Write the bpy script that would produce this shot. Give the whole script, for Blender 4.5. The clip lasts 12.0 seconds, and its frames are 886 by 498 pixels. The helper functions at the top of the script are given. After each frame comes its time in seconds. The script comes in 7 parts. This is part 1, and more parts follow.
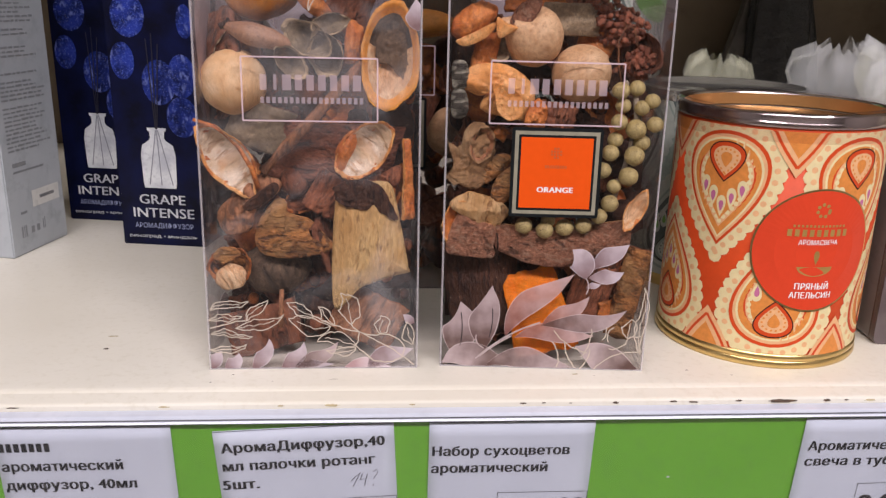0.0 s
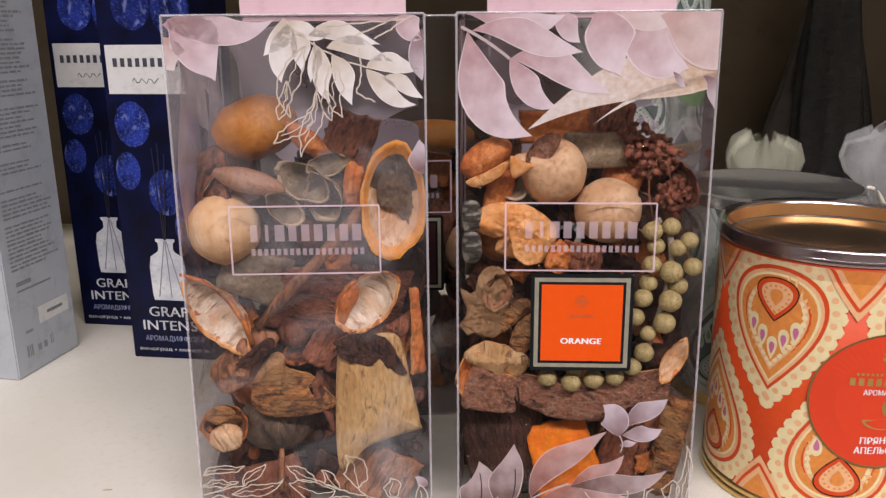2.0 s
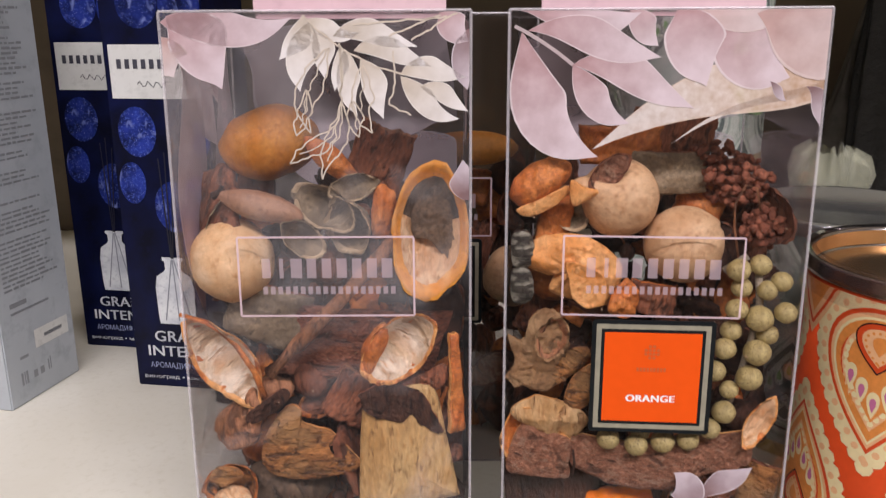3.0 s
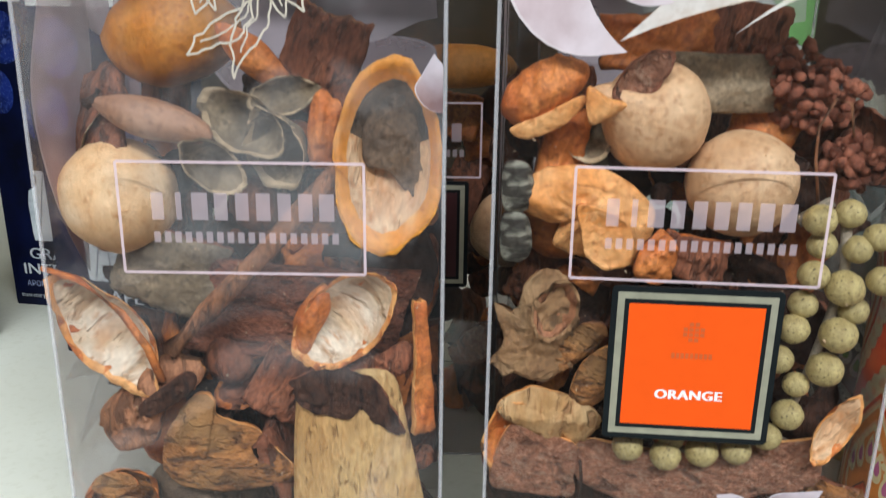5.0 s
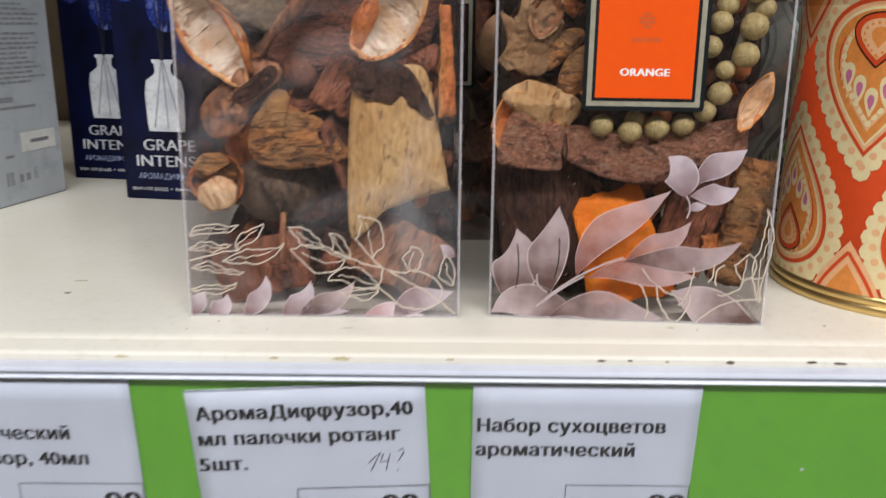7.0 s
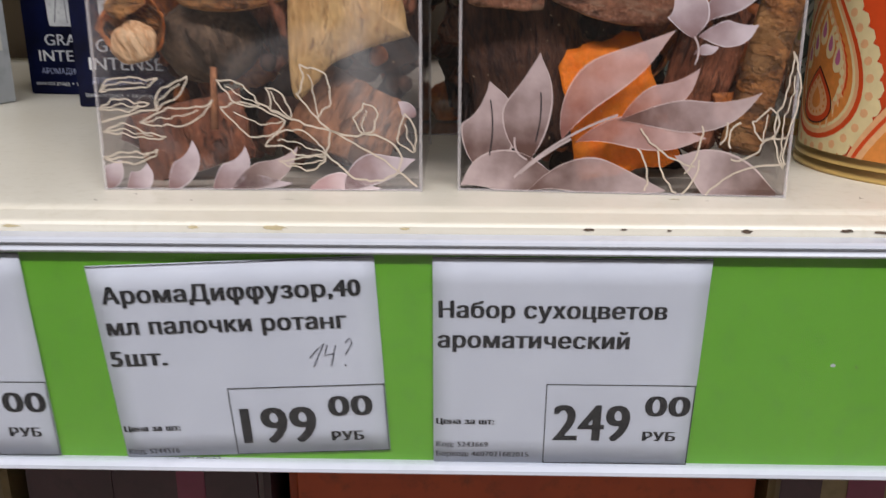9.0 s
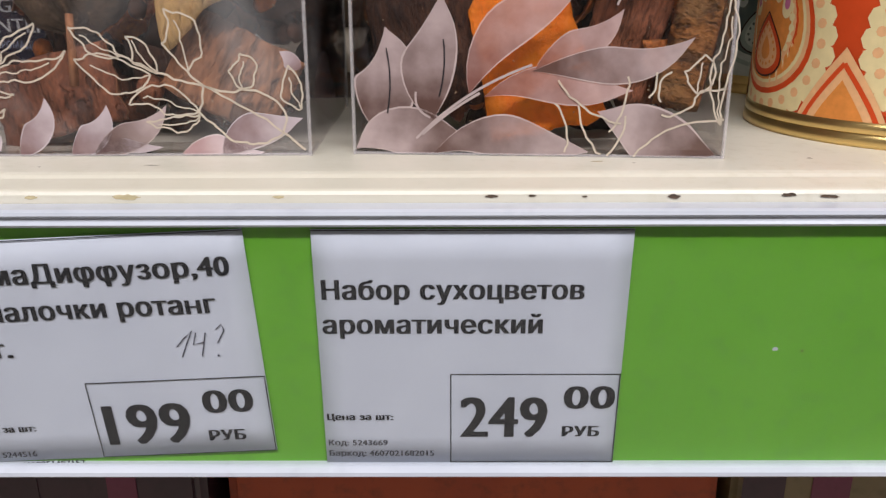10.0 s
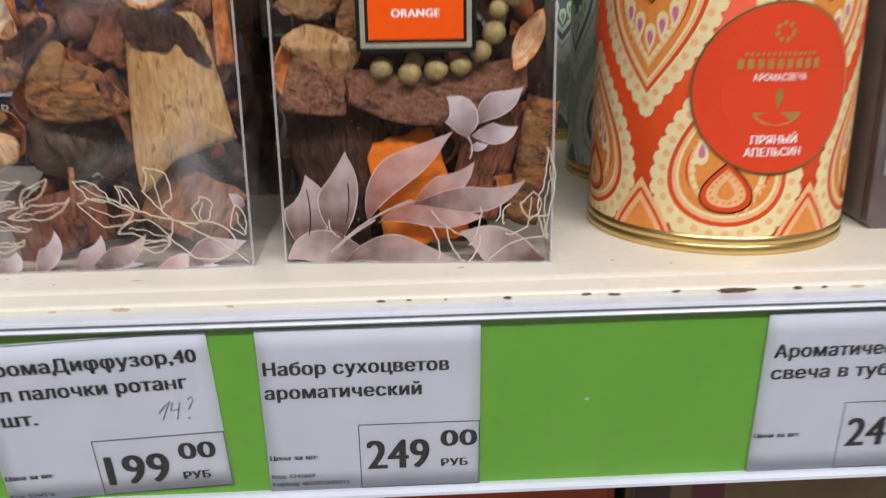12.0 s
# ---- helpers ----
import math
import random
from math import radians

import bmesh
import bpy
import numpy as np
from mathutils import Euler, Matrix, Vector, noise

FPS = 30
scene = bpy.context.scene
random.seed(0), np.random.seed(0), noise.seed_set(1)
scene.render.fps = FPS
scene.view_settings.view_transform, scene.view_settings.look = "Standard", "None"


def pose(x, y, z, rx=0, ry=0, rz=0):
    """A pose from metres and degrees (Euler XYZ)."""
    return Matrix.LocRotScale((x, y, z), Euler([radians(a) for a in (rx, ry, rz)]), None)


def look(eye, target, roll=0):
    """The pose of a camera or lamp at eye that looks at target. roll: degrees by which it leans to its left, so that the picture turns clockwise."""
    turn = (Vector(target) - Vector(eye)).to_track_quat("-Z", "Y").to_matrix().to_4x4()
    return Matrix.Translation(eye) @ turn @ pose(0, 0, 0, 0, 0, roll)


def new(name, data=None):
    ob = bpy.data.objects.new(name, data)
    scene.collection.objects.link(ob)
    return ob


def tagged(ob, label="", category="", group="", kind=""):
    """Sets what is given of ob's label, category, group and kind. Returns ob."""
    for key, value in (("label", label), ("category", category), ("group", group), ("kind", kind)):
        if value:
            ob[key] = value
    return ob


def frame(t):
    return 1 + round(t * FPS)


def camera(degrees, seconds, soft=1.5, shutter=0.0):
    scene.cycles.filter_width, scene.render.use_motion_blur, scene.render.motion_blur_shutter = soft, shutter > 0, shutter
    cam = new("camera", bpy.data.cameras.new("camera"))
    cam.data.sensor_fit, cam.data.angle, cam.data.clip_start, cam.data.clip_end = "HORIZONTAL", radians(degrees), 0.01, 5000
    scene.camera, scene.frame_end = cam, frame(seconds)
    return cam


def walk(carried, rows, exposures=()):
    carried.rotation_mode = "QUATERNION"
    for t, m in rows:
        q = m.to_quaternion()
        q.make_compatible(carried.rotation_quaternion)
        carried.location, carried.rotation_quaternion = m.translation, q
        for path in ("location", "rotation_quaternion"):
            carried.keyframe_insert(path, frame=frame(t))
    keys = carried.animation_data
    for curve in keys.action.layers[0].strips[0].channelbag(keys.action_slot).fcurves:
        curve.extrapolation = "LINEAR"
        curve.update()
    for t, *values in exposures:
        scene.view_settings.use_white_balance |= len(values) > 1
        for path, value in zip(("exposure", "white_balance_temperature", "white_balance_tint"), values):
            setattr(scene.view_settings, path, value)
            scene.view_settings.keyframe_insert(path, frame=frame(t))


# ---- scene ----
cam = camera(56.44, 12.0, 1.3, 0.35)
PATH = [
    (0, (0.01026, -0.01729, 1.35401), (0.15429, 1.88841, 0.76447), 1.462),
    (0.5, (0.00755, -0.02542, 1.36300), (0.12846, 1.88436, 0.78151), 0.830),
    (1, (0.01234, -0.00433, 1.37641), (0.10477, 1.91594, 0.82502), 0.231),
    (1.5, (0.02232, 0.01557, 1.38849), (0.08583, 1.94199, 0.85478), -0.303),
    (2, (0.02524, 0.02769, 1.39066), (0.05812, 1.95635, 0.86225), -0.559),
    (2.5, (0.02027, 0.05050, 1.38142), (0.03044, 1.97825, 0.84882), -0.520),
    (3, (0.01803, 0.07415, 1.39051), (0.00531, 2.00267, 0.86077), -0.320),
    (3.2, (0.01871, 0.08080, 1.39216), (0.00276, 2.00906, 0.86152), -0.273),
    (4.8, (0.02642, 0.13359, 1.37379), (0.00181, 2.03724, 0.76100), 0.592),
    (5, (0.02610, 0.14039, 1.36605), (0.00922, 2.04317, 0.75030), 0.696),
    (5.5, (0.02560, 0.14050, 1.35624), (0.01923, 2.03779, 0.72359), 0.756),
    (6, (0.02439, 0.12460, 1.34832), (0.03270, 2.02381, 0.72147), 0.831),
    (6.5, (0.02993, 0.10507, 1.30995), (0.05239, 2.01766, 0.72557), 0.663),
    (7, (0.01957, 0.05292, 1.29304), (0.01919, 1.98190, 0.76482), 0.561),
    (7.2, (0.01584, 0.04221, 1.28289), (-0.01576, 1.97564, 0.77217), 0.449),
    (8.8, (0.03056, 0.07642, 1.25486), (-0.01275, 1.99832, 0.70312), 0.189),
    (9, (0.03518, 0.08541, 1.25048), (-0.00386, 2.00040, 0.67492), 0.131),
    (9.5, (0.05158, 0.10088, 1.24409), (0.02838, 2.00713, 0.63937), 0.055),
    (10, (0.05722, 0.11172, 1.24102), (0.04733, 2.01105, 0.61457), -0.206),
    (10.5, (0.06186, 0.11429, 1.24144), (0.05563, 2.00936, 0.60214), -0.470),
    (11, (0.06014, 0.11126, 1.24317), (0.08009, 2.00849, 0.61062), -0.570),
    (11.5, (0.07173, 0.09815, 1.25220), (0.11845, 2.00135, 0.63930), -0.643),
    (12, (0.07500, 0.04783, 1.28634), (0.16077, 1.95294, 0.68367), -0.916),
]
EXPOSURES = [(0, 0.0, 6250, 23), (1, 0.0, 6250, 23), (3.2, 0.10, 6200, 21), (4.8, 0.34, 5600, 3), (5.6, 0.35, 5450, 0), (6.5, 0.20, 5700, 6), (7.2, 0.02, 6100, 14), (8.8, -0.09, 6200, 15), (11, -0.10, 6250, 14), (12, -0.05, 6200, 15)]
walk(cam, [(t, look(eye, target, roll)) for t, eye, target, roll in PATH], EXPOSURES)

# ---- world, light, exposure ----
world = bpy.data.worlds.new("shop_ambient")
world.use_nodes = True
world.node_tree.nodes["Background"].inputs[0].default_value = (1.0, 0.97, 0.93, 1)
world.node_tree.nodes["Background"].inputs[1].default_value = 0.06
scene.world = world


def ceiling_lamp(x, y, sx, sy, watts, colour):
    lamp = bpy.data.lights.new("ceiling_tube", "AREA")
    lamp.shape, lamp.size, lamp.size_y, lamp.energy, lamp.color = "RECTANGLE", sx, sy, watts, colour
    ob = new("ceiling_tube", lamp)
    ob.matrix_world = pose(x, y, 2.78)
    return ob


ceiling_lamp(0.0, -1.05, 2.4, 0.16, 71, (1.0, 0.97, 0.93))
ceiling_lamp(0.9, -1.0, 0.16, 1.0, 12, (1.0, 0.98, 0.95))
scene.view_settings.exposure = 0.0

# ---- materials ----
Z0 = 1.2004          # top of the shelf


def nodes_of(name):
    m = bpy.data.materials.new(name)
    m.use_nodes = True
    return m, m.node_tree.nodes, m.node_tree.links, m.node_tree.nodes["Principled BSDF"]


def surface(name, c1, c2, scale=40.0, rough=0.6, bump=0.2, fine=6.0, metal=0.0, stretch=(1, 1, 1), c3=None, spread=0.12, sheen=0.0, depth=0.001, grain=0.0):
    """Two-scale mottled surface: broad patches from c1 to c2, fine grain towards c3, a little random shift per object."""
    m, n, l, b = nodes_of(name)
    tc, mp = n.new("ShaderNodeTexCoord"), n.new("ShaderNodeMapping")
    mp.inputs["Scale"].default_value = stretch
    l.new(tc.outputs["Object"], mp.inputs["Vector"])
    big, small = n.new("ShaderNodeTexNoise"), n.new("ShaderNodeTexNoise")
    big.inputs["Scale"].default_value, big.inputs["Detail"].default_value = scale, 4
    small.inputs["Scale"].default_value, small.inputs["Detail"].default_value = scale * fine, 6
    small.inputs["Roughness"].default_value = 0.65
    info = n.new("ShaderNodeObjectInfo")
    l.new(mp.outputs[0], big.inputs["Vector"]), l.new(mp.outputs[0], small.inputs["Vector"])
    r1 = n.new("ShaderNodeValToRGB")
    r1.color_ramp.elements[0].position, r1.color_ramp.elements[1].position = 0.36, 0.64
    r1.color_ramp.elements[0].color, r1.color_ramp.elements[1].color = (*c1, 1), (*c2, 1)
    l.new(big.outputs["Fac"], r1.inputs[0])
    r2 = n.new("ShaderNodeValToRGB")
    r2.color_ramp.elements[0].position, r2.color_ramp.elements[1].position = (0.49, 0.63) if depth > 0.002 else (0.51, 0.74)
    r2.color_ramp.elements[0].color, r2.color_ramp.elements[1].color = (0, 0, 0, 1), (1, 1, 1, 1)
    l.new(small.outputs["Fac"], r2.inputs[0])
    mx = n.new("ShaderNodeMixRGB")
    l.new(r2.outputs[0], mx.inputs[0]), l.new(r1.outputs[0], mx.inputs[1])
    mx.inputs[2].default_value = (*(c3 or [0.85 * v for v in c1]), 1)
    hsv = n.new("ShaderNodeHueSaturation")
    rng = n.new("ShaderNodeMapRange")
    rng.inputs["To Min"].default_value, rng.inputs["To Max"].default_value = 1 - spread, 1 + spread
    l.new(info.outputs["Random"], rng.inputs["Value"]), l.new(rng.outputs[0], hsv.inputs["Value"])
    l.new(mx.outputs[0], hsv.inputs["Color"]), l.new(hsv.outputs[0], b.inputs["Base Color"])
    b.inputs["Roughness"].default_value, b.inputs["Metallic"].default_value = rough, metal
    bp = n.new("ShaderNodeBump")
    if grain:
        # fibres and flecks a fraction of a millimetre wide
        fib, rf, ml, b2 = n.new("ShaderNodeTexNoise"), n.new("ShaderNodeMapRange"), n.new("ShaderNodeMixRGB"), n.new("ShaderNodeBump")
        fib.inputs["Scale"].default_value, fib.inputs["Detail"].default_value = 760.0, 4
        fib.inputs["Roughness"].default_value, fib.inputs["Distortion"].default_value = 0.7, 0.8
        l.new(mp.outputs[0], fib.inputs["Vector"]), l.new(fib.outputs["Fac"], rf.inputs["Value"])
        rf.inputs["From Min"].default_value, rf.inputs["From Max"].default_value = 0.33, 0.67
        rf.inputs["To Min"].default_value, rf.inputs["To Max"].default_value = 1.08 * (1 - 0.75 * grain), 1.08 * (1 + 0.6 * grain)
        ml.blend_type = "MULTIPLY"
        hsv.inputs["Hue"].default_value, hsv.inputs["Saturation"].default_value = 0.490, 1.10
        ml.inputs[0].default_value = 1.0
        l.new(hsv.outputs[0], ml.inputs[1]), l.new(rf.outputs[0], ml.inputs[2]), l.new(ml.outputs[0], b.inputs["Base Color"])
        b2.inputs["Strength"].default_value, b2.inputs["Distance"].default_value = 0.6, 0.0005
        l.new(fib.outputs["Fac"], b2.inputs["Height"]), l.new(b2.outputs[0], bp.inputs["Normal"])
    bp.inputs["Strength"].default_value, bp.inputs["Distance"].default_value = bump, depth
    l.new(small.outputs["Fac"], bp.inputs["Height"]), l.new(bp.outputs[0], b.inputs["Normal"])
    if sheen:
        b.inputs["Sheen Weight"].default_value = sheen
    return m


def clear_film(name, tint=(0.97, 0.96, 0.96), gloss=0.05, ior=1.5, haze=0.0, streak=0.0):
    """Thin clear plastic: light goes straight through, the gloss follows the angle."""
    m, n, l, b = nodes_of(name)
    n.remove(b)
    out = n["Material Output"]
    tr, gl, fr, mix = n.new("ShaderNodeBsdfTransparent"), n.new("ShaderNodeBsdfGlossy"), n.new("ShaderNodeLayerWeight"), n.new("ShaderNodeMixShader")
    tr.inputs[0].default_value = (*tint, 1)
    gl.inputs["Roughness"].default_value = gloss
    fr.inputs["Blend"].default_value = 0.5
    pw, ma = n.new("ShaderNodeMath"), n.new("ShaderNodeMath")
    pw.operation, ma.operation = "POWER", "MULTIPLY_ADD"
    pw.inputs[1].default_value = 5.0
    f0 = ((ior - 1) / (ior + 1)) ** 2
    ma.inputs[1].default_value, ma.inputs[2].default_value = 1 - f0, f0
    l.new(fr.outputs["Facing"], pw.inputs[0]), l.new(pw.outputs[0], ma.inputs[0])
    nz, tc, bp = n.new("ShaderNodeTexNoise"), n.new("ShaderNodeTexCoord"), n.new("ShaderNodeBump")
    nz.inputs["Scale"].default_value = 35
    bp.inputs["Strength"].default_value, bp.inputs["Distance"].default_value = 0.25, 0.0015
    l.new(tc.outputs["Object"], nz.inputs["Vector"]), l.new(nz.outputs["Fac"], bp.inputs["Height"])
    l.new(bp.outputs[0], gl.inputs["Normal"])
    l.new(ma.outputs[0], mix.inputs[0]), l.new(tr.outputs[0], mix.inputs[1]), l.new(gl.outputs[0], mix.inputs[2])
    last = mix
    if haze:
        # pale diffuse clouds mixed over the film as a painted haze
        df, mh = n.new("ShaderNodeBsdfDiffuse"), n.new("ShaderNodeMixShader")
        df.inputs[0].default_value = (0.85, 0.84, 0.84, 1)
        cloud, span = n.new("ShaderNodeTexNoise"), n.new("ShaderNodeMapRange")
        cloud.inputs["Scale"].default_value, cloud.inputs["Detail"].default_value, cloud.inputs["Distortion"].default_value = 22, 4, 1.2
        span.inputs["From Min"].default_value, span.inputs["From Max"].default_value = 0.47, 0.74
        span.inputs["To Min"].default_value, span.inputs["To Max"].default_value = 0.05 * haze, haze
        l.new(tc.outputs["Object"], cloud.inputs["Vector"]), l.new(cloud.outputs["Fac"], span.inputs["Value"]), l.new(span.outputs[0], mh.inputs[0])
        l.new(mix.outputs[0], mh.inputs[1]), l.new(df.outputs[0], mh.inputs[2])
        last = mh
    l.new(last.outputs[0], out.inputs["Surface"])
    return m


def ink(name, base, tip, rib, opacity=0.92, blotch=130.0, edge=None, rough=0.35):
    """Watercolour print: colour runs from base to tip along the leaf, pale rim and midrib, cloudy pigment."""
    m, n, l, b = nodes_of(name)
    out = n["Material Output"]
    uv, sep = n.new("ShaderNodeUVMap"), n.new("ShaderNodeSeparateXYZ")
    uv.uv_map = "leaf"
    l.new(uv.outputs[0], sep.inputs[0])
    nz, tc = n.new("ShaderNodeTexNoise"), n.new("ShaderNodeTexCoord")
    nz.inputs["Scale"].default_value, nz.inputs["Detail"].default_value = blotch, 5
    l.new(tc.outputs["Object"], nz.inputs["Vector"])
    add = n.new("ShaderNodeMath")
    add.operation = "MULTIPLY_ADD"
    add.inputs[1].default_value, add.inputs[2].default_value = 0.75, -0.37
    l.new(nz.outputs["Fac"], add.inputs[0])
    sm = n.new("ShaderNodeMath")
    l.new(add.outputs[0], sm.inputs[0]), l.new(sep.outputs["Y"], sm.inputs[1])
    r = n.new("ShaderNodeValToRGB")
    r.color_ramp.elements[0].color, r.color_ramp.elements[1].color = (*base, 1), (*tip, 1)
    r.color_ramp.elements[0].position, r.color_ramp.elements[1].position = 0.1, 0.85
    l.new(sm.outputs[0], r.inputs[0])
    # pale rim
    ab, gt = n.new("ShaderNodeMath"), n.new("ShaderNodeMath")
    ab.operation, gt.operation = "ABSOLUTE", "GREATER_THAN"
    gt.inputs[1].default_value = 0.93
    l.new(sep.outputs["X"], ab.inputs[0]), l.new(ab.outputs[0], gt.inputs[0])
    mx = n.new("ShaderNodeMixRGB")
    l.new(gt.outputs[0], mx.inputs[0]), l.new(r.outputs[0], mx.inputs[1])
    mx.inputs[2].default_value = (*(edge or [0.55 * t + 0.45 * r for t, r in zip(tip, rib)]), 1)
    l.new(mx.outputs[0], b.inputs["Base Color"])
    b.inputs["Roughness"].default_value = rough
    tr, ms = n.new("ShaderNodeBsdfTransparent"), n.new("ShaderNodeMixShader")
    op = n.new("ShaderNodeMapRange")
    op.inputs["From Min"].default_value, op.inputs["From Max"].default_value = 0.3, 0.7
    op.inputs["To Min"].default_value, op.inputs["To Max"].default_value = opacity - 0.1, min(1.0, opacity + 0.06)
    l.new(nz.outputs["Fac"], op.inputs["Value"]), l.new(op.outputs[0], ms.inputs[0])
    l.new(tr.outputs[0], ms.inputs[1]), l.new(b.outputs[0], ms.inputs[2]), l.new(ms.outputs[0], out.inputs["Surface"])
    return m


def plain(name, colour, rough=0.5, metal=0.0, opacity=1.0, vary=0.06, scale=300.0, bump=0.0):
    """Ink, foil or lacquer of one colour with slight unevenness."""
    m, n, l, b = nodes_of(name)
    nz, tc, mx = n.new("ShaderNodeTexNoise"), n.new("ShaderNodeTexCoord"), n.new("ShaderNodeMixRGB")
    nz.inputs["Scale"].default_value, nz.inputs["Detail"].default_value = scale, 4
    l.new(tc.outputs["Object"], nz.inputs["Vector"]), l.new(nz.outputs["Fac"], mx.inputs[0])
    mx.inputs[1].default_value = (*[max(0, v * (1 - 2 * vary)) for v in colour], 1)
    mx.inputs[2].default_value = (*[min(1, v * (1 + 2 * vary)) for v in colour], 1)
    l.new(mx.outputs[0], b.inputs["Base Color"])
    b.inputs["Roughness"].default_value, b.inputs["Metallic"].default_value = rough, metal
    if bump:
        bp = n.new("ShaderNodeBump")
        bp.inputs["Strength"].default_value, bp.inputs["Distance"].default_value = bump, 0.0005
        l.new(nz.outputs["Fac"], bp.inputs["Height"]), l.new(bp.outputs[0], b.inputs["Normal"])
    if opacity < 1:
        tr, ms, out = n.new("ShaderNodeBsdfTransparent"), n.new("ShaderNodeMixShader"), n["Material Output"]
        ms.inputs[0].default_value = opacity
        l.new(tr.outputs[0], ms.inputs[1]), l.new(b.outputs[0], ms.inputs[2]), l.new(ms.outputs[0], out.inputs["Surface"])
    return m


CREAM = surface("cream_enamel", (0.69, 0.655, 0.545), (0.75, 0.72, 0.615), scale=9, rough=0.32, bump=0.04, fine=30, c3=(0.67, 0.635, 0.52), spread=0)
CHIP = surface("bare_rust", (0.05, 0.035, 0.025), (0.16, 0.10, 0.06), scale=400, rough=0.8, bump=0.3)
SMUDGE = plain("yellow_smudge", (0.62, 0.50, 0.22), 0.6, opacity=0.5, vary=0.2)
RAIL = surface("rail_plastic", (0.54, 0.575, 0.65), (0.60, 0.63, 0.70), scale=20, rough=0.25, bump=0.03, c3=(0.52, 0.55, 0.62), spread=0)
GREEN = surface("green_paper", (0.118, 0.375, 0.018), (0.133, 0.400, 0.023), scale=25, rough=0.45, bump=0.03, c3=(0.098, 0.318, 0.015), spread=0)
PAPER = surface("tag_paper", (0.54, 0.565, 0.65), (0.58, 0.605, 0.69), scale=60, rough=0.6, bump=0.06, c3=(0.52, 0.54, 0.625), spread=0.02)
BLACKINK = plain("black_ink", (0.006, 0.007, 0.012), 0.5, vary=0.2)
GREYINK = plain("grey_ink", (0.05, 0.05, 0.065), 0.5, vary=0.2)
PENINK = plain("pen_ink", (0.06, 0.06, 0.09), 0.5, vary=0.3)
FILM = clear_film("clear_box_film", tint=(0.965, 0.95, 0.95), gloss=0.05)
# left box: room reflections painted into the film as cloudy pale haze
FILM_REFLECT = clear_film("reflection_haze_film", tint=(0.965, 0.95, 0.95), gloss=0.07, haze=0.10)
COVER = clear_film("rail_cover_film", tint=(0.97, 0.98, 0.98), gloss=0.10)
LIDFILM = clear_film("clear_lid_plastic", tint=(0.86, 0.80, 0.80), gloss=0.04, ior=1.55)
# whitish colour paints the light that the folded edges catch
FOLD_GLINT = plain("painted_fold_glint", (0.80, 0.76, 0.77), 0.15, opacity=0.30)
PINKINK = plain("pink_print", (0.72, 0.55, 0.58), 0.4, opacity=0.78)
PINKBAR = plain("thin_pink_print", (0.74, 0.58, 0.61), 0.4, opacity=0.38)
MAUVE = ink("mauve_leaf_print", (0.13, 0.070, 0.058), (0.50, 0.39, 0.385), (0.66, 0.55, 0.52), 0.87)
ROSE = ink("rose_leaf_print", (0.25, 0.105, 0.085), (0.56, 0.39, 0.37), (0.68, 0.52, 0.48), 0.84)
LILAC = ink("lilac_leaf_print", (0.24, 0.145, 0.145), (0.59, 0.50, 0.53), (0.74, 0.68, 0.70), 0.88)
PINKLEAF = ink("pink_leaf_print", (0.50, 0.31, 0.31), (0.72, 0.60, 0.62), (0.78, 0.67, 0.64), 0.86)
SAND = ink("sand_leaf_print", (0.60, 0.52, 0.42), (0.80, 0.76, 0.72), (0.84, 0.78, 0.66), 0.93)
BLUSH = ink("blush_wash_print", (0.58, 0.38, 0.34), (0.72, 0.61, 0.59), (0.70, 0.54, 0.48), 0.82, blotch=120)
STROKE = ink("brush_stroke_print", (0.58, 0.33, 0.16), (0.74, 0.66, 0.60), (0.66, 0.42, 0.24), 0.84, blotch=400)
GOLDLINE = plain("cream_line_print", (0.58, 0.50, 0.40), 0.4, vary=0.12)
MAUVE_LINE = plain("mauve_line_print", (0.46, 0.37, 0.36), 0.4, vary=0.12)


# ---- builders ----
def part(name, bm, material, parent=None, label=""):
    """Links a bmesh as one mesh object under a thing or part."""
    me = bpy.data.meshes.new(name)
    bm.normal_update()
    bm.to_mesh(me)
    bm.free()
    for mm in material if isinstance(material, (list, tuple)) else [material]:
        me.materials.append(mm)
    ob = new(name, me)
    if parent is not None:
        ob.parent = parent
    if label:
        ob["label"] = label
    return ob


def smooth(ob):
    for p in ob.data.polygons:
        p.use_smooth = True
    return ob


def thing(name, m, label, category, group="", kind=""):
    ob = new(name)
    ob.empty_display_size = 0.01
    ob.matrix_world = m
    return tagged(ob, label, category, group, kind)


def block(bm, x0, x1, y0, y1, z0, z1, bevel=0.0, seg=2):
    v = [bm.verts.new((x, y, z)) for z in (z0, z1) for y in (y0, y1) for x in (x0, x1)]
    f = [bm.faces.new([v[i] for i in q]) for q in ((0, 2, 3, 1), (4, 5, 7, 6), (0, 1, 5, 4), (2, 6, 7, 3), (0, 4, 6, 2), (1, 3, 7, 5))]
    if bevel:
        ed = list({e for q in f for e in q.edges})
        bmesh.ops.bevel(bm, geom=ed, offset=bevel, segments=seg, affect="EDGES")
    return bm


def box_bm(x0, x1, y0, y1, z0, z1, bevel=0.0, seg=2):
    return block(bmesh.new(), x0, x1, y0, y1, z0, z1, bevel, seg)


def extrude_profile(points, x0, x1):
    """A closed (y, z) profile drawn out along x."""
    bm = bmesh.new()
    a = [bm.verts.new((x0, y, z)) for y, z in points]
    b = [bm.verts.new((x1, y, z)) for y, z in points]
    k = len(points)
    for i in range(k):
        bm.faces.new((a[i], a[(i + 1) % k], b[(i + 1) % k], b[i]))
    bm.faces.new(a[::-1]), bm.faces.new(b)
    bmesh.ops.recalc_face_normals(bm, faces=bm.faces)
    return bm


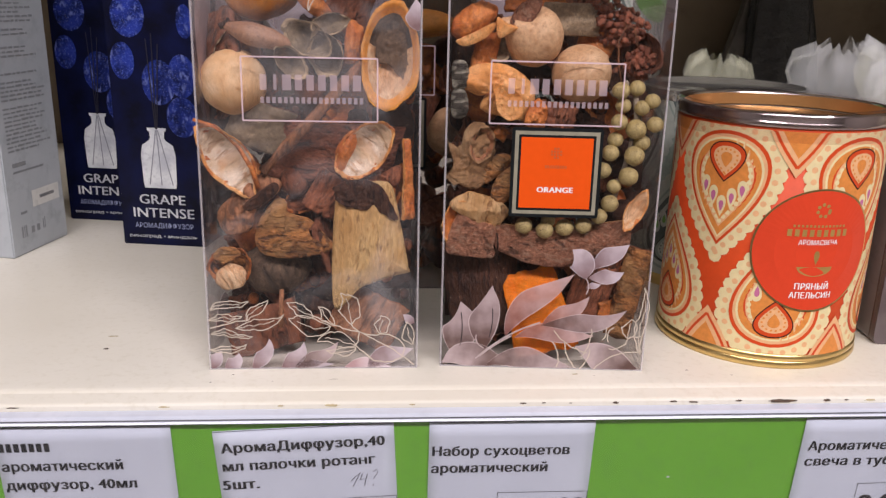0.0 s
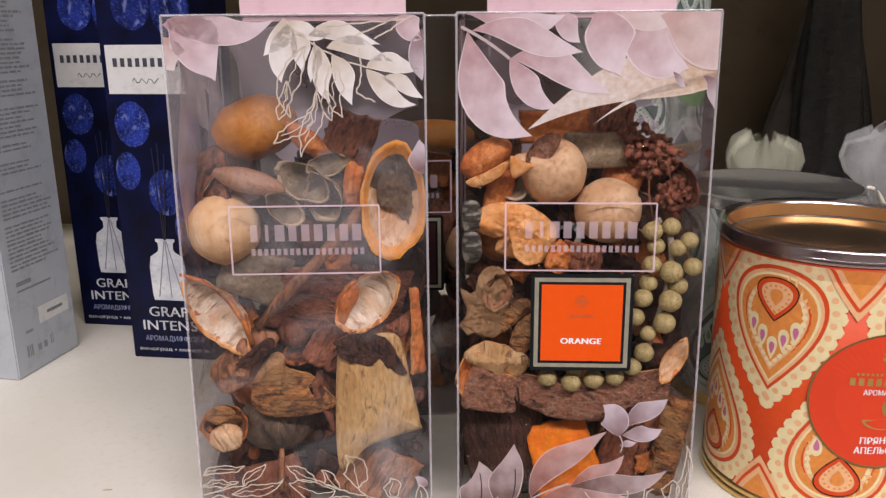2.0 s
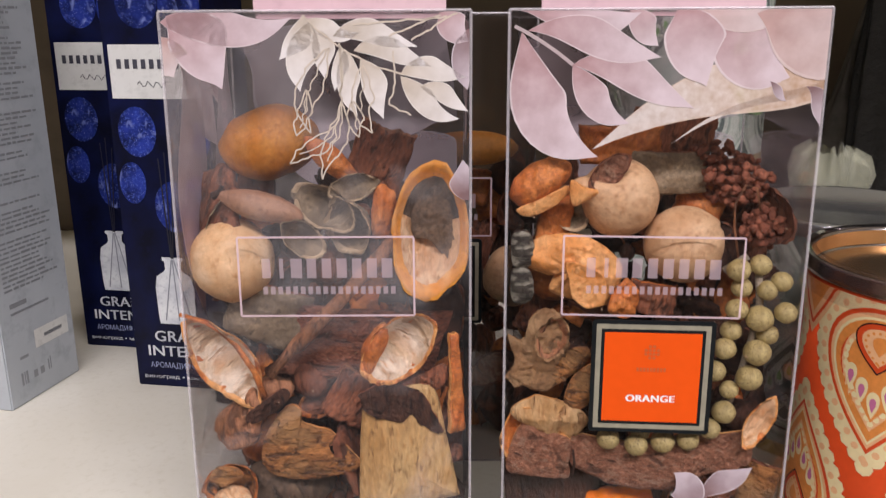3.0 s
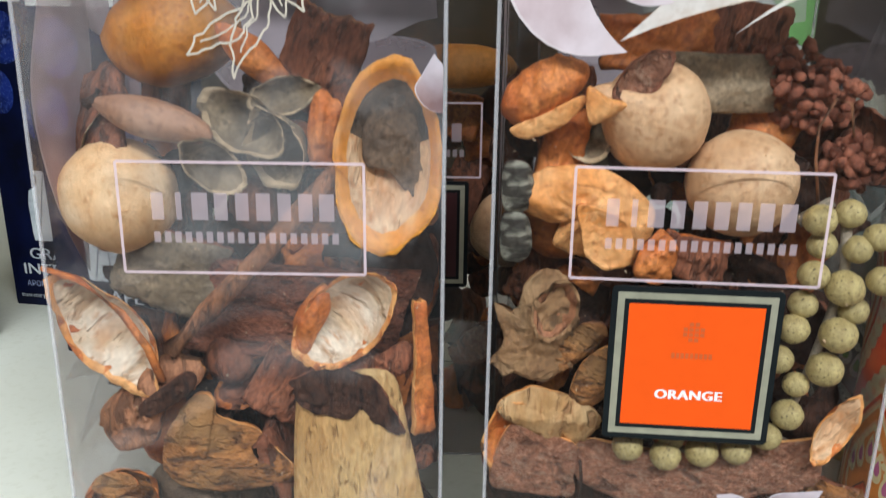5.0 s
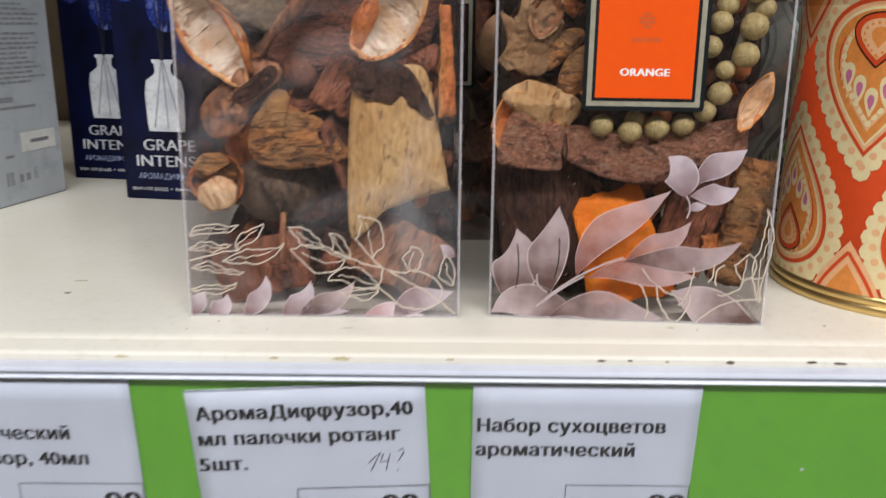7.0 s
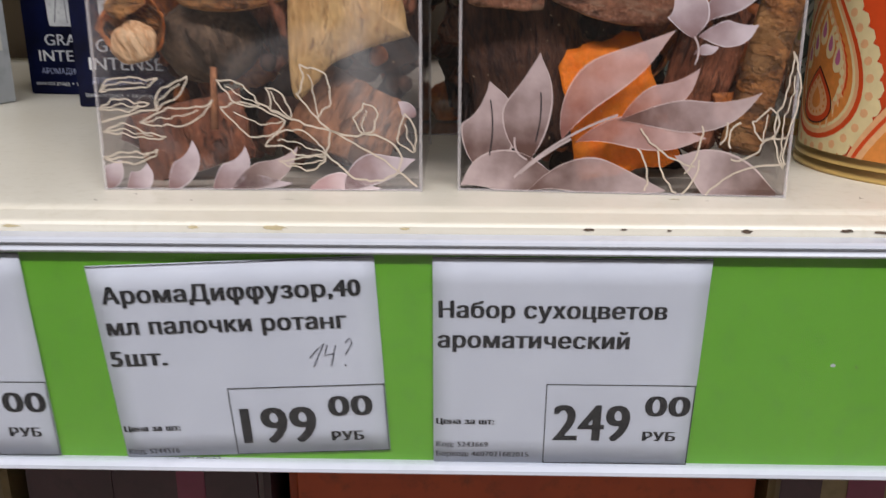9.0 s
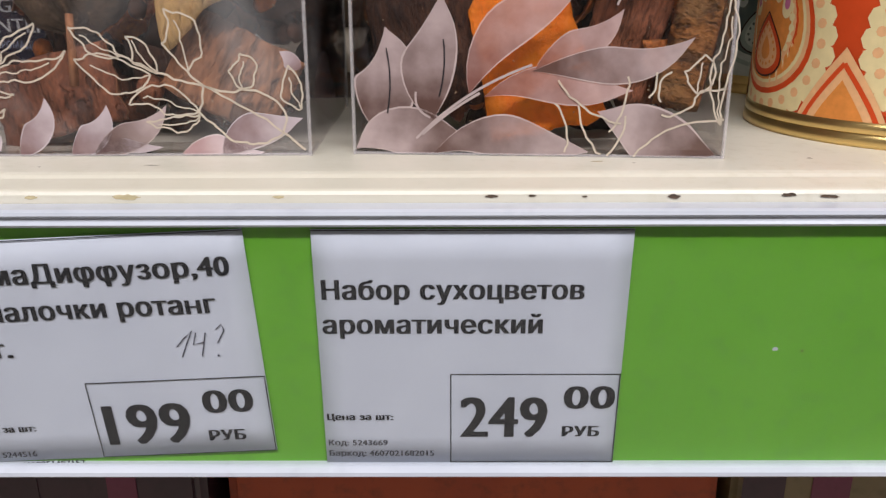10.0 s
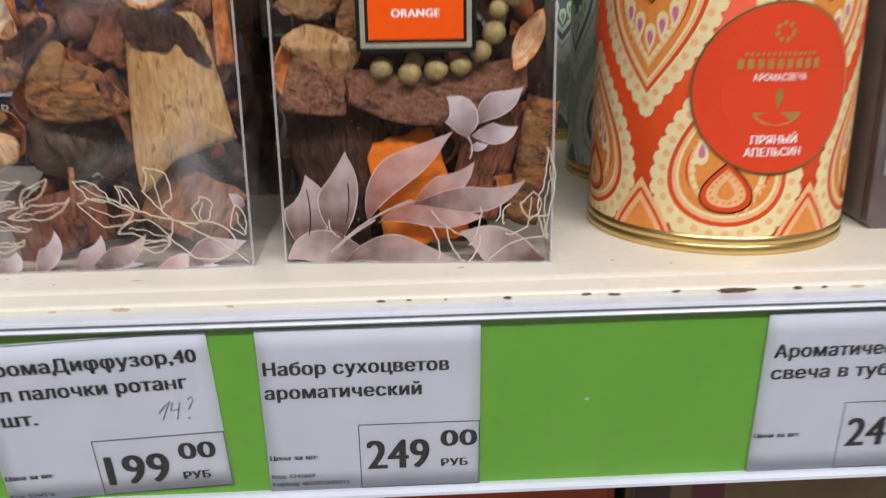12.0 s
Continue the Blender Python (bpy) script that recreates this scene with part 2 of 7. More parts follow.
def lathe(profile, seg=64, close=False):
    """Profile of (radius, z) turned round z."""
    bm = bmesh.new()
    rings = []
    for r, z in profile:
        rings.append([bm.verts.new((r * math.cos(2 * math.pi * i / seg), r * math.sin(2 * math.pi * i / seg), z)) for i in range(seg)] if r > 1e-6 else [bm.verts.new((0, 0, z))])
    pairs = list(zip(rings, rings[1:])) + ([(rings[-1], rings[0])] if close else [])
    for a, b in pairs:
        for i in range(seg):
            j = (i + 1) % seg
            if len(a) == 1 and len(b) > 1:
                bm.faces.new((a[0], b[j], b[i]))
            elif len(b) == 1 and len(a) > 1:
                bm.faces.new((a[i], a[j], b[0]))
            elif len(a) > 1:
                bm.faces.new((a[i], a[j], b[j], b[i]))
    bmesh.ops.recalc_face_normals(bm, faces=bm.faces)
    return bm


def bez(p0, p1, bend, n):
    """Points on an arc-like curve from p0 to p1; bend: sideways bulge as a share of the length (left of the way)."""
    p0, p1 = Vector(p0), Vector(p1)
    d = p1 - p0
    c = (p0 + p1) / 2 + Vector((-d.y, d.x)) * bend * 2
    return [(1 - t) ** 2 * p0 + 2 * t * (1 - t) * c + t * t * p1 for t in [i / n for i in range(n + 1)]]


def half_width(t, w, fat=0.45):
    """Leaf outline: broadest at fat of its length, drawn out to a point."""
    k = math.log(0.5) / math.log(fat)
    return 0.54 * w * max(0.0, math.sin(math.pi * t ** k)) ** 1.12


def leaf_sides(p0, p1, w, bend, n=14, fat=0.42):
    mid = bez(p0, p1, bend, n)
    left, right = [], []
    for i, p in enumerate(mid):
        q = (mid[min(i + 1, n)] - mid[max(i - 1, 0)]).normalized()
        h = half_width(i / n, w, fat)
        side = Vector((-q.y, q.x))
        p += side * 0.035 * (mid[n] - mid[0]).length * math.sin(2 * math.pi * i / n)
        s = side * h
        left.append(p + s), right.append(p - s)
    return mid, left, right


def flat_leaf(bm, p0, p1, w, bend=0.0, fat=0.42, lift=0.0, limit=None):
    """One printed leaf in panel coordinates (u, v), with its leaf UV."""
    uv = bm.loops.layers.uv.get("leaf") or bm.loops.layers.uv.new("leaf")
    n = 16
    mid, left, right = leaf_sides(p0, p1, w, bend, n, fat)
    cols = (-1.0, -0.93, 0.0, 0.93, 1.0)
    rows = []
    for i in range(n + 1):
        row = []
        for c in cols:
            p = mid[i] + ((left[i] - mid[i]) * -c if c < 0 else (right[i] - mid[i]) * c)
            x, y = p
            if limit:
                x, y = min(max(x, limit[0]), limit[1]), min(max(y, limit[2]), limit[3])
            row.append((bm.verts.new((x, -lift, y)), c, i / n))
        rows.append(row)
    for a, b in zip(rows, rows[1:]):
        for k in range(len(cols) - 1):
            q = (a[k], a[k + 1], b[k + 1], b[k])
            try:
                f = bm.faces.new([s[0] for s in q])
            except ValueError:
                continue
            for loop, s in zip(f.loops, q):
                loop[uv].uv = (s[1], s[2])
    return bm


def ribbon(bm, pts, w, lift=0.0, wob=0.0):
    """A thin printed line through (u, v) points."""
    pts = [Vector(p) for p in pts]
    n = len(pts)
    prev = None
    for i, p in enumerate(pts):
        q = (pts[min(i + 1, n - 1)] - pts[max(i - 1, 0)])
        q = q.normalized() if q.length > 1e-9 else Vector((1, 0))
        s = Vector((-q.y, q.x)) * w * 0.5 * (1 + wob * noise.noise(Vector((p.x * 900, p.y * 900, 0))))
        a, b = p + s, p - s
        cur = (bm.verts.new((a.x, -lift, a.y)), bm.verts.new((b.x, -lift, b.y)))
        if prev:
            bm.faces.new((prev[0], cur[0], cur[1], prev[1]))
        prev = cur
    return bm


def wiggle(pts, amp):
    return [Vector(p) + amp * Vector((noise.noise(Vector((p[0] * 400, p[1] * 400, 3))), noise.noise(Vector((p[0] * 400, p[1] * 400, 9))))) for p in pts]


def leaf_outline(bm, p0, p1, w, bend=0.0, fat=0.45, line=0.00042, rib=True, lift=0.0):
    mid, left, right = leaf_sides(p0, p1, w, bend, 18, fat)
    ribbon(bm, wiggle(left, 0.0009), line, lift), ribbon(bm, wiggle(right, 0.0009), line, lift)
    if rib:
        ribbon(bm, wiggle(mid[:15], 0.0009), line * 0.8, lift)
    return bm


GLYPHS = {}


def glyph(ch):
    """Mesh and advance of one character of the built-in font; two small letters are borrowed from look-alikes."""
    if ch not in GLYPHS:
        def mesh_of(body):
            cu = bpy.data.curves.new("lettering", "FONT")
            cu.body, cu.resolution_u = body, 3
            ob = new("lettering", cu)
            bpy.context.view_layer.update()
            me = bpy.data.meshes.new_from_object(ob.evaluated_get(bpy.context.evaluated_depsgraph_get()))
            bpy.data.objects.remove(ob)
            bpy.data.curves.remove(cu)
            return me
        use = {"ф": "φ", "н": "H"}.get(ch, ch)
        span = lambda me: max(v.co.x for v in me.vertices) - min(v.co.x for v in me.vertices)
        advance = span(mesh_of("H" + use + "H")) - span(mesh_of("HH"))
        me = None if ch == " " else mesh_of(use)
        if ch == "н":
            for v in me.vertices:
                v.co.x, v.co.y = v.co.x * 0.80, v.co.y * 0.74
            advance *= 0.82
        GLYPHS[ch] = (me, advance)
    return GLYPHS[ch]


def text_bm(body, width=None, height=None, bold=0.0):
    """Built-in font as flat faces in (x, 0, z), bottom left at 0, stretched to width; height is that of a capital."""
    bm = bmesh.new()
    for k in range(4 if bold else 1):
        pen = 0.0
        for ch in body:
            me, advance = glyph(ch)
            if me:
                before = len(bm.verts)
                bm.from_mesh(me)
                bm.verts.ensure_lookup_table()
                for v in bm.verts[before:]:
                    v.co.x += pen + bold * 1.1 * k
                    v.co.z = 0.002 * k
            pen += advance + bold * 1.2
    xs = [v.co.x for v in bm.verts]
    cap = 0.729
    sx = width / (max(xs) - min(xs)) if width else height / cap
    sz = height / cap if height else sx
    x0 = min(xs)
    for v in bm.verts:
        v.co = Vector(((v.co.x - x0) * sx, -0.006 * sx * v.co.z, v.co.y * sz))
    return bm


def shift(bm, x=0.0, y=0.0, z=0.0):
    bmesh.ops.translate(bm, verts=bm.verts, vec=(x, y, z))
    return bm


def strokes_bars(bm, x0, x1, z0, z1, count, fill=0.7, lift=0.0):
    """A row of plain blocks standing for a name that is not lettered."""
    step = (x1 - x0) / count
    for i in range(count):
        a = x0 + i * step
        q = [(a, z0), (a + step * fill, z0), (a + step * fill, z1), (a, z1)]
        bm.faces.new([bm.verts.new((x, -lift, z)) for x, z in q])
    return bm


# ---- shop round the shelf ----
WALLPAINT = surface("wall_paint", (0.30, 0.28, 0.26), (0.36, 0.34, 0.31), scale=2, rough=0.8, bump=0.05, spread=0)
AISLEPAINT = surface("brown_aisle_wall", (0.105, 0.095, 0.085), (0.15, 0.135, 0.12), scale=2, rough=0.8, bump=0.05, spread=0)
FLOORTILE = surface("floor_tile", (0.42, 0.38, 0.33), (0.50, 0.46, 0.40), scale=3, rough=0.35, bump=0.03, spread=0)
BACKPAINT = surface("brown_back_panel", (0.105, 0.078, 0.048), (0.135, 0.100, 0.062), scale=6, rough=0.6, bump=0.05, spread=0)


def structure(name, bm, material, label):
    ob = part(name, bm, material)
    return tagged(ob, label, name.split("_")[0], kind="structure")


structure("floor", box_bm(-2.2, 2.2, -2.0, 1.1, -0.1, 0.0), FLOORTILE, "beige stone tile shop floor")
structure("ceiling", box_bm(-2.2, 2.2, -2.0, 1.1, 2.9, 3.0), WALLPAINT, "white painted shop ceiling")
structure("wall_south", box_bm(-2.2, 2.2, -2.1, -2.0, 0.0, 2.9), AISLEPAINT, "plain dull brown wall across the aisle")
structure("wall_north", box_bm(-2.2, 2.2, 1.0, 1.1, 0.0, 2.9), WALLPAINT, "plain wall behind the shelving")
structure("wall_west", box_bm(-2.3, -2.2, -2.0, 1.0, 0.0, 2.9), WALLPAINT, "plain light end wall of the aisle")
structure("wall_east", box_bm(2.2, 2.3, -2.0, 1.0, 0.0, 2.9), WALLPAINT, "plain light end wall of the aisle")
structure("back_panel", box_bm(-1.3, 1.3, 0.84, 0.86, 0.0, 2.1, 0.002), BACKPAINT, "brown panel at the back of the shelves")
structure("side_panel_west", box_bm(-1.33, -1.302, 0.29, 0.86, 0.0, 2.1, 0.002), CREAM, "cream metal end panel of the shelving")
structure("side_panel_east", box_bm(1.302, 1.33, 0.29, 0.86, 0.0, 2.1, 0.002), CREAM, "cream metal end panel of the shelving")

# shelf board: folded sheet steel with a rounded nose and a stepped lip
edge = [(0.838, Z0), (0.2925, Z0), (0.2900, Z0 - 0.0001), (0.2885, Z0 - 0.0004), (0.2872, Z0 - 0.0009), (0.2802, Z0 - 0.0016), (0.2795, Z0 - 0.0019),
        (0.2791, Z0 - 0.0026), (0.2790, Z0 - 0.0050), (0.2838, Z0 - 0.0056), (0.2850, 1.150), (0.2865, 1.150), (0.2855, Z0 - 0.012), (0.295, Z0 - 0.020), (0.838, Z0 - 0.020)]
shelf = part("shelf", extrude_profile(edge, -1.3, 1.3), CREAM)
tagged(shelf, "cream enamelled steel shelf board with chipped front lip", "shelf", kind="structure")
upper = part("shelf_upper", extrude_profile([(y + 0.02, z + 0.47) for y, z in edge], -1.3, 1.3), CREAM)
tagged(upper, "cream enamelled steel shelf board above", "shelf", kind="structure")
lower = part("shelf_lower", extrude_profile([(y + 0.0, z - 0.42) for y, z in edge], -1.3, 1.3), CREAM)
tagged(lower, "cream enamelled steel shelf board below", "shelf", kind="structure")


def flake(name, x, y, z, w, h, material, parent, tilt=90.0, seed=0):
    """A ragged flat patch: worn-off enamel or a scuff."""
    rnd = random.Random(seed)
    bm = bmesh.new()
    k = 18
    ring = []
    for i in range(k):
        a = 2 * math.pi * i / k
        r = rnd.uniform(0.6, 1.0)
        ring.append(bm.verts.new((0.5 * w * r * math.cos(a), 0.5 * h * r * math.sin(a), 0)))
    bm.faces.new(ring)
    ob = part(name, bm, material, parent)
    ob.matrix_world = pose(x, y, z, tilt)
    return ob


for i, (x, w, h) in enumerate([(0.0665, 0.003, 0.0008), (0.0750, 0.002, 0.0006), (0.1045, 0.0030, 0.0012), (0.1285, 0.0038, 0.0010), (0.1370, 0.0050, 0.0009), (0.1560, 0.0032, 0.0010),
                               (0.1745, 0.0140, 0.0021), (0.1935, 0.0040, 0.0016), (0.2020, 0.0025, 0.0009), (0.086, 0.0016, 0.0005), (-0.132, 0.006, 0.0006), (0.232, 0.006, 0.0014)]):
    flake("paint_chip", x, 0.27885, 1.1975 + 0.0002 * math.sin(9 * i), w, h, CHIP, shelf, 90, i)
for i, (x, y, w, h) in enumerate([(-0.1120, 0.3280, 0.0030, 0.0020), (-0.113, 0.342, 0.006, 0.0015), (0.1000, 0.2975, 0.0010, 0.0005), (0.142, 0.302, 0.0016, 0.0008), (-0.010, 0.296, 0.004, 0.0005),
                                  (-0.052, 0.301, 0.0012, 0.0009), (-0.06, 0.294, 0.0010, 0.0007), (0.160, 0.297, 0.0014, 0.0006), (-0.035, 0.2945, 0.0008, 0.0006), (0.092, 0.299, 0.004, 0.0012)]):
    flake("scuff", x, y, Z0 + 0.00008, w, h, SMUDGE if i in (1, 9) else CHIP, shelf, 0, 40 + i)
for i, (x, w, h) in enumerate([(-0.010, 0.007, 0.0016), (-0.030, 0.004, 0.0009), (0.022, 0.003, 0.0008), (0.212, 0.006, 0.0013), (-0.075, 0.005, 0.001)]):
    flake("scuff", x, 0.27888, 1.1974, w, h, SMUDGE, shelf, 90, 70 + i)

# ---- price rail ----
# insert plane: u along x, v down the rail, leaning back towards its foot
LEANBACK = math.degrees(math.atan2(0.0056, 0.0575))
rail = thing("price_rail", pose(0, 0.2752, 1.1917), "white plastic price rail clipped to the shelf front", "price rail")
prof = [(0.0036, 0.0044), (-0.0012, 0.0044), (-0.0020, 0.0040), (-0.0023, 0.0033), (-0.0012, 0.0026), (-0.0014, 0.0018), (-0.0019, 0.0012), (-0.0013, 0.0006), (-0.0002, 0.0006), (0.0014, 0.0008), (0.0036, 0.0010)]
part("top_lip", extrude_profile(prof, -1.29, 1.29), RAIL, rail, "white ribbed plastic lip")
bot = [(0.0100, -0.0597), (0.0056, -0.0597), (0.0044, -0.0601), (0.0034, -0.0608), (0.0032, -0.0617), (0.0040, -0.0624), (0.0079, -0.0628), (0.0100, -0.0622)]
part("bottom_lip", extrude_profile(bot, -1.29, 1.29), RAIL, rail, "white plastic lower lip")
part("back_strip", extrude_profile([(0.0030, 0.0), (0.0090, -0.0620), (0.0098, -0.0620), (0.0040, 0.0)], -1.29, 1.29), RAIL, rail)
cover = part("cover", extrude_profile([(-0.0004, 0.0004), (0.0048, -0.0606), (0.0051, -0.0606), (-0.0001, 0.0004)], -1.29, 1.29), COVER, rail, "clear plastic cover strip")
cover.visible_shadow = False


def strip_pose(x, v, roll=0.0, out=0.0):
    """Pose on the insert plane: x along the rail, v metres below the rail's window top."""
    return pose(0, 0.2752 + 0.0010, 1.1917, LEANBACK) @ pose(x, -out, -v, 0, roll, 0)


bm = box_bm(-1.28, 1.28, 0.0, 0.0004, -0.0608, 0.0008)
insert = part("paper_insert", bm, GREEN)
insert.matrix_world = strip_pose(0, 0)
tagged(insert, "bright green paper strip inside the price rail", "paper strip")
for i, (x, v, w) in enumerate([(0.1053, 0.0130, 0.0007), (0.136, 0.030, 0.0009), (0.1300, 0.0295, 0.0016), (0.150, 0.036, 0.0006)]):
    f = flake("speck", 0, 0, 0, w, w * 0.7, CHIP if i != 2 else PAPER, insert, 0, 90 + i)
    f.matrix_world = strip_pose(x, v, 0, 0.0001) @ pose(0, 0, 0, 90)


def price_tag(x, v, roll, w, lines, rub, label, small=("Цена за шт:", "", ""), bx=0.0292, low=0.0, bars=0):
    """A printed shelf tag: heading lines, unit line, codes and a framed price; low shifts the lower block."""
    tag = thing("price_tag", strip_pose(x, v, roll, 0.0006), label, "price tag", "price tags in the rail")
    bm = bmesh.new()
    nx, nz, foot = 12, 8, 0.0600 - v
    grid = [[bm.verts.new((w * i / nx, 0.00004 * noise.noise(Vector((i * 0.5 + x * 90, j * 0.6, 1))), -foot * j / nz)) for i in range(nx + 1)] for j in range(nz + 1)]
    for j in range(nz):
        for i in range(nx):
            bm.faces.new((grid[j][i], grid[j + 1][i], grid[j + 1][i + 1], grid[j][i + 1]))
    bmesh.ops.recalc_face_normals(bm, faces=bm.faces)
    bmesh.ops.solidify(bm, geom=bm.faces[:], thickness=0.00012)
    smooth(part("paper", bm, PAPER, tag))
    lift = -0.00026

    def word(name, body, u, base, wid, cap, bold, material=BLACKINK):
        part(name, shift(text_bm(body, wid, cap, bold), u, lift, -base), material, tag)

    for body, u, base, wid in lines:
        word("heading", body, u, base, wid, 0.0047, 0.026)
    if bars:
        part("name_bar", strokes_bars(bmesh.new(), 0.0015, 0.0215, -0.0115, -0.0075, bars, 0.72, -lift), BLACKINK, tag, "dark bars of a printed name")
    by, end = 0.0352 + low, foot - 0.0003
    bm = bmesh.new()
    ribbon(bm, [(bx, -end), (bx, -by)], 0.00025), ribbon(bm, [(bx, -by), (w, -by)], 0.00025)
    ribbon(bm, [(w - 0.0002, -by), (w - 0.0002, -end)], 0.00025), ribbon(bm, [(bx, -end), (w, -end)], 0.0002)
    part("price_frame", shift(bm, 0, lift, 0), BLACKINK, tag)
    part("top_line", shift(ribbon(bmesh.new(), [(0.0, -0.0002), (w, -0.0002)], 0.00022), 0, lift, 0), BLACKINK, tag)
    word("price", rub, bx + 0.0021, 0.0522 + low, 0.0201, 0.0115, 0.022)
    word("kopecks", "00", bx + 0.0256, 0.0444 + low, 0.0118, 0.0064, 0.022)
    word("currency", "РУБ", bx + 0.0257, 0.0521 + low, 0.0087, 0.0029, 0.030)
    word("unit_line", small[0], 0.0007, 0.0475 + low, 0.0153, 0.0018, 0.035)
    for k, body in enumerate(small[1:]):
        if body:
            word("code_line", body, 0.0007, (0.0546, 0.0576)[k] + low, (0.0138, 0.0246)[k], 0.0016, 0.02, GREYINK)
    return tag


price_tag(0.0288, 0.0003, 0.0, 0.0674, [("Набор сухоцветов", 0.0014, 0.0163, 0.0565), ("ароматический", 0.0011, 0.0247, 0.0482)], "249",
          "white paper price tag lettered for a dried flower set", ("Цена за шт:", "Код: 5243669", "Баркод: 4607021682015"))
one = price_tag(-0.0566, 0.0036, -2.8, 0.0712, [("АромаДиффузор,40", 0.0024, 0.0104, 0.0650), ("мл палочки ротанг", 0.0021, 0.0192, 0.0610), ("5шт.", 0.0012, 0.0282, 0.0148)], "199",
                "white paper price tag, slightly crooked, with a pencilled note", ("Цена за шт:", "Код: 5244516", "Баркод: 4610051407152"), 0.0302, 0.0006)
price_tag(-0.1400, 0.0006, -0.4, 0.0676, [("ароматический", 0.0012, 0.0205, 0.0465), ("диффузор, 40мл", 0.0013, 0.0295, 0.0508)], "199",
          "white paper price tag for a fragrance diffuser", ("Цена за шт:", "", ""), low=0.0012, bars=7)
price_tag(0.1845, 0.0006, -0.3, 0.0672, [("Ароматическая", 0.0030, 0.0160, 0.0490), ("свеча в тубе", 0.0030, 0.0238, 0.0420)], "249",
          "white paper price tag for a scented candle", ("Цена за шт:", "", ""), low=-0.0016)
# pencilled note on the crooked tag
bm = bmesh.new()
ribbon(bm, [(0.0527, -0.0274), (0.0547, -0.0252), (0.0567, -0.0234), (0.0550, -0.0268), (0.0535, -0.0300)], 0.00030)
ribbon(bm, [(0.0575, -0.0239), (0.0565, -0.0269), (0.0590, -0.0264)], 0.00030), ribbon(bm, [(0.0596, -0.0240), (0.0580, -0.0300)], 0.00030)
ribbon(bm, [(0.0621, -0.0233), (0.0634, -0.0221), (0.0638, -0.0237), (0.0619, -0.0268)], 0.00030), ribbon(bm, [(0.0615, -0.0297), (0.0618, -0.0301)], 0.0005)
part("pencil_note", shift(bm, 0, -0.00026, 0), PENINK, one, "handwritten grey pencil mark")

# ---- clear boxes of dried fruit ----
BW, BH, BD = 0.0868, 0.1935, 0.078


def clear_box(m, label, lean=1.2, film=None):
    """A tall folded clear plastic box; local x across, y back, z up, origin at the front bottom left corner."""
    box = thing("potpourri_box", m, label, "gift box", "clear boxes of dried fruit")
    t = 0.0003
    for name, args in (("front_panel", (0, BW, 0, t, 0, BH)), ("back_panel", (0, BW, BD - t, BD, 0, BH)), ("side_panel", (0, t, t, BD - t, 0, BH)), ("side_panel", (BW - t, BW, t, BD - t, 0, BH)),
                       ("base_panel", (t, BW - t, t, BD - t, 0.0002, 0.0005)), ("top_panel", (t, BW - t, t, BD - t, BH - t, BH))):
        part(name, box_bm(*args), film or FILM, box)
    # thin pale rods along the folds, their highlight given by colour
    for x in (0, BW):
        for y in (0, BD):
            bm = bmesh.new()
            bmesh.ops.create_cone(bm, segments=8, radius1=0.00045, radius2=0.00045, depth=BH, cap_ends=True, matrix=Matrix.Translation((x, y, BH / 2)))
            part("fold_edge", bm, FOLD_GLINT, box, "folded plastic edge with painted pale glint")
    for z, (y) in ((0.0003, 0), (BH, 0), (BH, BD), (0.0003, BD)):
        bm = bmesh.new()
        bmesh.ops.create_cone(bm, segments=8, radius1=0.0004, radius2=0.0004, depth=BW, cap_ends=True, matrix=Matrix.Translation((BW / 2, y, z)) @ Matrix.Rotation(radians(90), 4, "Y"))
        part("fold_edge", bm, FOLD_GLINT, box)
    for x in (0, BW):
        bm = bmesh.new()
        bmesh.ops.create_cone(bm, segments=8, radius1=0.0004, radius2=0.0004, depth=BD, cap_ends=True, matrix=Matrix.Translation((x, BD / 2, 0.0003)) @ Matrix.Rotation(radians(90), 4, "X"))
        part("fold_edge", bm, FOLD_GLINT, box)
    return box


LIM = (0.0004, BW - 0.0004, 0.0004, BH - 0.0004)


def print_leaf(box, p0, p1, w, bend, material, lift, fat=0.42):
    return part("printed_leaf", flat_leaf(bmesh.new(), p0, p1, w, bend, fat, 0.00008 + lift * 0.00004, LIM), material, box)


def logo(box, u, v):
    """Thin frame with two rows of plain blocks in the print's pink."""
    w, h = 0.0522, 0.0243
    bm = bmesh.new()
    for a, b in (((0, 0), (w, 0)), ((w, 0), (w, h)), ((w, h), (0, h)), ((0, h), (0, 0))):
        ribbon(bm, [(u + a[0], v + a[1]), (u + b[0], v + b[1])], 0.0006, 0.0003)
    part("logo_frame", bm, PINKINK, box, "thin pink printed frame")
    for i, wide in enumerate((0.0026, 0.0012, 0.0034, 0.0028, 0.0028, 0.0030, 0.0028, 0.0030, 0.0032)):
        part("logo_block", strokes_bars(bmesh.new(), u + 0.0082 + i * 0.0045 - 0.5 * wide, u + 0.0082 + i * 0.0045 + 0.5 * wide, v + 0.0118, v + 0.0178, 1, 1.0, 0.0003), PINKBAR, box)
    part("logo_line", strokes_bars(bmesh.new(), u + 0.0070, u + 0.0475, v + 0.0068, v + 0.0092, 18, 0.62, 0.0003), PINKBAR, box)


def rounded(bm, x0, x1, z0, z1, r, y, n=6):
    ring = []
    for cx, cz, a0 in ((x1 - r, z1 - r, 0), (x0 + r, z1 - r, 90), (x0 + r, z0 + r, 180), (x1 - r, z0 + r, 270)):
        for k in range(n + 1):
            a = radians(a0 + 90 * k / n)
            ring.append((cx + r * math.cos(a), cz + r * math.sin(a)))
    return ring


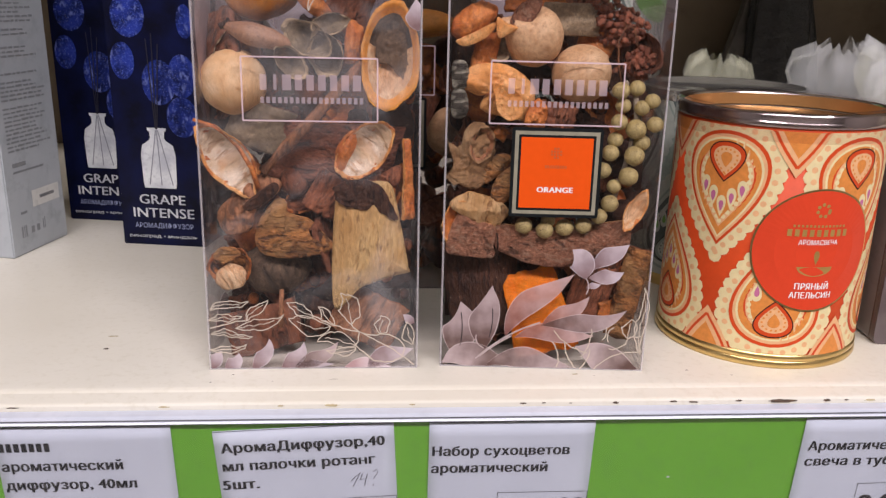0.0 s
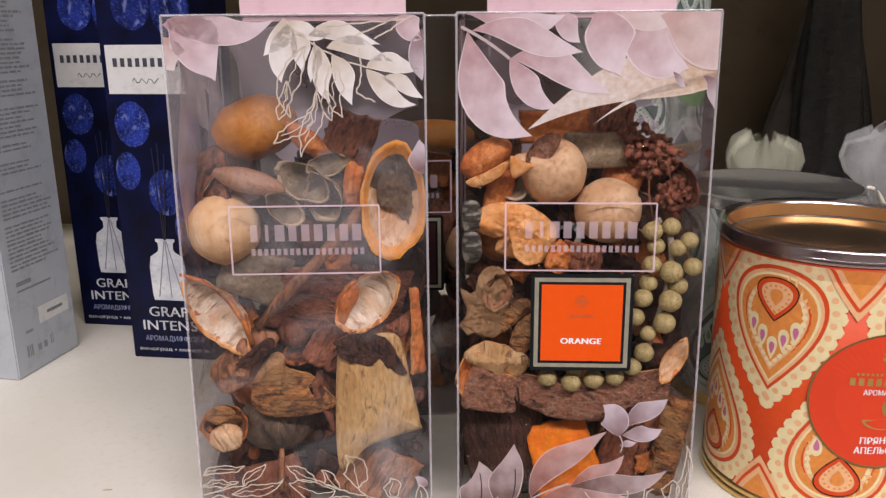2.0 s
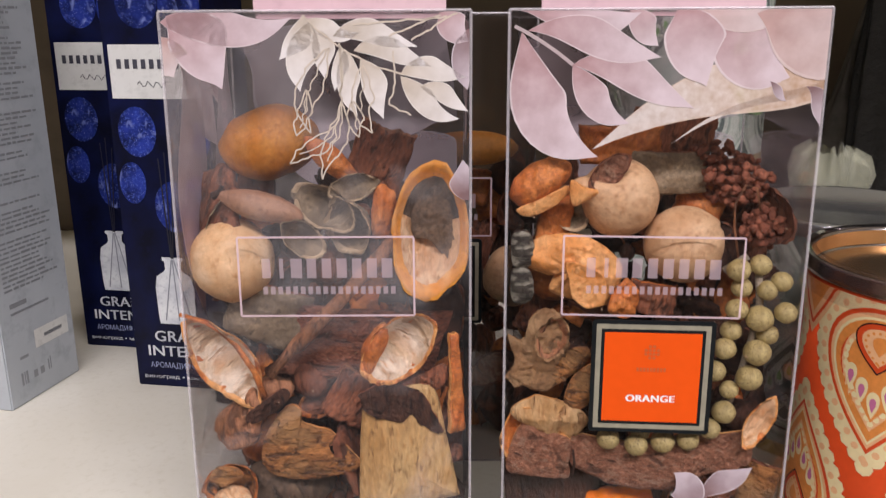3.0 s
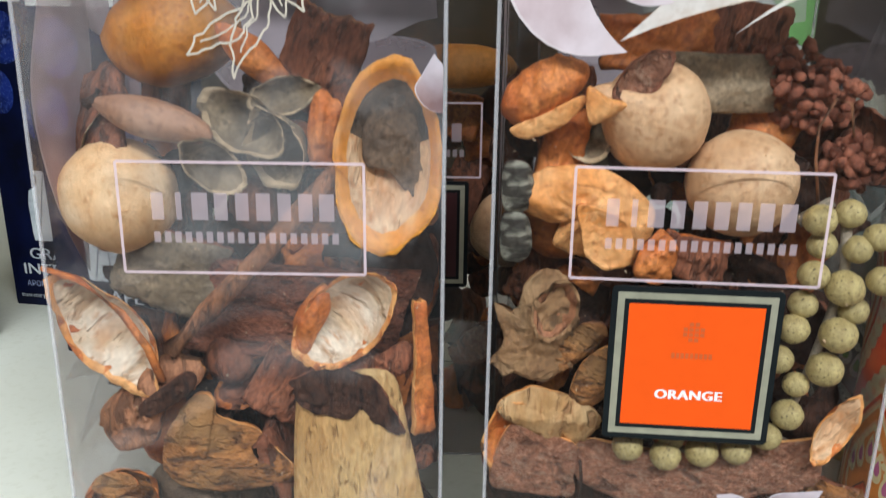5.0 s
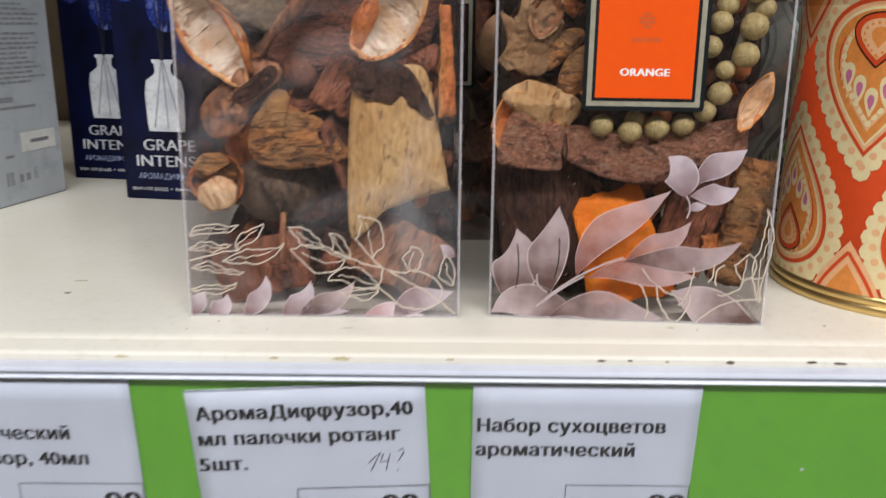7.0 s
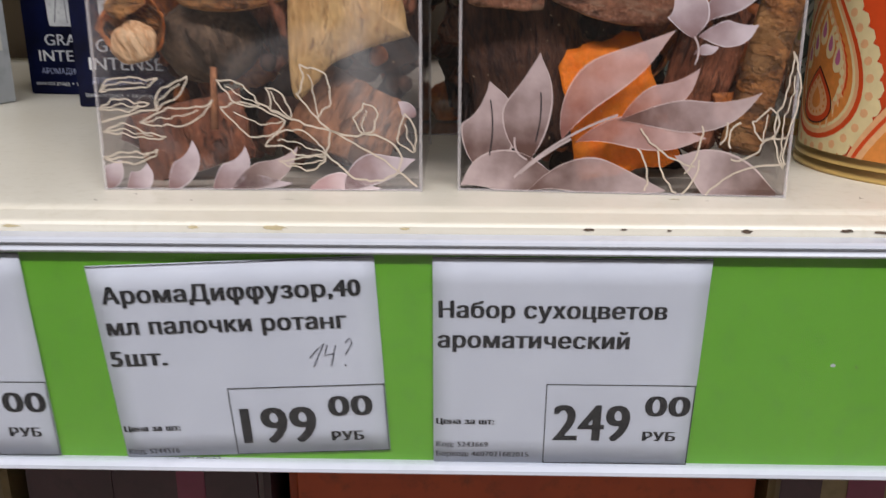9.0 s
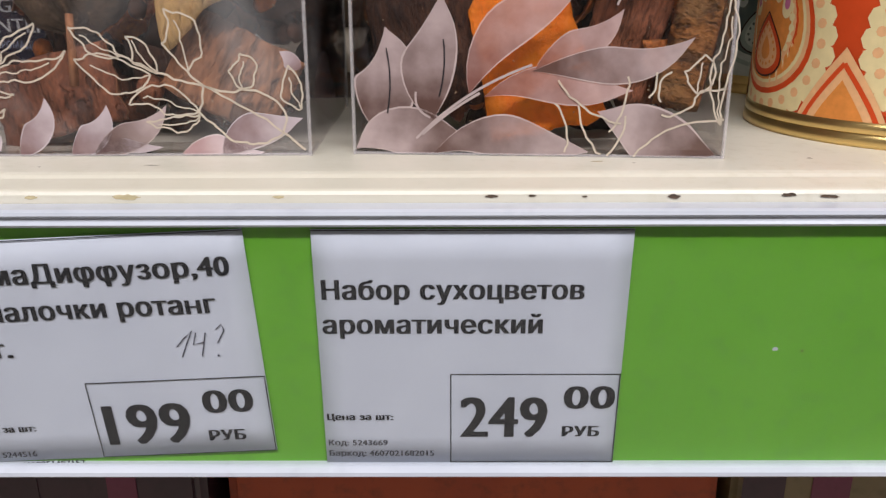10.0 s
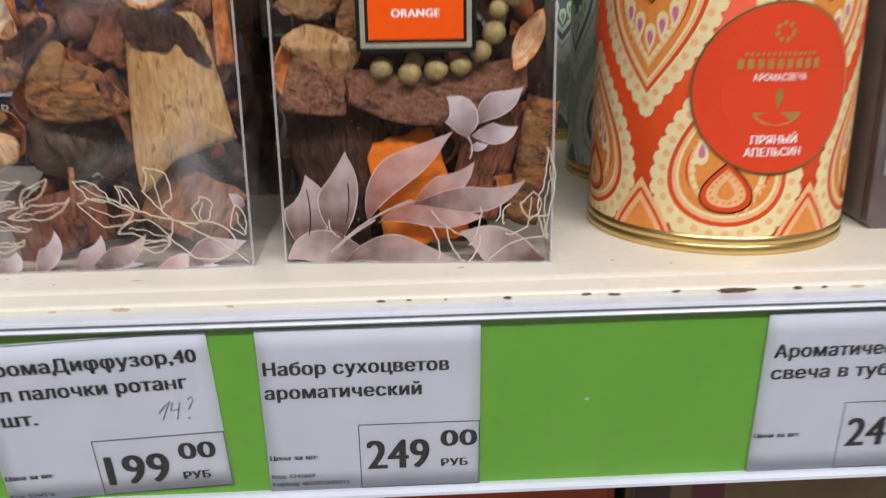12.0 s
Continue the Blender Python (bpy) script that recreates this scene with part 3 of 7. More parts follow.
def plate(x0, x1, z0, z1, r, y0, y1):
    """Flat rounded plate from y0 (back) to y1 (front)."""
    bm = bmesh.new()
    ring = rounded(bm, x0, x1, z0, z1, r, 0)
    a = [bm.verts.new((x, y1, z)) for x, z in ring]
    b = [bm.verts.new((x, y0, z)) for x, z in ring]
    bm.faces.new(a), bm.faces.new(b[::-1])
    k = len(ring)
    for i in range(k):
        bm.faces.new((a[i], b[i], b[(i + 1) % k], a[(i + 1) % k]))
    bmesh.ops.recalc_face_normals(bm, faces=bm.faces)
    return bm


BLACKCARD = plain("black_card", (0.007, 0.009, 0.010), 0.45, vary=0.2)
BLACKCARD.node_tree.nodes["Principled BSDF"].inputs["Specular IOR Level"].default_value = 0.25
PALEGOLD = plain("pale_gold_foil", (0.52, 0.49, 0.36), 0.35, metal=0.55, vary=0.15)
ORANGECARD = plain("orange_card", (0.80, 0.088, 0.002), 0.8, vary=0.03)
ORANGECARD.node_tree.nodes["Principled BSDF"].inputs["Specular IOR Level"].default_value = 0.15
DARKCARD = plain("dark_maroon_card", (0.05, 0.012, 0.014), 0.45)
WHITEINK = plain("white_ink", (0.85, 0.83, 0.80), 0.5, vary=0.03)
FAINT = plain("faint_red_foil", (0.62, 0.12, 0.03), 0.35, metal=0.2)


def scent_label(box, u, v, s, card, word, material=WHITEINK):
    part("label_back", plate(u, u + s, v, v + s, 0.0011, -0.0003, -0.0009), BLACKCARD, box, "black rounded card")
    part("label_ring", plate(u + 0.0013, u + s - 0.0013, v + 0.0013, v + s - 0.0013, 0.0001, -0.0009, -0.00096), PALEGOLD, box, "pale gold foil ring")
    part("label_line", plate(u + 0.0028, u + s - 0.0028, v + 0.0028, v + s - 0.0028, 0.0001, -0.00096, -0.00101), BLACKCARD, box)
    part("label_face", plate(u + 0.0038, u + s - 0.0038, v + 0.0038, v + s - 0.0038, 0.0001, -0.00101, -0.00106), card, box, "flat coloured card face")
    if word:
        part("lettering", shift(text_bm(word, 0.0148, 0.0023, 0.03), u + s / 2 - 0.0074, -0.00110, v + s * 0.285), material, box, "white capital letters")
        bm = bmesh.new()
        for k in range(4):
            for j in range(4):
                if abs(k - 1.5) + abs(j - 1.5) < 3:
                    x, z = u + s / 2 - 0.0024 + k * 0.0012, v + s * 0.665 + j * 0.0012
                    bm.faces.new([bm.verts.new(p) for p in ((x, -0.0011, z), (x + 0.0009, -0.0011, z), (x + 0.0009, -0.0011, z + 0.0009), (x, -0.0011, z + 0.0009))])
        strokes_bars(bm, u + s / 2 - 0.0045, u + s / 2 + 0.0045, v + s * 0.555, v + s * 0.59, 9, 0.7, 0.0011)
        part("emblem", bm, FAINT, box, "faint tone-on-tone emblem")["kind"] = "stuff"


def hang_tab(box, x0, x1, hole):
    """Pink hanging flap above the lid."""
    bm = plate(x0, x1, BH - 0.001, BH + 0.034, 0.002, BD * 0.5, BD * 0.5 - 0.0006)
    part("hang_tab", bm, PINKTAB, box, "pink printed hanging flap")
    if hole:
        part("hang_hole", plate(x0 + 0.012, x1 - 0.012, BH + 0.012, BH + 0.02, 0.003, BD * 0.5 - 0.0006, BD * 0.5 - 0.0007), BLACKCARD, box, "dark slotted hole")


PINKTAB = surface("pink_tab", (0.62, 0.42, 0.45), (0.68, 0.48, 0.50), scale=30, rough=0.4, bump=0.02, spread=0)

ML = pose(-0.0622, 0.3062, Z0, -1.6, 0, 0.2)
MR = pose(0.0350, 0.3083, Z0, -1.2, 0, -4.4)
MB = pose(-0.0335, 0.4060, Z0, 0, 0, 0.5)
box_l = clear_box(ML, "clear plastic box of dried fruit printed with leaves", film=FILM_REFLECT)
box_r = clear_box(MR, "clear plastic box of dried fruit with orange label")
box_b = clear_box(MB, "clear plastic dried fruit box with dark label, standing behind")

# prints on the box without a label
logo(box_l, 0.0178, 0.1049)
for q in (((0.0175, 0.0), (0.0248, 0.0140), 0.0062, -0.10, LILAC), ((0.0297, 0.0), (0.0392, 0.0123), 0.0066, -0.10, LILAC), ((0.0348, 0.0), (0.0535, 0.0123), 0.0066, -0.06, MAUVE),
          ((0.0353, 0.0008), (0.0520, 0.0022), 0.0032, 0.06, LILAC), ((0.0560, 0.0), (0.0760, 0.0010), 0.0085, 0.0, PINKLEAF), ((0.0060, 0.0), (0.0120, 0.0075), 0.0062, -0.12, LILAC),
          ((0.0010, 0.0), (0.0050, 0.0085), 0.0060, 0.1, LILAC), ((0.0857, 0.0207), (0.0807, 0.0244), 0.0036, 0.05, LILAC), ((0.066, 0.0), (0.0855, 0.009), 0.008, 0.1, LILAC)):
    print_leaf(box_l, *q, 1)
GL = [((0.0592, 0.0200), (0.0548, 0.0336), 0.0085, -0.10), ((0.0517, 0.0203), (0.0455, 0.0283), 0.0042, 0.04), ((0.0440, 0.0238), (0.0324, 0.0299), 0.0044, 0.05),
      ((0.0503, 0.0192), (0.0329, 0.0226), 0.0078, 0.10), ((0.0611, 0.0102), (0.0443, 0.0120), 0.0060, -0.14), ((0.0611, 0.0098), (0.0486, 0.0078), 0.0036, 0.10),
      ((0.0717, 0.0155), (0.0719, 0.0242), 0.0062, 0.0), ((0.0857, 0.0113), (0.0826, 0.0210), 0.0048, 0.12),
      ((0.0004, 0.0264), (0.0167, 0.0300), 0.0030, 0.05), ((0.0157, 0.0220), (0.0246, 0.0308), 0.0038, 0.04), ((0.0110, 0.0182), (0.0311, 0.0245), 0.0044, -0.06),
      ((0.0004, 0.0160), (0.0185, 0.0146), 0.0026, 0.04), ((0.0004, 0.0084), (0.0157, 0.0112), 0.0030, -0.05), ((0.0004, 0.0215), (0.0140, 0.0235), 0.0030, 0.05)]
for p0, p1, w, b in GL:
    part("printed_outline", leaf_outline(bmesh.new(), p0, p1, w, b, lift=0.0002), GOLDLINE, box_l)
for a, b, bend in (((0.0623, 0.0165), (0.0440, 0.0238), 0.04), ((0.0623, 0.0165), (0.0592, 0.0200), 0.0), ((0.0623, 0.0165), (0.0856, 0.0010), 0.05), ((0.0623, 0.0165), (0.0611, 0.0102), 0.0),
                   ((0.0611, 0.0102), (0.0685, 0.0037), 0.0), ((0.0685, 0.0037), (0.0805, 0.0049), -0.1), ((0.0623, 0.0165), (0.0717, 0.0155), -0.08), ((0.0717, 0.0155), (0.0812, 0.0106), 0.15),
                   ((0.0812, 0.0106), (0.0805, 0.0045), 0.1), ((0.0004, 0.0185), (0.0157, 0.0220), 0.02)):
    part("printed_stem", ribbon(bmesh.new(), wiggle(bez(a, b, bend, 12), 0.0008), 0.0005, 0.0002), GOLDLINE, box_l)
for q in (((0.0020, 0.1922), (0.0165, 0.1722), 0.0160, 0.12, PINKLEAF), ((0.0, 0.1906), (0.0370, 0.1917), 0.0100, -0.06, PINKLEAF), ((0.0, 0.1866), (0.0030, 0.1756), 0.0110, 0.0, BLUSH),
          ((0.0401, 0.1922), (0.0329, 0.1802), 0.0062, 0.14, SAND), ((0.0422, 0.1906), (0.0386, 0.1714), 0.0085, -0.05, SAND), ((0.0430, 0.1886), (0.0455, 0.1751), 0.0060, 0.1, SAND),
          ((0.0503, 0.1840), (0.0483, 0.1714), 0.0042, 0.05, SAND), ((0.0515, 0.1832), (0.0547, 0.1646), 0.0062, -0.05, SAND), ((0.0557, 0.1802), (0.0620, 0.1636), 0.0068, 0.06, SAND),
          ((0.0540, 0.1826), (0.0760, 0.1781), 0.0060, 0.10, SAND), ((0.0483, 0.1866), (0.0720, 0.1836), 0.0062, 0.10, SAND), ((0.0670, 0.1761), (0.0857, 0.1751), 0.0062, 0.10, SAND),
          ((0.0670, 0.1756), (0.0838, 0.1636), 0.0064, -0.10, SAND), ((0.0725, 0.1726), (0.0862, 0.1656), 0.005, 0.08, SAND), ((0.0410, 0.1912), (0.0560, 0.1876), 0.0050, -0.1, SAND),
          ((0.0862, 0.1886), (0.0858, 0.1716), 0.0090, 0.0, LILAC), ((0.0866, 0.1400), (0.0846, 0.1520), 0.0070, 0.1, LILAC), ((0.078, 0.1927), (0.0862, 0.185), 0.008, 0.0, PINKLEAF)):
    print_leaf(box_l, *q, 1)
for p0, p1, w, b in (((0.0500, 0.1681), (0.0438, 0.1470), 0.0055, 0.05), ((0.0483, 0.1614), (0.0348, 0.1511), 0.0048, 0.05), ((0.0566, 0.1786), (0.0589, 0.1596), 0.0056, -0.1), ((0.0400, 0.1716), (0.0372, 0.1586), 0.0036, 0.05),
                     ((0.0470, 0.1836), (0.0410, 0.1596), 0.0066, -0.12), ((0.0530, 0.1686), (0.0550, 0.1586), 0.0044, 0.0)):
    part("printed_outline", leaf_outline(bmesh.new(), p0, p1, w, b, lift=0.0003), GOLDLINE, box_l)
for a, b, bend in (((0.0500, 0.1846), (0.0483, 0.1614), 0.05), ((0.0503, 0.1840), (0.0500, 0.1681), 0.0), ((0.0640, 0.1866), (0.0780, 0.1922), 0.0), ((0.0700, 0.1856), (0.0830, 0.1927), 0.0), ((0.0401, 0.1924), (0.0680, 0.1761), -0.08),
                   ((0.0540, 0.1896), (0.0800, 0.1917), 0.0), ((0.0650, 0.1826), (0.0640, 0.1676), 0.05), ((0.0640, 0.1676), (0.0700, 0.1646), 0.0)):
    part("printed_stem", ribbon(bmesh.new(), wiggle(bez(a, b, bend, 12), 0.0008), 0.0005, 0.0002), GOLDLINE, box_l)
hang_tab(box_l, 0.018, 0.080, False)

# prints on the box with the orange label
logo(box_r, 0.0170, 0.1051)
scent_label(box_r, 0.0263, 0.0675, 0.0364, ORANGECARD, "ORANGE")
for k, q in enumerate((((0.0060, 0.0055), (0.0079, 0.0298), 0.0140, -0.05, MAUVE, 0.40), ((0.0191, 0.0085), (0.0211, 0.0373), 0.0120, 0.06, MAUVE, 0.42), ((0.0275, 0.0145), (0.0554, 0.0431), 0.0100, 0.10, ROSE, 0.45),
                       ((0.0425, 0.0199), (0.0622, 0.0337), 0.0072, -0.05, ROSE, 0.45), ((0.0420, 0.0199), (0.0784, 0.0276), 0.0080, -0.07, MAUVE, 0.5), ((0.0309, 0.0138), (0.0654, 0.0156), 0.0082, 0.06, ROSE, 0.5),
                       ((0.0270, 0.0045), (0.0004, 0.0015), 0.0120, -0.08, MAUVE, 0.5), ((0.0190, 0.0002), (0.0559, 0.0012), 0.0100, 0.10, MAUVE, 0.5), ((0.0850, 0.0010), (0.0573, 0.0108), 0.0140, 0.06, MAUVE, 0.45),
                       ((0.0598, 0.0410), (0.0535, 0.0538), 0.0098, -0.10, LILAC, 0.45), ((0.0620, 0.0445), (0.0772, 0.0564), 0.0074, 0.06, LILAC, 0.5), ((0.0608, 0.0415), (0.0758, 0.0445), 0.0062, -0.05, LILAC, 0.5), ((0.0602, 0.0370), (0.0665, 0.0389), 0.0026, 0.05, LILAC, 0.5))):
    print_leaf(box_r, *q[:5], k % 5, q[5])
for a, b, bend in (((0.0150, 0.0040), (0.0420, 0.0213), 0.06), ((0.0165, 0.0050), (0.0300, 0.0148), 0.03)):
    part("printed_stem", ribbon(bmesh.new(), bez(a, b, bend, 12), 0.0006, 0.0003), MAUVE_LINE, box_r)
for a, b, bend in (((0.0600, 0.0415), (0.0606, 0.0345), 0.15), ((0.0184, 0.0090), (0.0150, 0.0150), 0.2)):
    part("printed_stem", ribbon(bmesh.new(), bez(a, b, bend, 8), 0.0005, 0.0003), MAUVE_LINE, box_r)
for p0, p1 in (((0.0082, 0.0100), (0.0082, 0.0250)), ((0.0205, 0.0140), (0.0215, 0.0270))):
    part("leaf_vein", ribbon(bmesh.new(), bez(p0, p1, -0.05, 8), 0.0003, 0.0004), BLACKINK, box_r)
for a, b, bend in (((0.0475, 0.0125), (0.0500, 0.0010), 0.15), ((0.0530, 0.0120), (0.0585, 0.0005), -0.1), ((0.0640, 0.0190), (0.0600, 0.0060), 0.12), ((0.0705, 0.0200), (0.0690, 0.0140), 0.1), ((0.0735, 0.0200), (0.0720, 0.0130), -0.2),
                   ((0.0600, 0.0005), (0.0640, 0.0100), -0.1), ((0.0660, 0.0005), (0.0860, 0.0090), 0.12), ((0.0720, 0.0100), (0.0803, 0.0157), -0.2), ((0.0803, 0.0157), (0.0862, 0.0160), 0.0), ((0.0480, 0.0180), (0.0630, 0.0080), -0.1)):
    part("printed_stem", ribbon(bmesh.new(), wiggle(bez(a, b, bend, 12), 0.0006), 0.00045, 0.0004), GOLDLINE, box_r)
part("printed_outline", leaf_outline(bmesh.new(), (0.0797, 0.0149), (0.0803, 0.0238), 0.0062, 0.0, lift=0.0004), GOLDLINE, box_r)
part("printed_outline", leaf_outline(bmesh.new(), (0.0852, 0.0080), (0.0850, 0.0380), 0.0040, 0.0, lift=0.0004), GOLDLINE, box_r)
for k, q in enumerate((((0.0035, 0.1877), (0.0258, 0.1527), 0.0150, -0.16, PINKLEAF, 0.5), ((0.0178, 0.1785), (0.0342, 0.1623), 0.0085, -0.10, PINKLEAF, 0.45), ((0.0178, 0.1785), (0.0519, 0.1665), 0.0095, 0.08, PINKLEAF, 0.45),
                       ((0.0051, 0.1877), (0.0421, 0.1805), 0.0095, 0.05, PINKLEAF, 0.5), ((0.0456, 0.1935), (0.0548, 0.1726), 0.0155, 0.05, PINKLEAF, 0.42), ((0.0329, 0.1938), (0.0411, 0.1835), 0.0070, 0.0, PINKLEAF, 0.45),
                       ((0.0565, 0.1900), (0.0771, 0.1750), 0.0170, -0.05, PINKLEAF, 0.45), ((0.0031, 0.1935), (0.0360, 0.1925), 0.0090, -0.06, PINKLEAF, 0.5), ((0.0452, 0.1932), (0.0750, 0.1915), 0.0100, 0.02, BLUSH, 0.5),
                       ((0.0668, 0.1920), (0.0987, 0.1820), 0.0220, 0.0, BLUSH, 0.5), ((0.0817, 0.1726), (0.0863, 0.1615), 0.0052, 0.2, LILAC, 0.5), ((0.0874, 0.1700), (0.0896, 0.1610), 0.0040, 0.2, LILAC, 0.5), ((0.0719, 0.1740), (0.0766, 0.1685), 0.0024, 0.0, LILAC, 0.5))):
    print_leaf(box_r, *q[:5], 2 + k % 5, q[5])
print_leaf(box_r, (0.1141, 0.1970), (0.0241, 0.1548), 0.0170, 0.02, STROKE, 1, 0.4)
print_leaf(box_r, (0.1038, 0.1830), (0.0462, 0.1565), 0.0024, 0.0, STROKE, 1, 0.4)
part("printed_stem", ribbon(bmesh.new(), bez((0.0015, 0.1890), (0.0178, 0.1785), 0.03, 8), 0.0010, 0.0004), MAUVE_LINE, box_r)
hang_tab(box_r, 0.010, 0.080, True)
# pink washes on the side walls
for b, xs in ((box_l, (0.0004, BW - 0.0004)), (box_r, (0.0004,))):
    for x in xs:
        for (y0, z0, y1, z1, w) in ((0.010, 0.188, 0.050, 0.150, 0.026), (0.040, 0.190, 0.070, 0.165, 0.030), (0.012, 0.012, 0.060, 0.004, 0.016)):
            bm = flat_leaf(bmesh.new(), (y0, z0), (y1, z1), w, 0.1, 0.45, 0.0, (0.001, BD - 0.001, 0.001, BH - 0.001))
            for v in bm.verts:
                v.co = Vector((x + (0.0001 if x < 0.01 else -0.0001), v.co.x, v.co.z))
            part("printed_leaf", bm, PINKLEAF, b)
# faint printed veil along the side walls
SIDEPINK = ink("side_wash_print", (0.56, 0.38, 0.40), (0.74, 0.64, 0.66), (0.74, 0.62, 0.64), 0.62, blotch=60)
BACKWASH = ink("back_wash_print", (0.50, 0.40, 0.43), (0.70, 0.62, 0.66), (0.66, 0.57, 0.60), 0.42, blotch=40)
SIDEVEIL = plain("side_veil_print", (0.62, 0.55, 0.58), 0.4, opacity=0.16, vary=0.2, scale=60)
for b, x in ((box_l, 0.0007), (box_l, BW - 0.0008), (box_r, 0.0007), (box_r, BW - 0.0008)):
    bm = bmesh.new()
    for k in range(10):
        z0 = 0.004 + k * 0.0185
        flat_leaf(bm, (0.004 + 0.004 * math.sin(k), z0), (BD - 0.004, z0 + 0.012 * math.cos(2 * k)), 0.017, 0.08 * math.sin(3 * k), 0.5, 0.0, (0.001, BD - 0.001, 0.001, BH - 0.001))
    for v in bm.verts:
        v.co = Vector((x, v.co.x, v.co.z))
    ob = part("side_print", bm, SIDEVEIL, b, "faint lilac leaf print")
    ob["kind"] = "stuff"
# pink printed strip with a column of bars on the side wall
for b, x in ((box_l, 0.0010), (box_r, 0.0010)):
    for y0, y1, z0, z1 in ((0.006, 0.034, 0.098, 0.190), (0.046, 0.072, 0.088, 0.191)):
        bm = flat_leaf(bmesh.new(), (0.5 * (y0 + y1), z0), (0.5 * (y0 + y1), z1), y1 - y0, 0.03, 0.5)
        for v in bm.verts:
            v.co = Vector((x, v.co.x, v.co.z))
        part("side_print", bm, SIDEPINK, b, "pale pink printed wash")
    bm = bmesh.new()
    for k in range(9):
        z0 = 0.112 + 0.0062 * k
        bm.faces.new([bm.verts.new((x + 0.0003, y, z)) for y, z in ((0.055, z0), (0.062, z0), (0.062, z0 + 0.0040), (0.055, z0 + 0.0040))])
    part("side_bars", bm, PINKINK, b, "column of plain pink bars")
# pale pink wash on the upper back wall
for b in (box_l, box_r):
    for p0, p1, w in (((0.004, 0.184), (0.050, 0.150), 0.046), ((0.036, 0.188), (0.084, 0.158), 0.048), ((0.010, 0.160), (0.046, 0.132), 0.026), ((0.060, 0.150), (0.084, 0.128), 0.024)):
        bm = flat_leaf(bmesh.new(), p0, p1, w, 0.08, 0.5, 0.0, LIM)
        for v in bm.verts:
            v.co.y = BD - 0.0008 - 0.0001 * w * 100
        part("back_print", bm, BACKWASH, b, "faint lilac printed wash")
# the box behind
logo(box_b, 0.0170, 0.1045)
scent_label(box_b, 0.0285, 0.0662, 0.0370, DARKCARD, "")

# ---- dried pieces inside the boxes ----
O_BALL = surface("pale_fruit_skin", (0.77, 0.54, 0.28), (0.85, 0.67, 0.41), scale=90, rough=0.6, bump=0.35, fine=8, c3=(0.50, 0.28, 0.11), spread=0.05, grain=0.16)
O_BALL2 = surface("orange_fruit_skin", (0.55, 0.25, 0.06), (0.66, 0.36, 0.11), scale=80, rough=0.55, bump=0.25, fine=8, c3=(0.42, 0.18, 0.05), spread=0.05, grain=0.3)
O_NUT = surface("tan_nut_skin", (0.60, 0.40, 0.21), (0.73, 0.54, 0.32), scale=70, rough=0.55, bump=0.3, fine=9, c3=(0.38, 0.21, 0.09), spread=0.06, grain=0.2)
O_RIND = surface("orange_rind", (0.72, 0.33, 0.07), (0.80, 0.45, 0.13), scale=90, rough=0.55, bump=0.4, fine=7, c3=(0.55, 0.26, 0.07), spread=0.06, grain=0.25)
O_SPINDLE = surface("grey_brown_pod_skin", (0.29, 0.165, 0.095), (0.41, 0.26, 0.155), scale=70, rough=0.5, bump=0.3, fine=8, c3=(0.16, 0.09, 0.055), grain=0.2)
O_CALYX = surface("dull_tan_petal", (0.23, 0.145, 0.070), (0.36, 0.235, 0.115), scale=120, rough=0.8, bump=0.7, fine=5, c3=(0.13, 0.075, 0.035), grain=0.35)
O_FLESH = surface("ribbed_yellow_flesh", (0.50, 0.32, 0.13), (0.72, 0.53, 0.27), scale=170, rough=0.65, bump=0.8, fine=4, c3=(0.34, 0.17, 0.06), stretch=(1.2, 1, 0.3), grain=0.25)
O_PITH = surface("pale_pith", (0.62, 0.42, 0.23), (0.75, 0.58, 0.36), scale=110, rough=0.7, bump=0.7, fine=5, c3=(0.52, 0.26, 0.09), spread=0.08, stretch=(1, 1, 0.35), grain=0.35)
O_WHITE = surface("white_flesh", (0.68, 0.55, 0.36), (0.82, 0.74, 0.58), scale=140, rough=0.65, bump=0.8, fine=4, c3=(0.50, 0.28, 0.12), spread=0.05, stretch=(0.35, 1, 1.2), grain=0.3)
O_OUT = surface("pod_skin", (0.50, 0.190, 0.065), (0.64, 0.30, 0.105), scale=100, rough=0.55, bump=0.4, fine=6, c3=(0.24, 0.09, 0.04), spread=0.12, grain=0.45)
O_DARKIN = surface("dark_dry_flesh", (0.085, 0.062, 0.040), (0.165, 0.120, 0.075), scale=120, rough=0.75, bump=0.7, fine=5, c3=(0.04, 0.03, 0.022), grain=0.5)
O_BARKR = surface("red_bark", (0.25, 0.110, 0.062), (0.37, 0.180, 0.105), scale=150, rough=0.8, bump=1.0, fine=5, c3=(0.17, 0.075, 0.042), stretch=(0.55, 1, 1), depth=0.0030, grain=0.6)
O_BARKY = surface("yellow_bark", (0.56, 0.37, 0.150), (0.70, 0.53, 0.255), scale=75, rough=0.65, bump=0.5, fine=9, c3=(0.44, 0.26, 0.095), stretch=(1, 1, 0.34), grain=0.3)
O_BARKP = surface("pinkish_bark", (0.28, 0.140, 0.078), (0.42, 0.225, 0.130), scale=210, rough=0.8, bump=1.0, fine=5, c3=(0.52, 0.31, 0.19), stretch=(0.7, 1, 1), depth=0.0030, grain=0.55)
O_BARKD = surface("dark_bark", (0.060, 0.030, 0.017), (0.115, 0.058, 0.032), scale=110, rough=0.8, bump=1.0, fine=5, c3=(0.030, 0.015, 0.010), stretch=(1, 1, 0.3), depth=0.0030, grain=0.6)
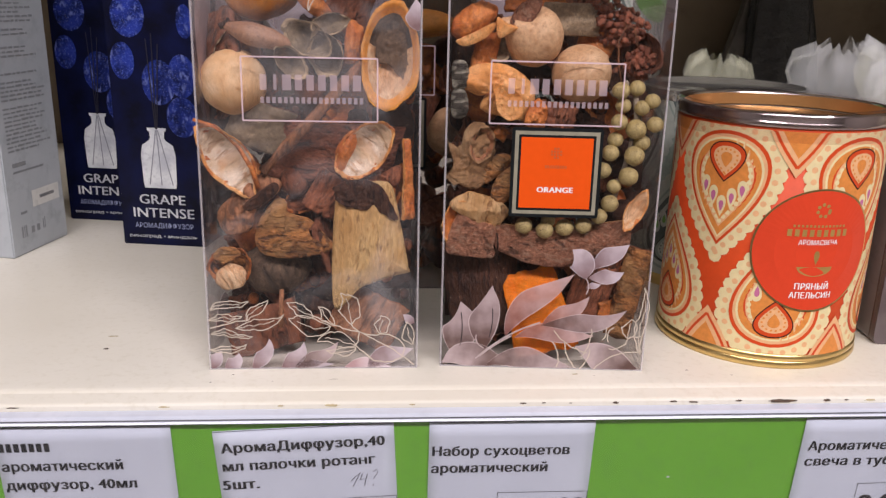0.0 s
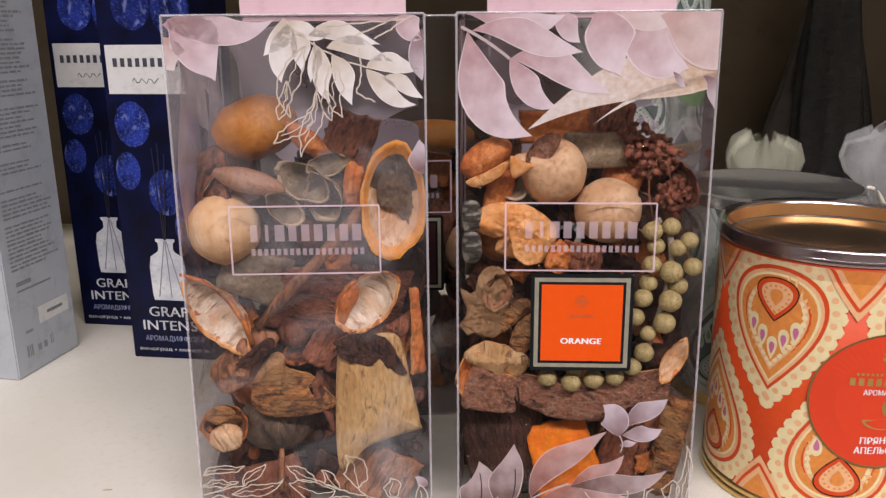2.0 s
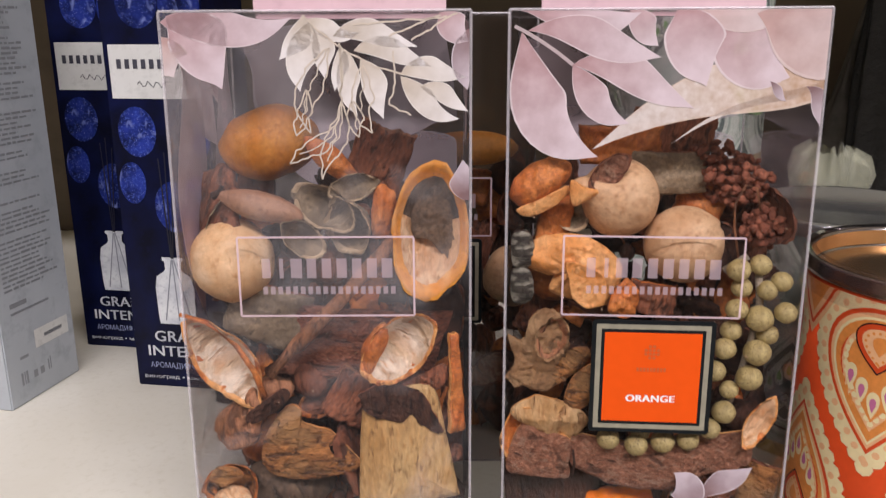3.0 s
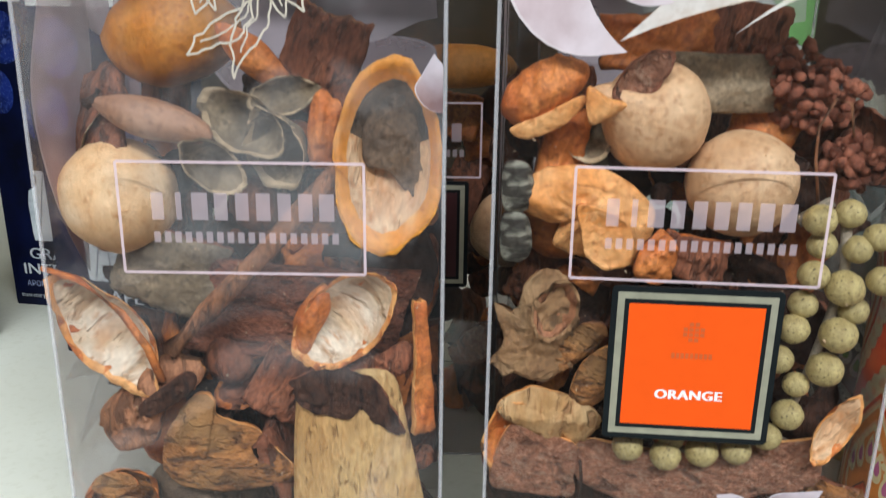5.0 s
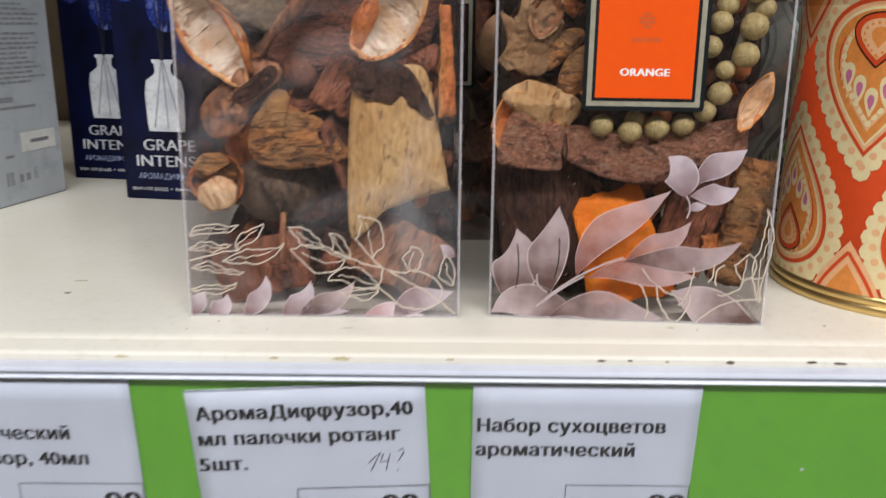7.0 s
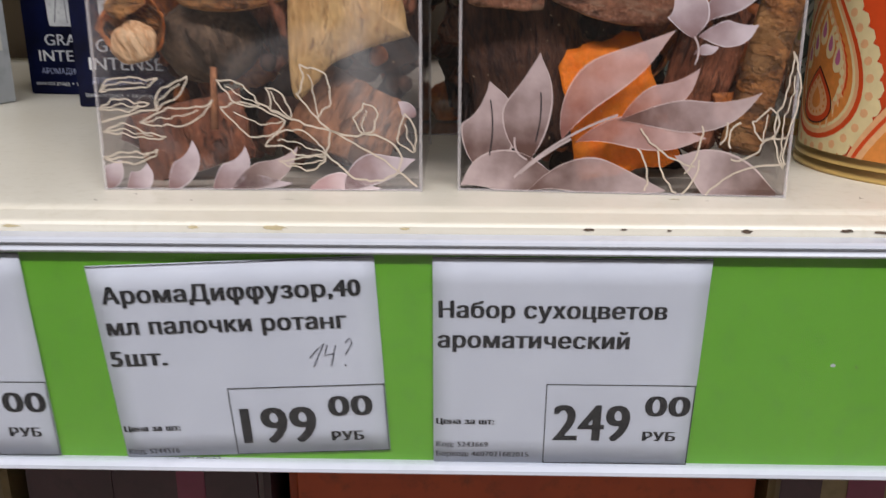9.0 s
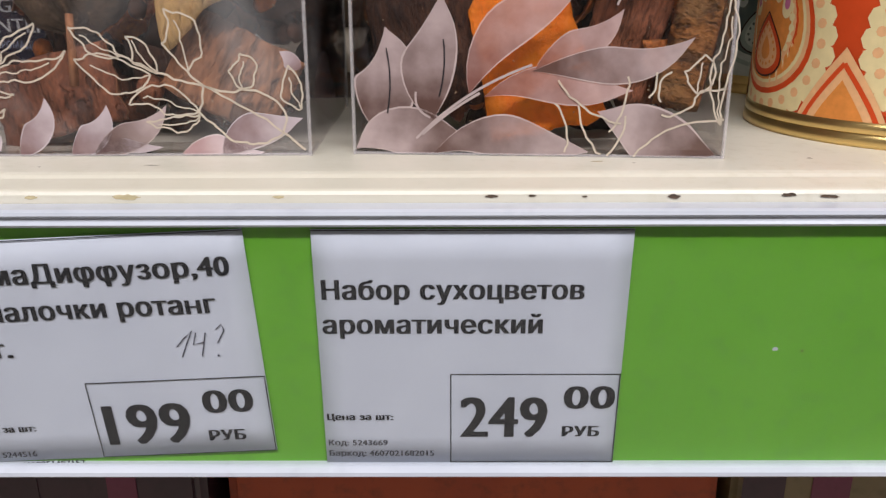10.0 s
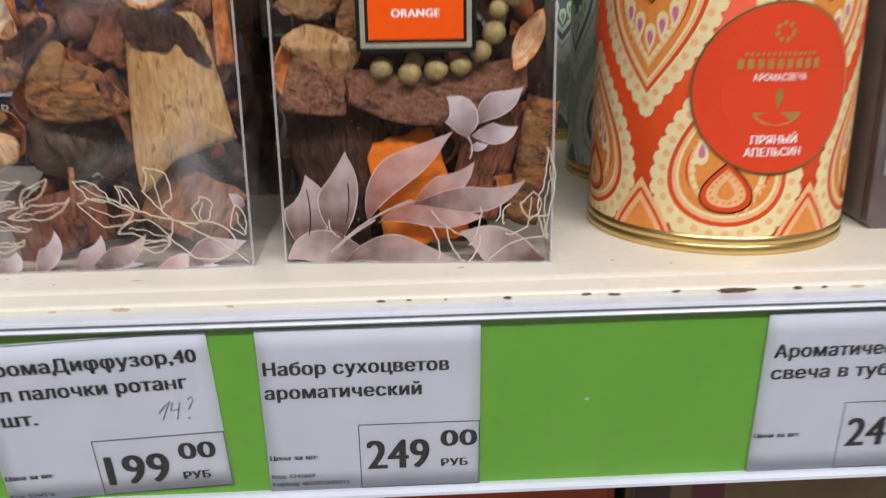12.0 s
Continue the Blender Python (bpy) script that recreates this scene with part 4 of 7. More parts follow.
O_BARKT = surface("tan_chunk", (0.33, 0.170, 0.070), (0.58, 0.31, 0.115), scale=120, rough=0.75, bump=1.0, fine=4, c3=(0.15, 0.075, 0.035), stretch=(0.5, 1, 1), depth=0.0030, grain=0.6)
O_BROWN = surface("brown_husk", (0.18, 0.078, 0.042), (0.31, 0.145, 0.075), scale=130, rough=0.75, bump=0.8, fine=5, c3=(0.08, 0.036, 0.02), stretch=(1, 1, 0.35), spread=0.2, grain=0.6)
O_GREYPOD = surface("grey_green_pod", (0.16, 0.125, 0.074), (0.31, 0.25, 0.155), scale=130, rough=0.7, bump=0.7, fine=4, c3=(0.075, 0.062, 0.04), grain=0.45)
O_RIM = surface("pale_pod_rim", (0.42, 0.33, 0.19), (0.54, 0.44, 0.28), scale=130, rough=0.7, bump=0.5, grain=0.3)
O_CHIP = surface("bright_orange_chip", (0.92, 0.26, 0.010), (0.95, 0.34, 0.022), scale=160, rough=0.6, bump=0.7, fine=4, c3=(0.72, 0.21, 0.012), spread=0.02, grain=0.2)
O_BERRY = surface("olive_berry", (0.36, 0.300, 0.125), (0.49, 0.43, 0.20), scale=200, rough=0.55, bump=0.4, fine=7, c3=(0.20, 0.15, 0.07), spread=0.1, grain=0.25)
O_STEM = surface("grey_stem", (0.30, 0.26, 0.18), (0.42, 0.37, 0.28), scale=200, rough=0.8, bump=0.8, grain=0.4)
O_CLUST = surface("russet_seed_head", (0.22, 0.090, 0.048), (0.36, 0.165, 0.092), scale=200, rough=0.75, bump=0.6, spread=0.1, grain=0.5)
O_LICHEN = surface("white_lichen_bark", (0.03, 0.026, 0.02), (0.44, 0.43, 0.33), scale=260, rough=0.8, bump=0.6, fine=4, c3=(0.12, 0.11, 0.08), stretch=(0.4, 1, 1.4))
O_TWIG = surface("cinnamon_twig", (0.30, 0.155, 0.075), (0.42, 0.235, 0.125), scale=120, rough=0.7, bump=0.9, fine=5, c3=(0.15, 0.07, 0.035), stretch=(1, 1, 0.3), grain=0.55)
O_FILL = surface("dark_litter", (0.040, 0.022, 0.014), (0.10, 0.052, 0.030), scale=90, rough=0.85, bump=0.9, fine=5, c3=(0.02, 0.011, 0.008), spread=0.3, grain=0.5)
O_PEEL = surface("peach_orange_peel", (0.72, 0.37, 0.125), (0.82, 0.51, 0.22), scale=100, rough=0.5, bump=0.5, fine=6, c3=(0.46, 0.20, 0.07), spread=0.05, grain=0.3)
O_CRUMB = plain("pale_crumb", (0.50, 0.34, 0.20), 0.7, vary=0.3)


def spotted(m, scale, size, colour, sharp=0.08, long=1.0):
    """Adds small dots of another colour to a surface: pits, flecks or glitter."""
    n, l = m.node_tree.nodes, m.node_tree.links
    b = n["Principled BSDF"]
    before = b.inputs["Base Color"].links[0].from_socket
    tc, vo, mr, mx = n.new("ShaderNodeTexCoord"), n.new("ShaderNodeTexVoronoi"), n.new("ShaderNodeMapRange"), n.new("ShaderNodeMixRGB")
    vo.inputs["Scale"].default_value = scale
    mp = n.new("ShaderNodeMapping")
    mp.inputs["Scale"].default_value = (1, 1, 1 / long)
    l.new(tc.outputs["Object"], mp.inputs["Vector"]), l.new(mp.outputs[0], vo.inputs["Vector"]), l.new(vo.outputs["Distance"], mr.inputs["Value"])
    mr.inputs["From Min"].default_value, mr.inputs["From Max"].default_value = size, size + sharp
    mr.inputs["To Min"].default_value, mr.inputs["To Max"].default_value = 0.85, 0.0
    l.new(mr.outputs[0], mx.inputs[0]), l.new(before, mx.inputs[1])
    mx.inputs[2].default_value = (*colour, 1)
    l.new(mx.outputs[0], b.inputs["Base Color"])
    return m


spotted(O_BERRY, 900, 0.16, (0.10, 0.075, 0.03))
spotted(O_NUT, 330, 0.03, (0.16, 0.08, 0.04), sharp=0.05)
spotted(O_BALL, 260, 0.02, (0.34, 0.19, 0.09), sharp=0.05)
def streaks(m, scale, stretch, colour, lo=0.55, hi=0.66, strength=0.8, relief=0.0):
    """Irregular broken lines of another colour along the grain, with shallow relief where asked."""
    n, l = m.node_tree.nodes, m.node_tree.links
    b = n["Principled BSDF"]
    before = b.inputs["Base Color"].links[0].from_socket
    tc, mp, nz, mr, mx = n.new("ShaderNodeTexCoord"), n.new("ShaderNodeMapping"), n.new("ShaderNodeTexNoise"), n.new("ShaderNodeMapRange"), n.new("ShaderNodeMixRGB")
    mp.inputs["Scale"].default_value, mp.inputs["Location"].default_value = stretch, (0.13, 0.07, 0.21)
    nz.inputs["Scale"].default_value, nz.inputs["Detail"].default_value, nz.inputs["Distortion"].default_value = scale, 3, 0.5
    l.new(tc.outputs["Object"], mp.inputs["Vector"]), l.new(mp.outputs[0], nz.inputs["Vector"]), l.new(nz.outputs["Fac"], mr.inputs["Value"])
    mr.inputs["From Min"].default_value, mr.inputs["From Max"].default_value, mr.inputs["To Max"].default_value = lo, hi, strength
    l.new(mr.outputs[0], mx.inputs[0]), l.new(before, mx.inputs[1])
    mx.inputs[2].default_value = (*colour, 1)
    l.new(mx.outputs[0], b.inputs["Base Color"])
    if relief:
        bp = n.new("ShaderNodeBump")
        bp.inputs["Strength"].default_value, bp.inputs["Distance"].default_value = 0.9, relief
        bp.invert = True
        l.new(b.inputs["Normal"].links[0].from_socket, bp.inputs["Normal"])
        l.new(mr.outputs[0], bp.inputs["Height"]), l.new(bp.outputs[0], b.inputs["Normal"])
    return m


streaks(O_BARKT, 330, (0.35, 1, 1.1), (0.09, 0.042, 0.020), 0.52, 0.62, 0.85, 0.0012)
streaks(O_BARKT, 60, (1, 1, 1), (0.62, 0.34, 0.12), 0.52, 0.66, 0.7)
streaks(O_BARKP, 420, (0.5, 1, 1), (0.50, 0.30, 0.19), 0.56, 0.64, 0.8)
streaks(O_BARKP, 260, (0.6, 1, 1), (0.10, 0.045, 0.026), 0.57, 0.66, 0.8, 0.0010)
streaks(O_LICHEN, 230, (0.5, 1, 1.6), (0.035, 0.028, 0.02), 0.48, 0.56, 0.92)
streaks(O_BARKR, 300, (0.4, 1, 1), (0.085, 0.036, 0.022), 0.56, 0.66, 0.8, 0.0010)
streaks(O_BARKY, 620, (1, 1, 0.28), (0.22, 0.11, 0.04), 0.59, 0.68, 0.65, 0.0004)
streaks(O_BARKY, 45, (1, 1, 0.6), (0.38, 0.27, 0.11), 0.54, 0.70, 0.6)
streaks(O_TWIG, 300, (1, 1, 0.25), (0.10, 0.045, 0.022), 0.53, 0.64, 0.8, 0.0010)
streaks(O_BROWN, 300, (1, 1, 0.3), (0.05, 0.022, 0.013), 0.55, 0.66, 0.8, 0.0010)
streaks(O_WHITE, 260, (0.2, 1, 1.2), (0.46, 0.28, 0.13), 0.56, 0.68, 0.7, 0.0010)
streaks(O_WHITE, 55, (1, 1, 1), (0.62, 0.33, 0.14), 0.58, 0.72, 0.7)
streaks(O_PITH, 240, (1, 1, 0.3), (0.52, 0.27, 0.10), 0.55, 0.68, 0.7, 0.0008)
streaks(O_FLESH, 320, (1, 1, 0.25), (0.30, 0.15, 0.055), 0.54, 0.64, 0.8, 0.0010)
streaks(O_CALYX, 190, (0.6, 1, 0.6), (0.085, 0.048, 0.022), 0.56, 0.68, 0.8, 0.0010)
streaks(O_CALYX, 60, (1, 1, 1), (0.46, 0.31, 0.15), 0.55, 0.70, 0.6)
streaks(O_OUT, 150, (1, 1, 0.6), (0.20, 0.070, 0.028), 0.57, 0.70, 0.7)
streaks(O_PEEL, 120, (1, 1, 0.7), (0.50, 0.21, 0.065), 0.58, 0.74, 0.6)
streaks(O_RIND, 100, (1, 1, 0.6), (0.80, 0.55, 0.26), 0.56, 0.72, 0.6)
streaks(O_NUT, 110, (1, 1, 1), (0.42, 0.22, 0.095), 0.60, 0.74, 0.6)
streaks(O_BALL, 70, (1, 1, 1), (0.58, 0.33, 0.14), 0.58, 0.76, 0.5)
streaks(O_SPINDLE, 170, (0.3, 1, 1), (0.16, 0.085, 0.048), 0.56, 0.70, 0.6)
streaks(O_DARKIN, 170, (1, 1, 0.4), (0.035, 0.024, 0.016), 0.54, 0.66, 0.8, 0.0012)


def nz3(p, f, s=0.0):
    return noise.noise(Vector((p[0] * f + s, p[1] * f - s, p[2] * f + 2 * s)))


def dried(name, bm, mats, m, label, category):
    ob = part(name, bm, mats)
    smooth(ob)
    ob.matrix_world = m
    return tagged(ob, label, category, "dried pieces in the clear boxes")


def ball_bm(r, sx=1.0, sy=1.0, sz=1.0, lump=0.03, seed=0.0, dimple=None, sub=4):
    bm = bmesh.new()
    bmesh.ops.create_icosphere(bm, subdivisions=sub, radius=r)
    for v in bm.verts:
        n = v.co.normalized()
        k = 1 + lump * nz3(n, 1.7, seed) + 0.35 * lump * nz3(n, 6.0, seed)
        if dimple:
            d = (n - Vector(dimple).normalized()).length
            k -= 0.10 * math.exp(-(d / 0.22) ** 2) - 0.05 * math.exp(-((d - 0.34) / 0.10) ** 2) * (0.5 + nz3(n, 9, seed))
        v.co = Vector((v.co.x * sx, v.co.y * sy, v.co.z * sz)) * k
    return bm


def pod_bm(length, width, depth, thick=0.0009, seed=0.0, point=0.75, fold=0.0, rough=0.0011, rim=0.12):
    """Boat-shaped half pod, long way along z, opening towards -y: skin outside (0), flesh inside (1), rim (2)."""
    bm = bmesh.new()
    nr, na = 9, 40
    shells = []
    for side in (0, 1):
        rows = []
        for i in range(nr + 1):
            s = i / nr
            row = []
            for j in range(na if i else 1):
                a = 2 * math.pi * j / na
                c, sn = math.cos(a), math.sin(a)
                taper = 1 - 0.45 * point * max(0.0, c) ** 2 - 0.20 * point * max(0.0, -c) ** 2
                x, z = 0.5 * width * s * sn * taper, 0.5 * length * s * c
                y = -depth * s ** 2.2 + depth + fold * abs(x) - (thick * (1 - 0.75 * s ** 3) if side else 0.0)
                w = rough * (nz3((x, y, z), 260, seed + 0.2 * side) + 0.5 * nz3((x, y, z), 700, seed)) * (0.4 + s)
                jag = 1 + (0.13 * nz3((c, sn, 0), 1.6, seed) + 0.05 * nz3((c, sn, 0), 5.0, seed)) * s
                row.append(bm.verts.new((x * jag, y + w, z * jag)))
            rows.append(row)
        for i in range(nr):
            for j in range(na):
                k = (j + 1) % na
                if i == 0:
                    f = bm.faces.new((rows[0][0], rows[1][k], rows[1][j]) if side else (rows[0][0], rows[1][j], rows[1][k]))
                else:
                    q = (rows[i][j], rows[i][k], rows[i + 1][k], rows[i + 1][j])
                    f = bm.faces.new(q if side else q[::-1])
                f.material_index = (2 if i >= nr - max(1, round(rim * nr)) else 1) if side else 0
        shells.append(rows)
    for j in range(na):
        k = (j + 1) % na
        f = bm.faces.new((shells[1][nr][j], shells[1][nr][k], shells[0][nr][k], shells[0][nr][j]))
        f.material_index = 2
    bmesh.ops.recalc_face_normals(bm, faces=bm.faces)
    return bm


def slab_bm(w, h, thick=0.002, curve=0.0, sag=0.0, taper=0.0, jag=0.06, seed=0.0, shear=0.0, rough=0.0012, corner=None, slant=0.0):
    """A broken plate of bark: w across x, h along z, curved about z (curve) and drooping (sag); corner trims it towards a wedge."""
    bm = bmesh.new()
    nx, nz = 22, 22
    sides = []
    for side in (0, 1):
        rows = []
        for j in range(nz + 1):
            row = []
            for i in range(nx + 1):
                u, v = 2 * i / nx - 1, 2 * j / nz - 1
                eu = 1 + jag * (nz3((v, seed, 0), 2.2, seed) + 0.6 * nz3((v, seed, 0), 7.0, seed)) * (1 if u > 0 else 0.8) - taper * v
                ev = 1 + jag * (nz3((u, seed, 5), 2.2, seed + 4) + 0.6 * nz3((u, seed, 5), 7.0, seed))
                x, z = 0.5 * w * u * eu, 0.5 * h * v * ev
                if corner:
                    top = 1 - corner * max(0.0, u) - 0.4 * corner * max(0.0, -u)
                    z = 0.5 * h * (-1 + (v + 1) * top) * ev
                x += shear * z
                z += slant * x
                e = max(abs(u), abs(v)) ** 10
                y = curve * 0.5 * w * u * u + (thick * (0.5 - 0.18 * e) if side else -thick * (0.5 - 0.18 * e))
                y += rough * (nz3((x, 0, z), 170, seed + side) + 0.6 * nz3((x, 0, z), 520, seed + side))
                row.append(bm.verts.new((x, y, z - sag * w * (1 - u * u) + sag * w * 0.5)))
            rows.append(row)
        for j in range(nz):
            for i in range(nx):
                q = (rows[j][i], rows[j][i + 1], rows[j + 1][i + 1], rows[j + 1][i])
                f = bm.faces.new(q[::-1] if side else q)
        sides.append(rows)
    a, b = sides
    rim = [(0, i) for i in range(nx)] + [(j, nx) for j in range(nz)] + [(nz, nx - i) for i in range(nx)] + [(nz - j, 0) for j in range(nz)]
    for p, q in zip(rim, rim[1:] + rim[:1]):
        f = bm.faces.new((a[p[0]][p[1]], b[p[0]][p[1]], b[q[0]][q[1]], a[q[0]][q[1]]))
        f.material_index = 1
    bmesh.ops.recalc_face_normals(bm, faces=bm.faces)
    return bm


def chip_bm(outline, thick=0.002, bulge=0.002, rough=0.0008, seed=0.0, curl=0.0, fold=0.0, heart=(0, 0), ragged=0.03):
    """A flat broken piece with its own outline in millimetres (x, z): swollen by bulge, edges curled forward by curl, creased along x by fold."""
    pts = [Vector((x, z)) * 0.001 for x, z in outline]
    n, ring = len(pts), []
    for i in range(n):
        p0, p1, p2, p3 = pts[i - 1], pts[i], pts[(i + 1) % n], pts[(i + 2) % n]
        for k in range(6):
            t = k / 6
            ring.append(0.5 * (2 * p1 + (p2 - p0) * t + (2 * p0 - 5 * p1 + 4 * p2 - p3) * t * t + (3 * p1 - p0 - 3 * p2 + p3) * t ** 3))
    h = Vector(heart) * 0.001
    ring = [h + (p - h) * (1 + ragged * (nz3((p.x, p.y, 0), 420, seed) + 0.7 * nz3((p.x, p.y, 0), 1300, seed))) for p in ring]
    bm, m, steps = bmesh.new(), len(ring), 12
    sides = []
    for side in (0, 1):
        rows = [[bm.verts.new((h.x, -bulge + (thick if side else 0), h.y))]]
        for j in range(1, steps + 1):
            q = j / steps
            row = []
            for p in ring:
                c = h + (p - h) * q
                y = -bulge * (1 - q ** 2.4) - curl * q ** 4 + fold * abs(c.y - h.y) + (thick * (1 - 0.6 * q ** 8) if side else 0)
                y += rough * (nz3((c.x, side, c.y), 210, seed) + 0.55 * nz3((c.x, side, c.y), 640, seed) + 0.25 * nz3((c.x, side, c.y), 1500, seed))
                row.append(bm.verts.new((c.x, y, c.y)))
            rows.append(row)
        for i in range(m):
            k = (i + 1) % m
            bm.faces.new((rows[0][0], rows[1][i], rows[1][k]))
            for j in range(1, steps):
                bm.faces.new((rows[j][i], rows[j + 1][i], rows[j + 1][k], rows[j][k]))
        sides.append(rows[-1])
    for i in range(m):
        k = (i + 1) % m
        bm.faces.new((sides[0][i], sides[1][i], sides[1][k], sides[0][k])).material_index = 1
    bmesh.ops.recalc_face_normals(bm, faces=bm.faces)
    return bm


def spindle_bm(length, width, depth, seed, tip=0.6):
    """A closed pod drawn out to a point at -x."""
    bm = ball_bm(0.5, 1, 1, 1, 0.08, seed)
    for v in bm.verts:
        u = v.co.x
        k = (1 - tip * max(0.0, -2 * u) ** 1.6) * (1 - 0.25 * max(0.0, 2 * u) ** 3)
        v.co = Vector((u * length, v.co.y * depth * k, v.co.z * width * k + 0.10 * width * math.sin(3 * u)))
    return bm


def tube_bm(points, r0, r1, seg=10, rough=0.15, seed=0.0):
    bm = bmesh.new()
    pts = [Vector(p) for p in points]
    n = len(pts)
    rings = []
    for i, p in enumerate(pts):
        d = (pts[min(i + 1, n - 1)] - pts[max(i - 1, 0)]).normalized()
        a = d.orthogonal().normalized()
        b = d.cross(a)
        r = r0 + (r1 - r0) * i / (n - 1)
        rings.append([bm.verts.new(p + (a * math.cos(2 * math.pi * k / seg) + b * math.sin(2 * math.pi * k / seg)) * r * (1 + rough * nz3((i * 0.7, k * 0.9, seed), 1.0, seed))) for k in range(seg)])
    for x, y in zip(rings, rings[1:]):
        for k in range(seg):
            bm.faces.new((x[k], x[(k + 1) % seg], y[(k + 1) % seg], y[k]))
    bm.faces.new(rings[0][::-1]), bm.faces.new(rings[-1])
    bmesh.ops.recalc_face_normals(bm, faces=bm.faces)
    return bm


POD = [O_OUT, O_WHITE, O_PEEL]
POD_GREY = [O_GREYPOD, O_GREYPOD, O_RIM]
POD_BROWN = [O_BROWN, O_BROWN, O_OUT]

# box without a label
dried("dried_fruit", ball_bm(0.0132, 1.0, 0.95, 1.0, 0.04, 1.0, (0.35, -0.9, 0.28)), O_BALL, pose(-0.0500, 0.3238, 1.3185), "round pale dried fruit with a rough scar", "dried fruit")
dried("dried_fruit", spindle_bm(0.0310, 0.0245, 0.0240, 4.0, 0.15), O_BALL2, pose(-0.0385, 0.3360, 1.3540, 0, 12, 0), "round orange dried fruit near the top", "dried fruit")
dried("dry_leaf", chip_bm([(-9, 7), (0, 4), (6, -3), (9, -8), (2, -7), (-6, -1)], 0.0008, 0.0025, 0.0006, 61.0), [O_OUT, O_BROWN], pose(-0.0170, 0.3270, 1.3500), "smooth orange-brown leaf beside a fruit", "dry leaf")
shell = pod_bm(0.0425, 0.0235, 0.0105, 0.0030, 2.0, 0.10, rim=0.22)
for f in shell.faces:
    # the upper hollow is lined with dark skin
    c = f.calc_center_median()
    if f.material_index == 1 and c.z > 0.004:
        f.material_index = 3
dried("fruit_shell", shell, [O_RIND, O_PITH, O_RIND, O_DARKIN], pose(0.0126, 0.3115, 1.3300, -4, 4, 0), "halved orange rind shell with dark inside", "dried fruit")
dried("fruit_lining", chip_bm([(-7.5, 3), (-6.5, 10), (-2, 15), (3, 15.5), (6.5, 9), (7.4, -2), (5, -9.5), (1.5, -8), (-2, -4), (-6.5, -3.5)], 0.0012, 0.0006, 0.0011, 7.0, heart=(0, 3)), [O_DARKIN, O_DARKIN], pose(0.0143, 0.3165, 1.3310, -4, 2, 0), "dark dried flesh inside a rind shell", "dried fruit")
dried("seed_pod", pod_bm(0.0345, 0.0180, 0.0070, 0.0010, 3.0, 0.7), POD, pose(-0.0520, 0.3120, 1.2890, 0, -36, 0), "open dried pod with cream flesh", "seed pod")
dried("seed_pod", pod_bm(0.0300, 0.0175, 0.0072, 0.0010, 8.0, 0.55), [O_OUT, O_WHITE, O_PEEL], pose(0.0030, 0.3102, 1.2940, 0, 44, -4), "open dried pod with ribbed white flesh", "seed pod")
dried("seed_pod", chip_bm([(-8, -8), (-8.5, 0), (-5, 6), (-1, 9), (0, 3), (-3, -3), (-6, -9)], 0.0010, 0.0030, 0.0006, 62.0, heart=(-5, 0)), [O_OUT, O_PEEL], pose(-0.0006, 0.3126, 1.2926), "orange-brown outer skin of an open pod", "seed pod")
dried("bark_piece", chip_bm([(-8, -3), (0, -1), (8, 4), (9, -2), (2, -7), (-7, -7)], 0.0016, 0.0010, 0.0012, 63.0), [O_BROWN, O_TWIG], pose(0.0085, 0.3150, 1.2830), "torn brown bark below a pod", "bark")
dried("seed_pod", pod_bm(0.0180, 0.0175, 0.0080, 0.0014, 5.0, 0.15, rough=0.0016), [O_OUT, O_BARKT, O_OUT], pose(-0.0532, 0.3140, 1.2435, 0, 25, 0), "small round orange nut half", "seed pod")
dried("seed_pod", chip_bm([(-6, 2), (-3, 6), (3, 6), (5, 3), (1, 1), (-3, -1)], 0.0010, 0.0008, 0.0008, 64.0), [O_BARKT, O_OUT], pose(-0.0535, 0.3115, 1.2465), "pale inner skin of a nut half", "seed pod")
dried("nut_kernel", ball_bm(0.0062, 1.05, 0.50, 0.88, 0.14, 3.0), O_PITH, pose(-0.0528, 0.3128, 1.2395, 0, -22, 0), "pale grooved nut kernel", "nut")
dried("bark_piece", slab_bm(0.0500, 0.0240, 0.0035, 0.10, 0, 0, 0.05, 2.0, 0.25), [O_BARKR, O_BARKR], pose(-0.0095, 0.3222, 1.2905, 4, 3, 0), "flat dark red bark piece", "bark")
dried("cinnamon_twig", tube_bm([(-0.0385, 0.3150, 1.2840), (-0.0290, 0.3142, 1.2935), (-0.0150, 0.3135, 1.3090), (-0.0060, 0.3140, 1.3185), (0.0020, 0.3150, 1.3275)], 0.0024, 0.0021, 10, 0.5, 2.0), O_TWIG, pose(0, 0, 0), "rough brown twig lying crosswise", "twig")
dried("bark_piece", chip_bm([(-13.4, 16), (-10, 23), (3, 27), (10, 25), (13.2, 12), (17.2, -9), (17.8, -12), (15.2, -12.8), (6, -15.6), (-3.4, -19.5), (-8, -25), (-14.6, -26)], 0.0020, 0.0030, 0.0005, 5.0, ragged=0.012), [O_BARKY, O_TWIG], pose(0.0036, 0.3135, 1.2535), "curved yellow bark plate with dark flecks", "bark")
dried("curled_leaf", chip_bm([(-13, 4), (-4, 8), (5, 5), (10, -3), (12, -10), (4, -6), (-5, -5), (-12, -2)], 0.0012, 0.0006, 0.0017, 6.0, ragged=0.12), [O_BARKD, O_BROWN], pose(0.0035, 0.3110, 1.2745), "crumpled dark brown dry leaf", "dry leaf")
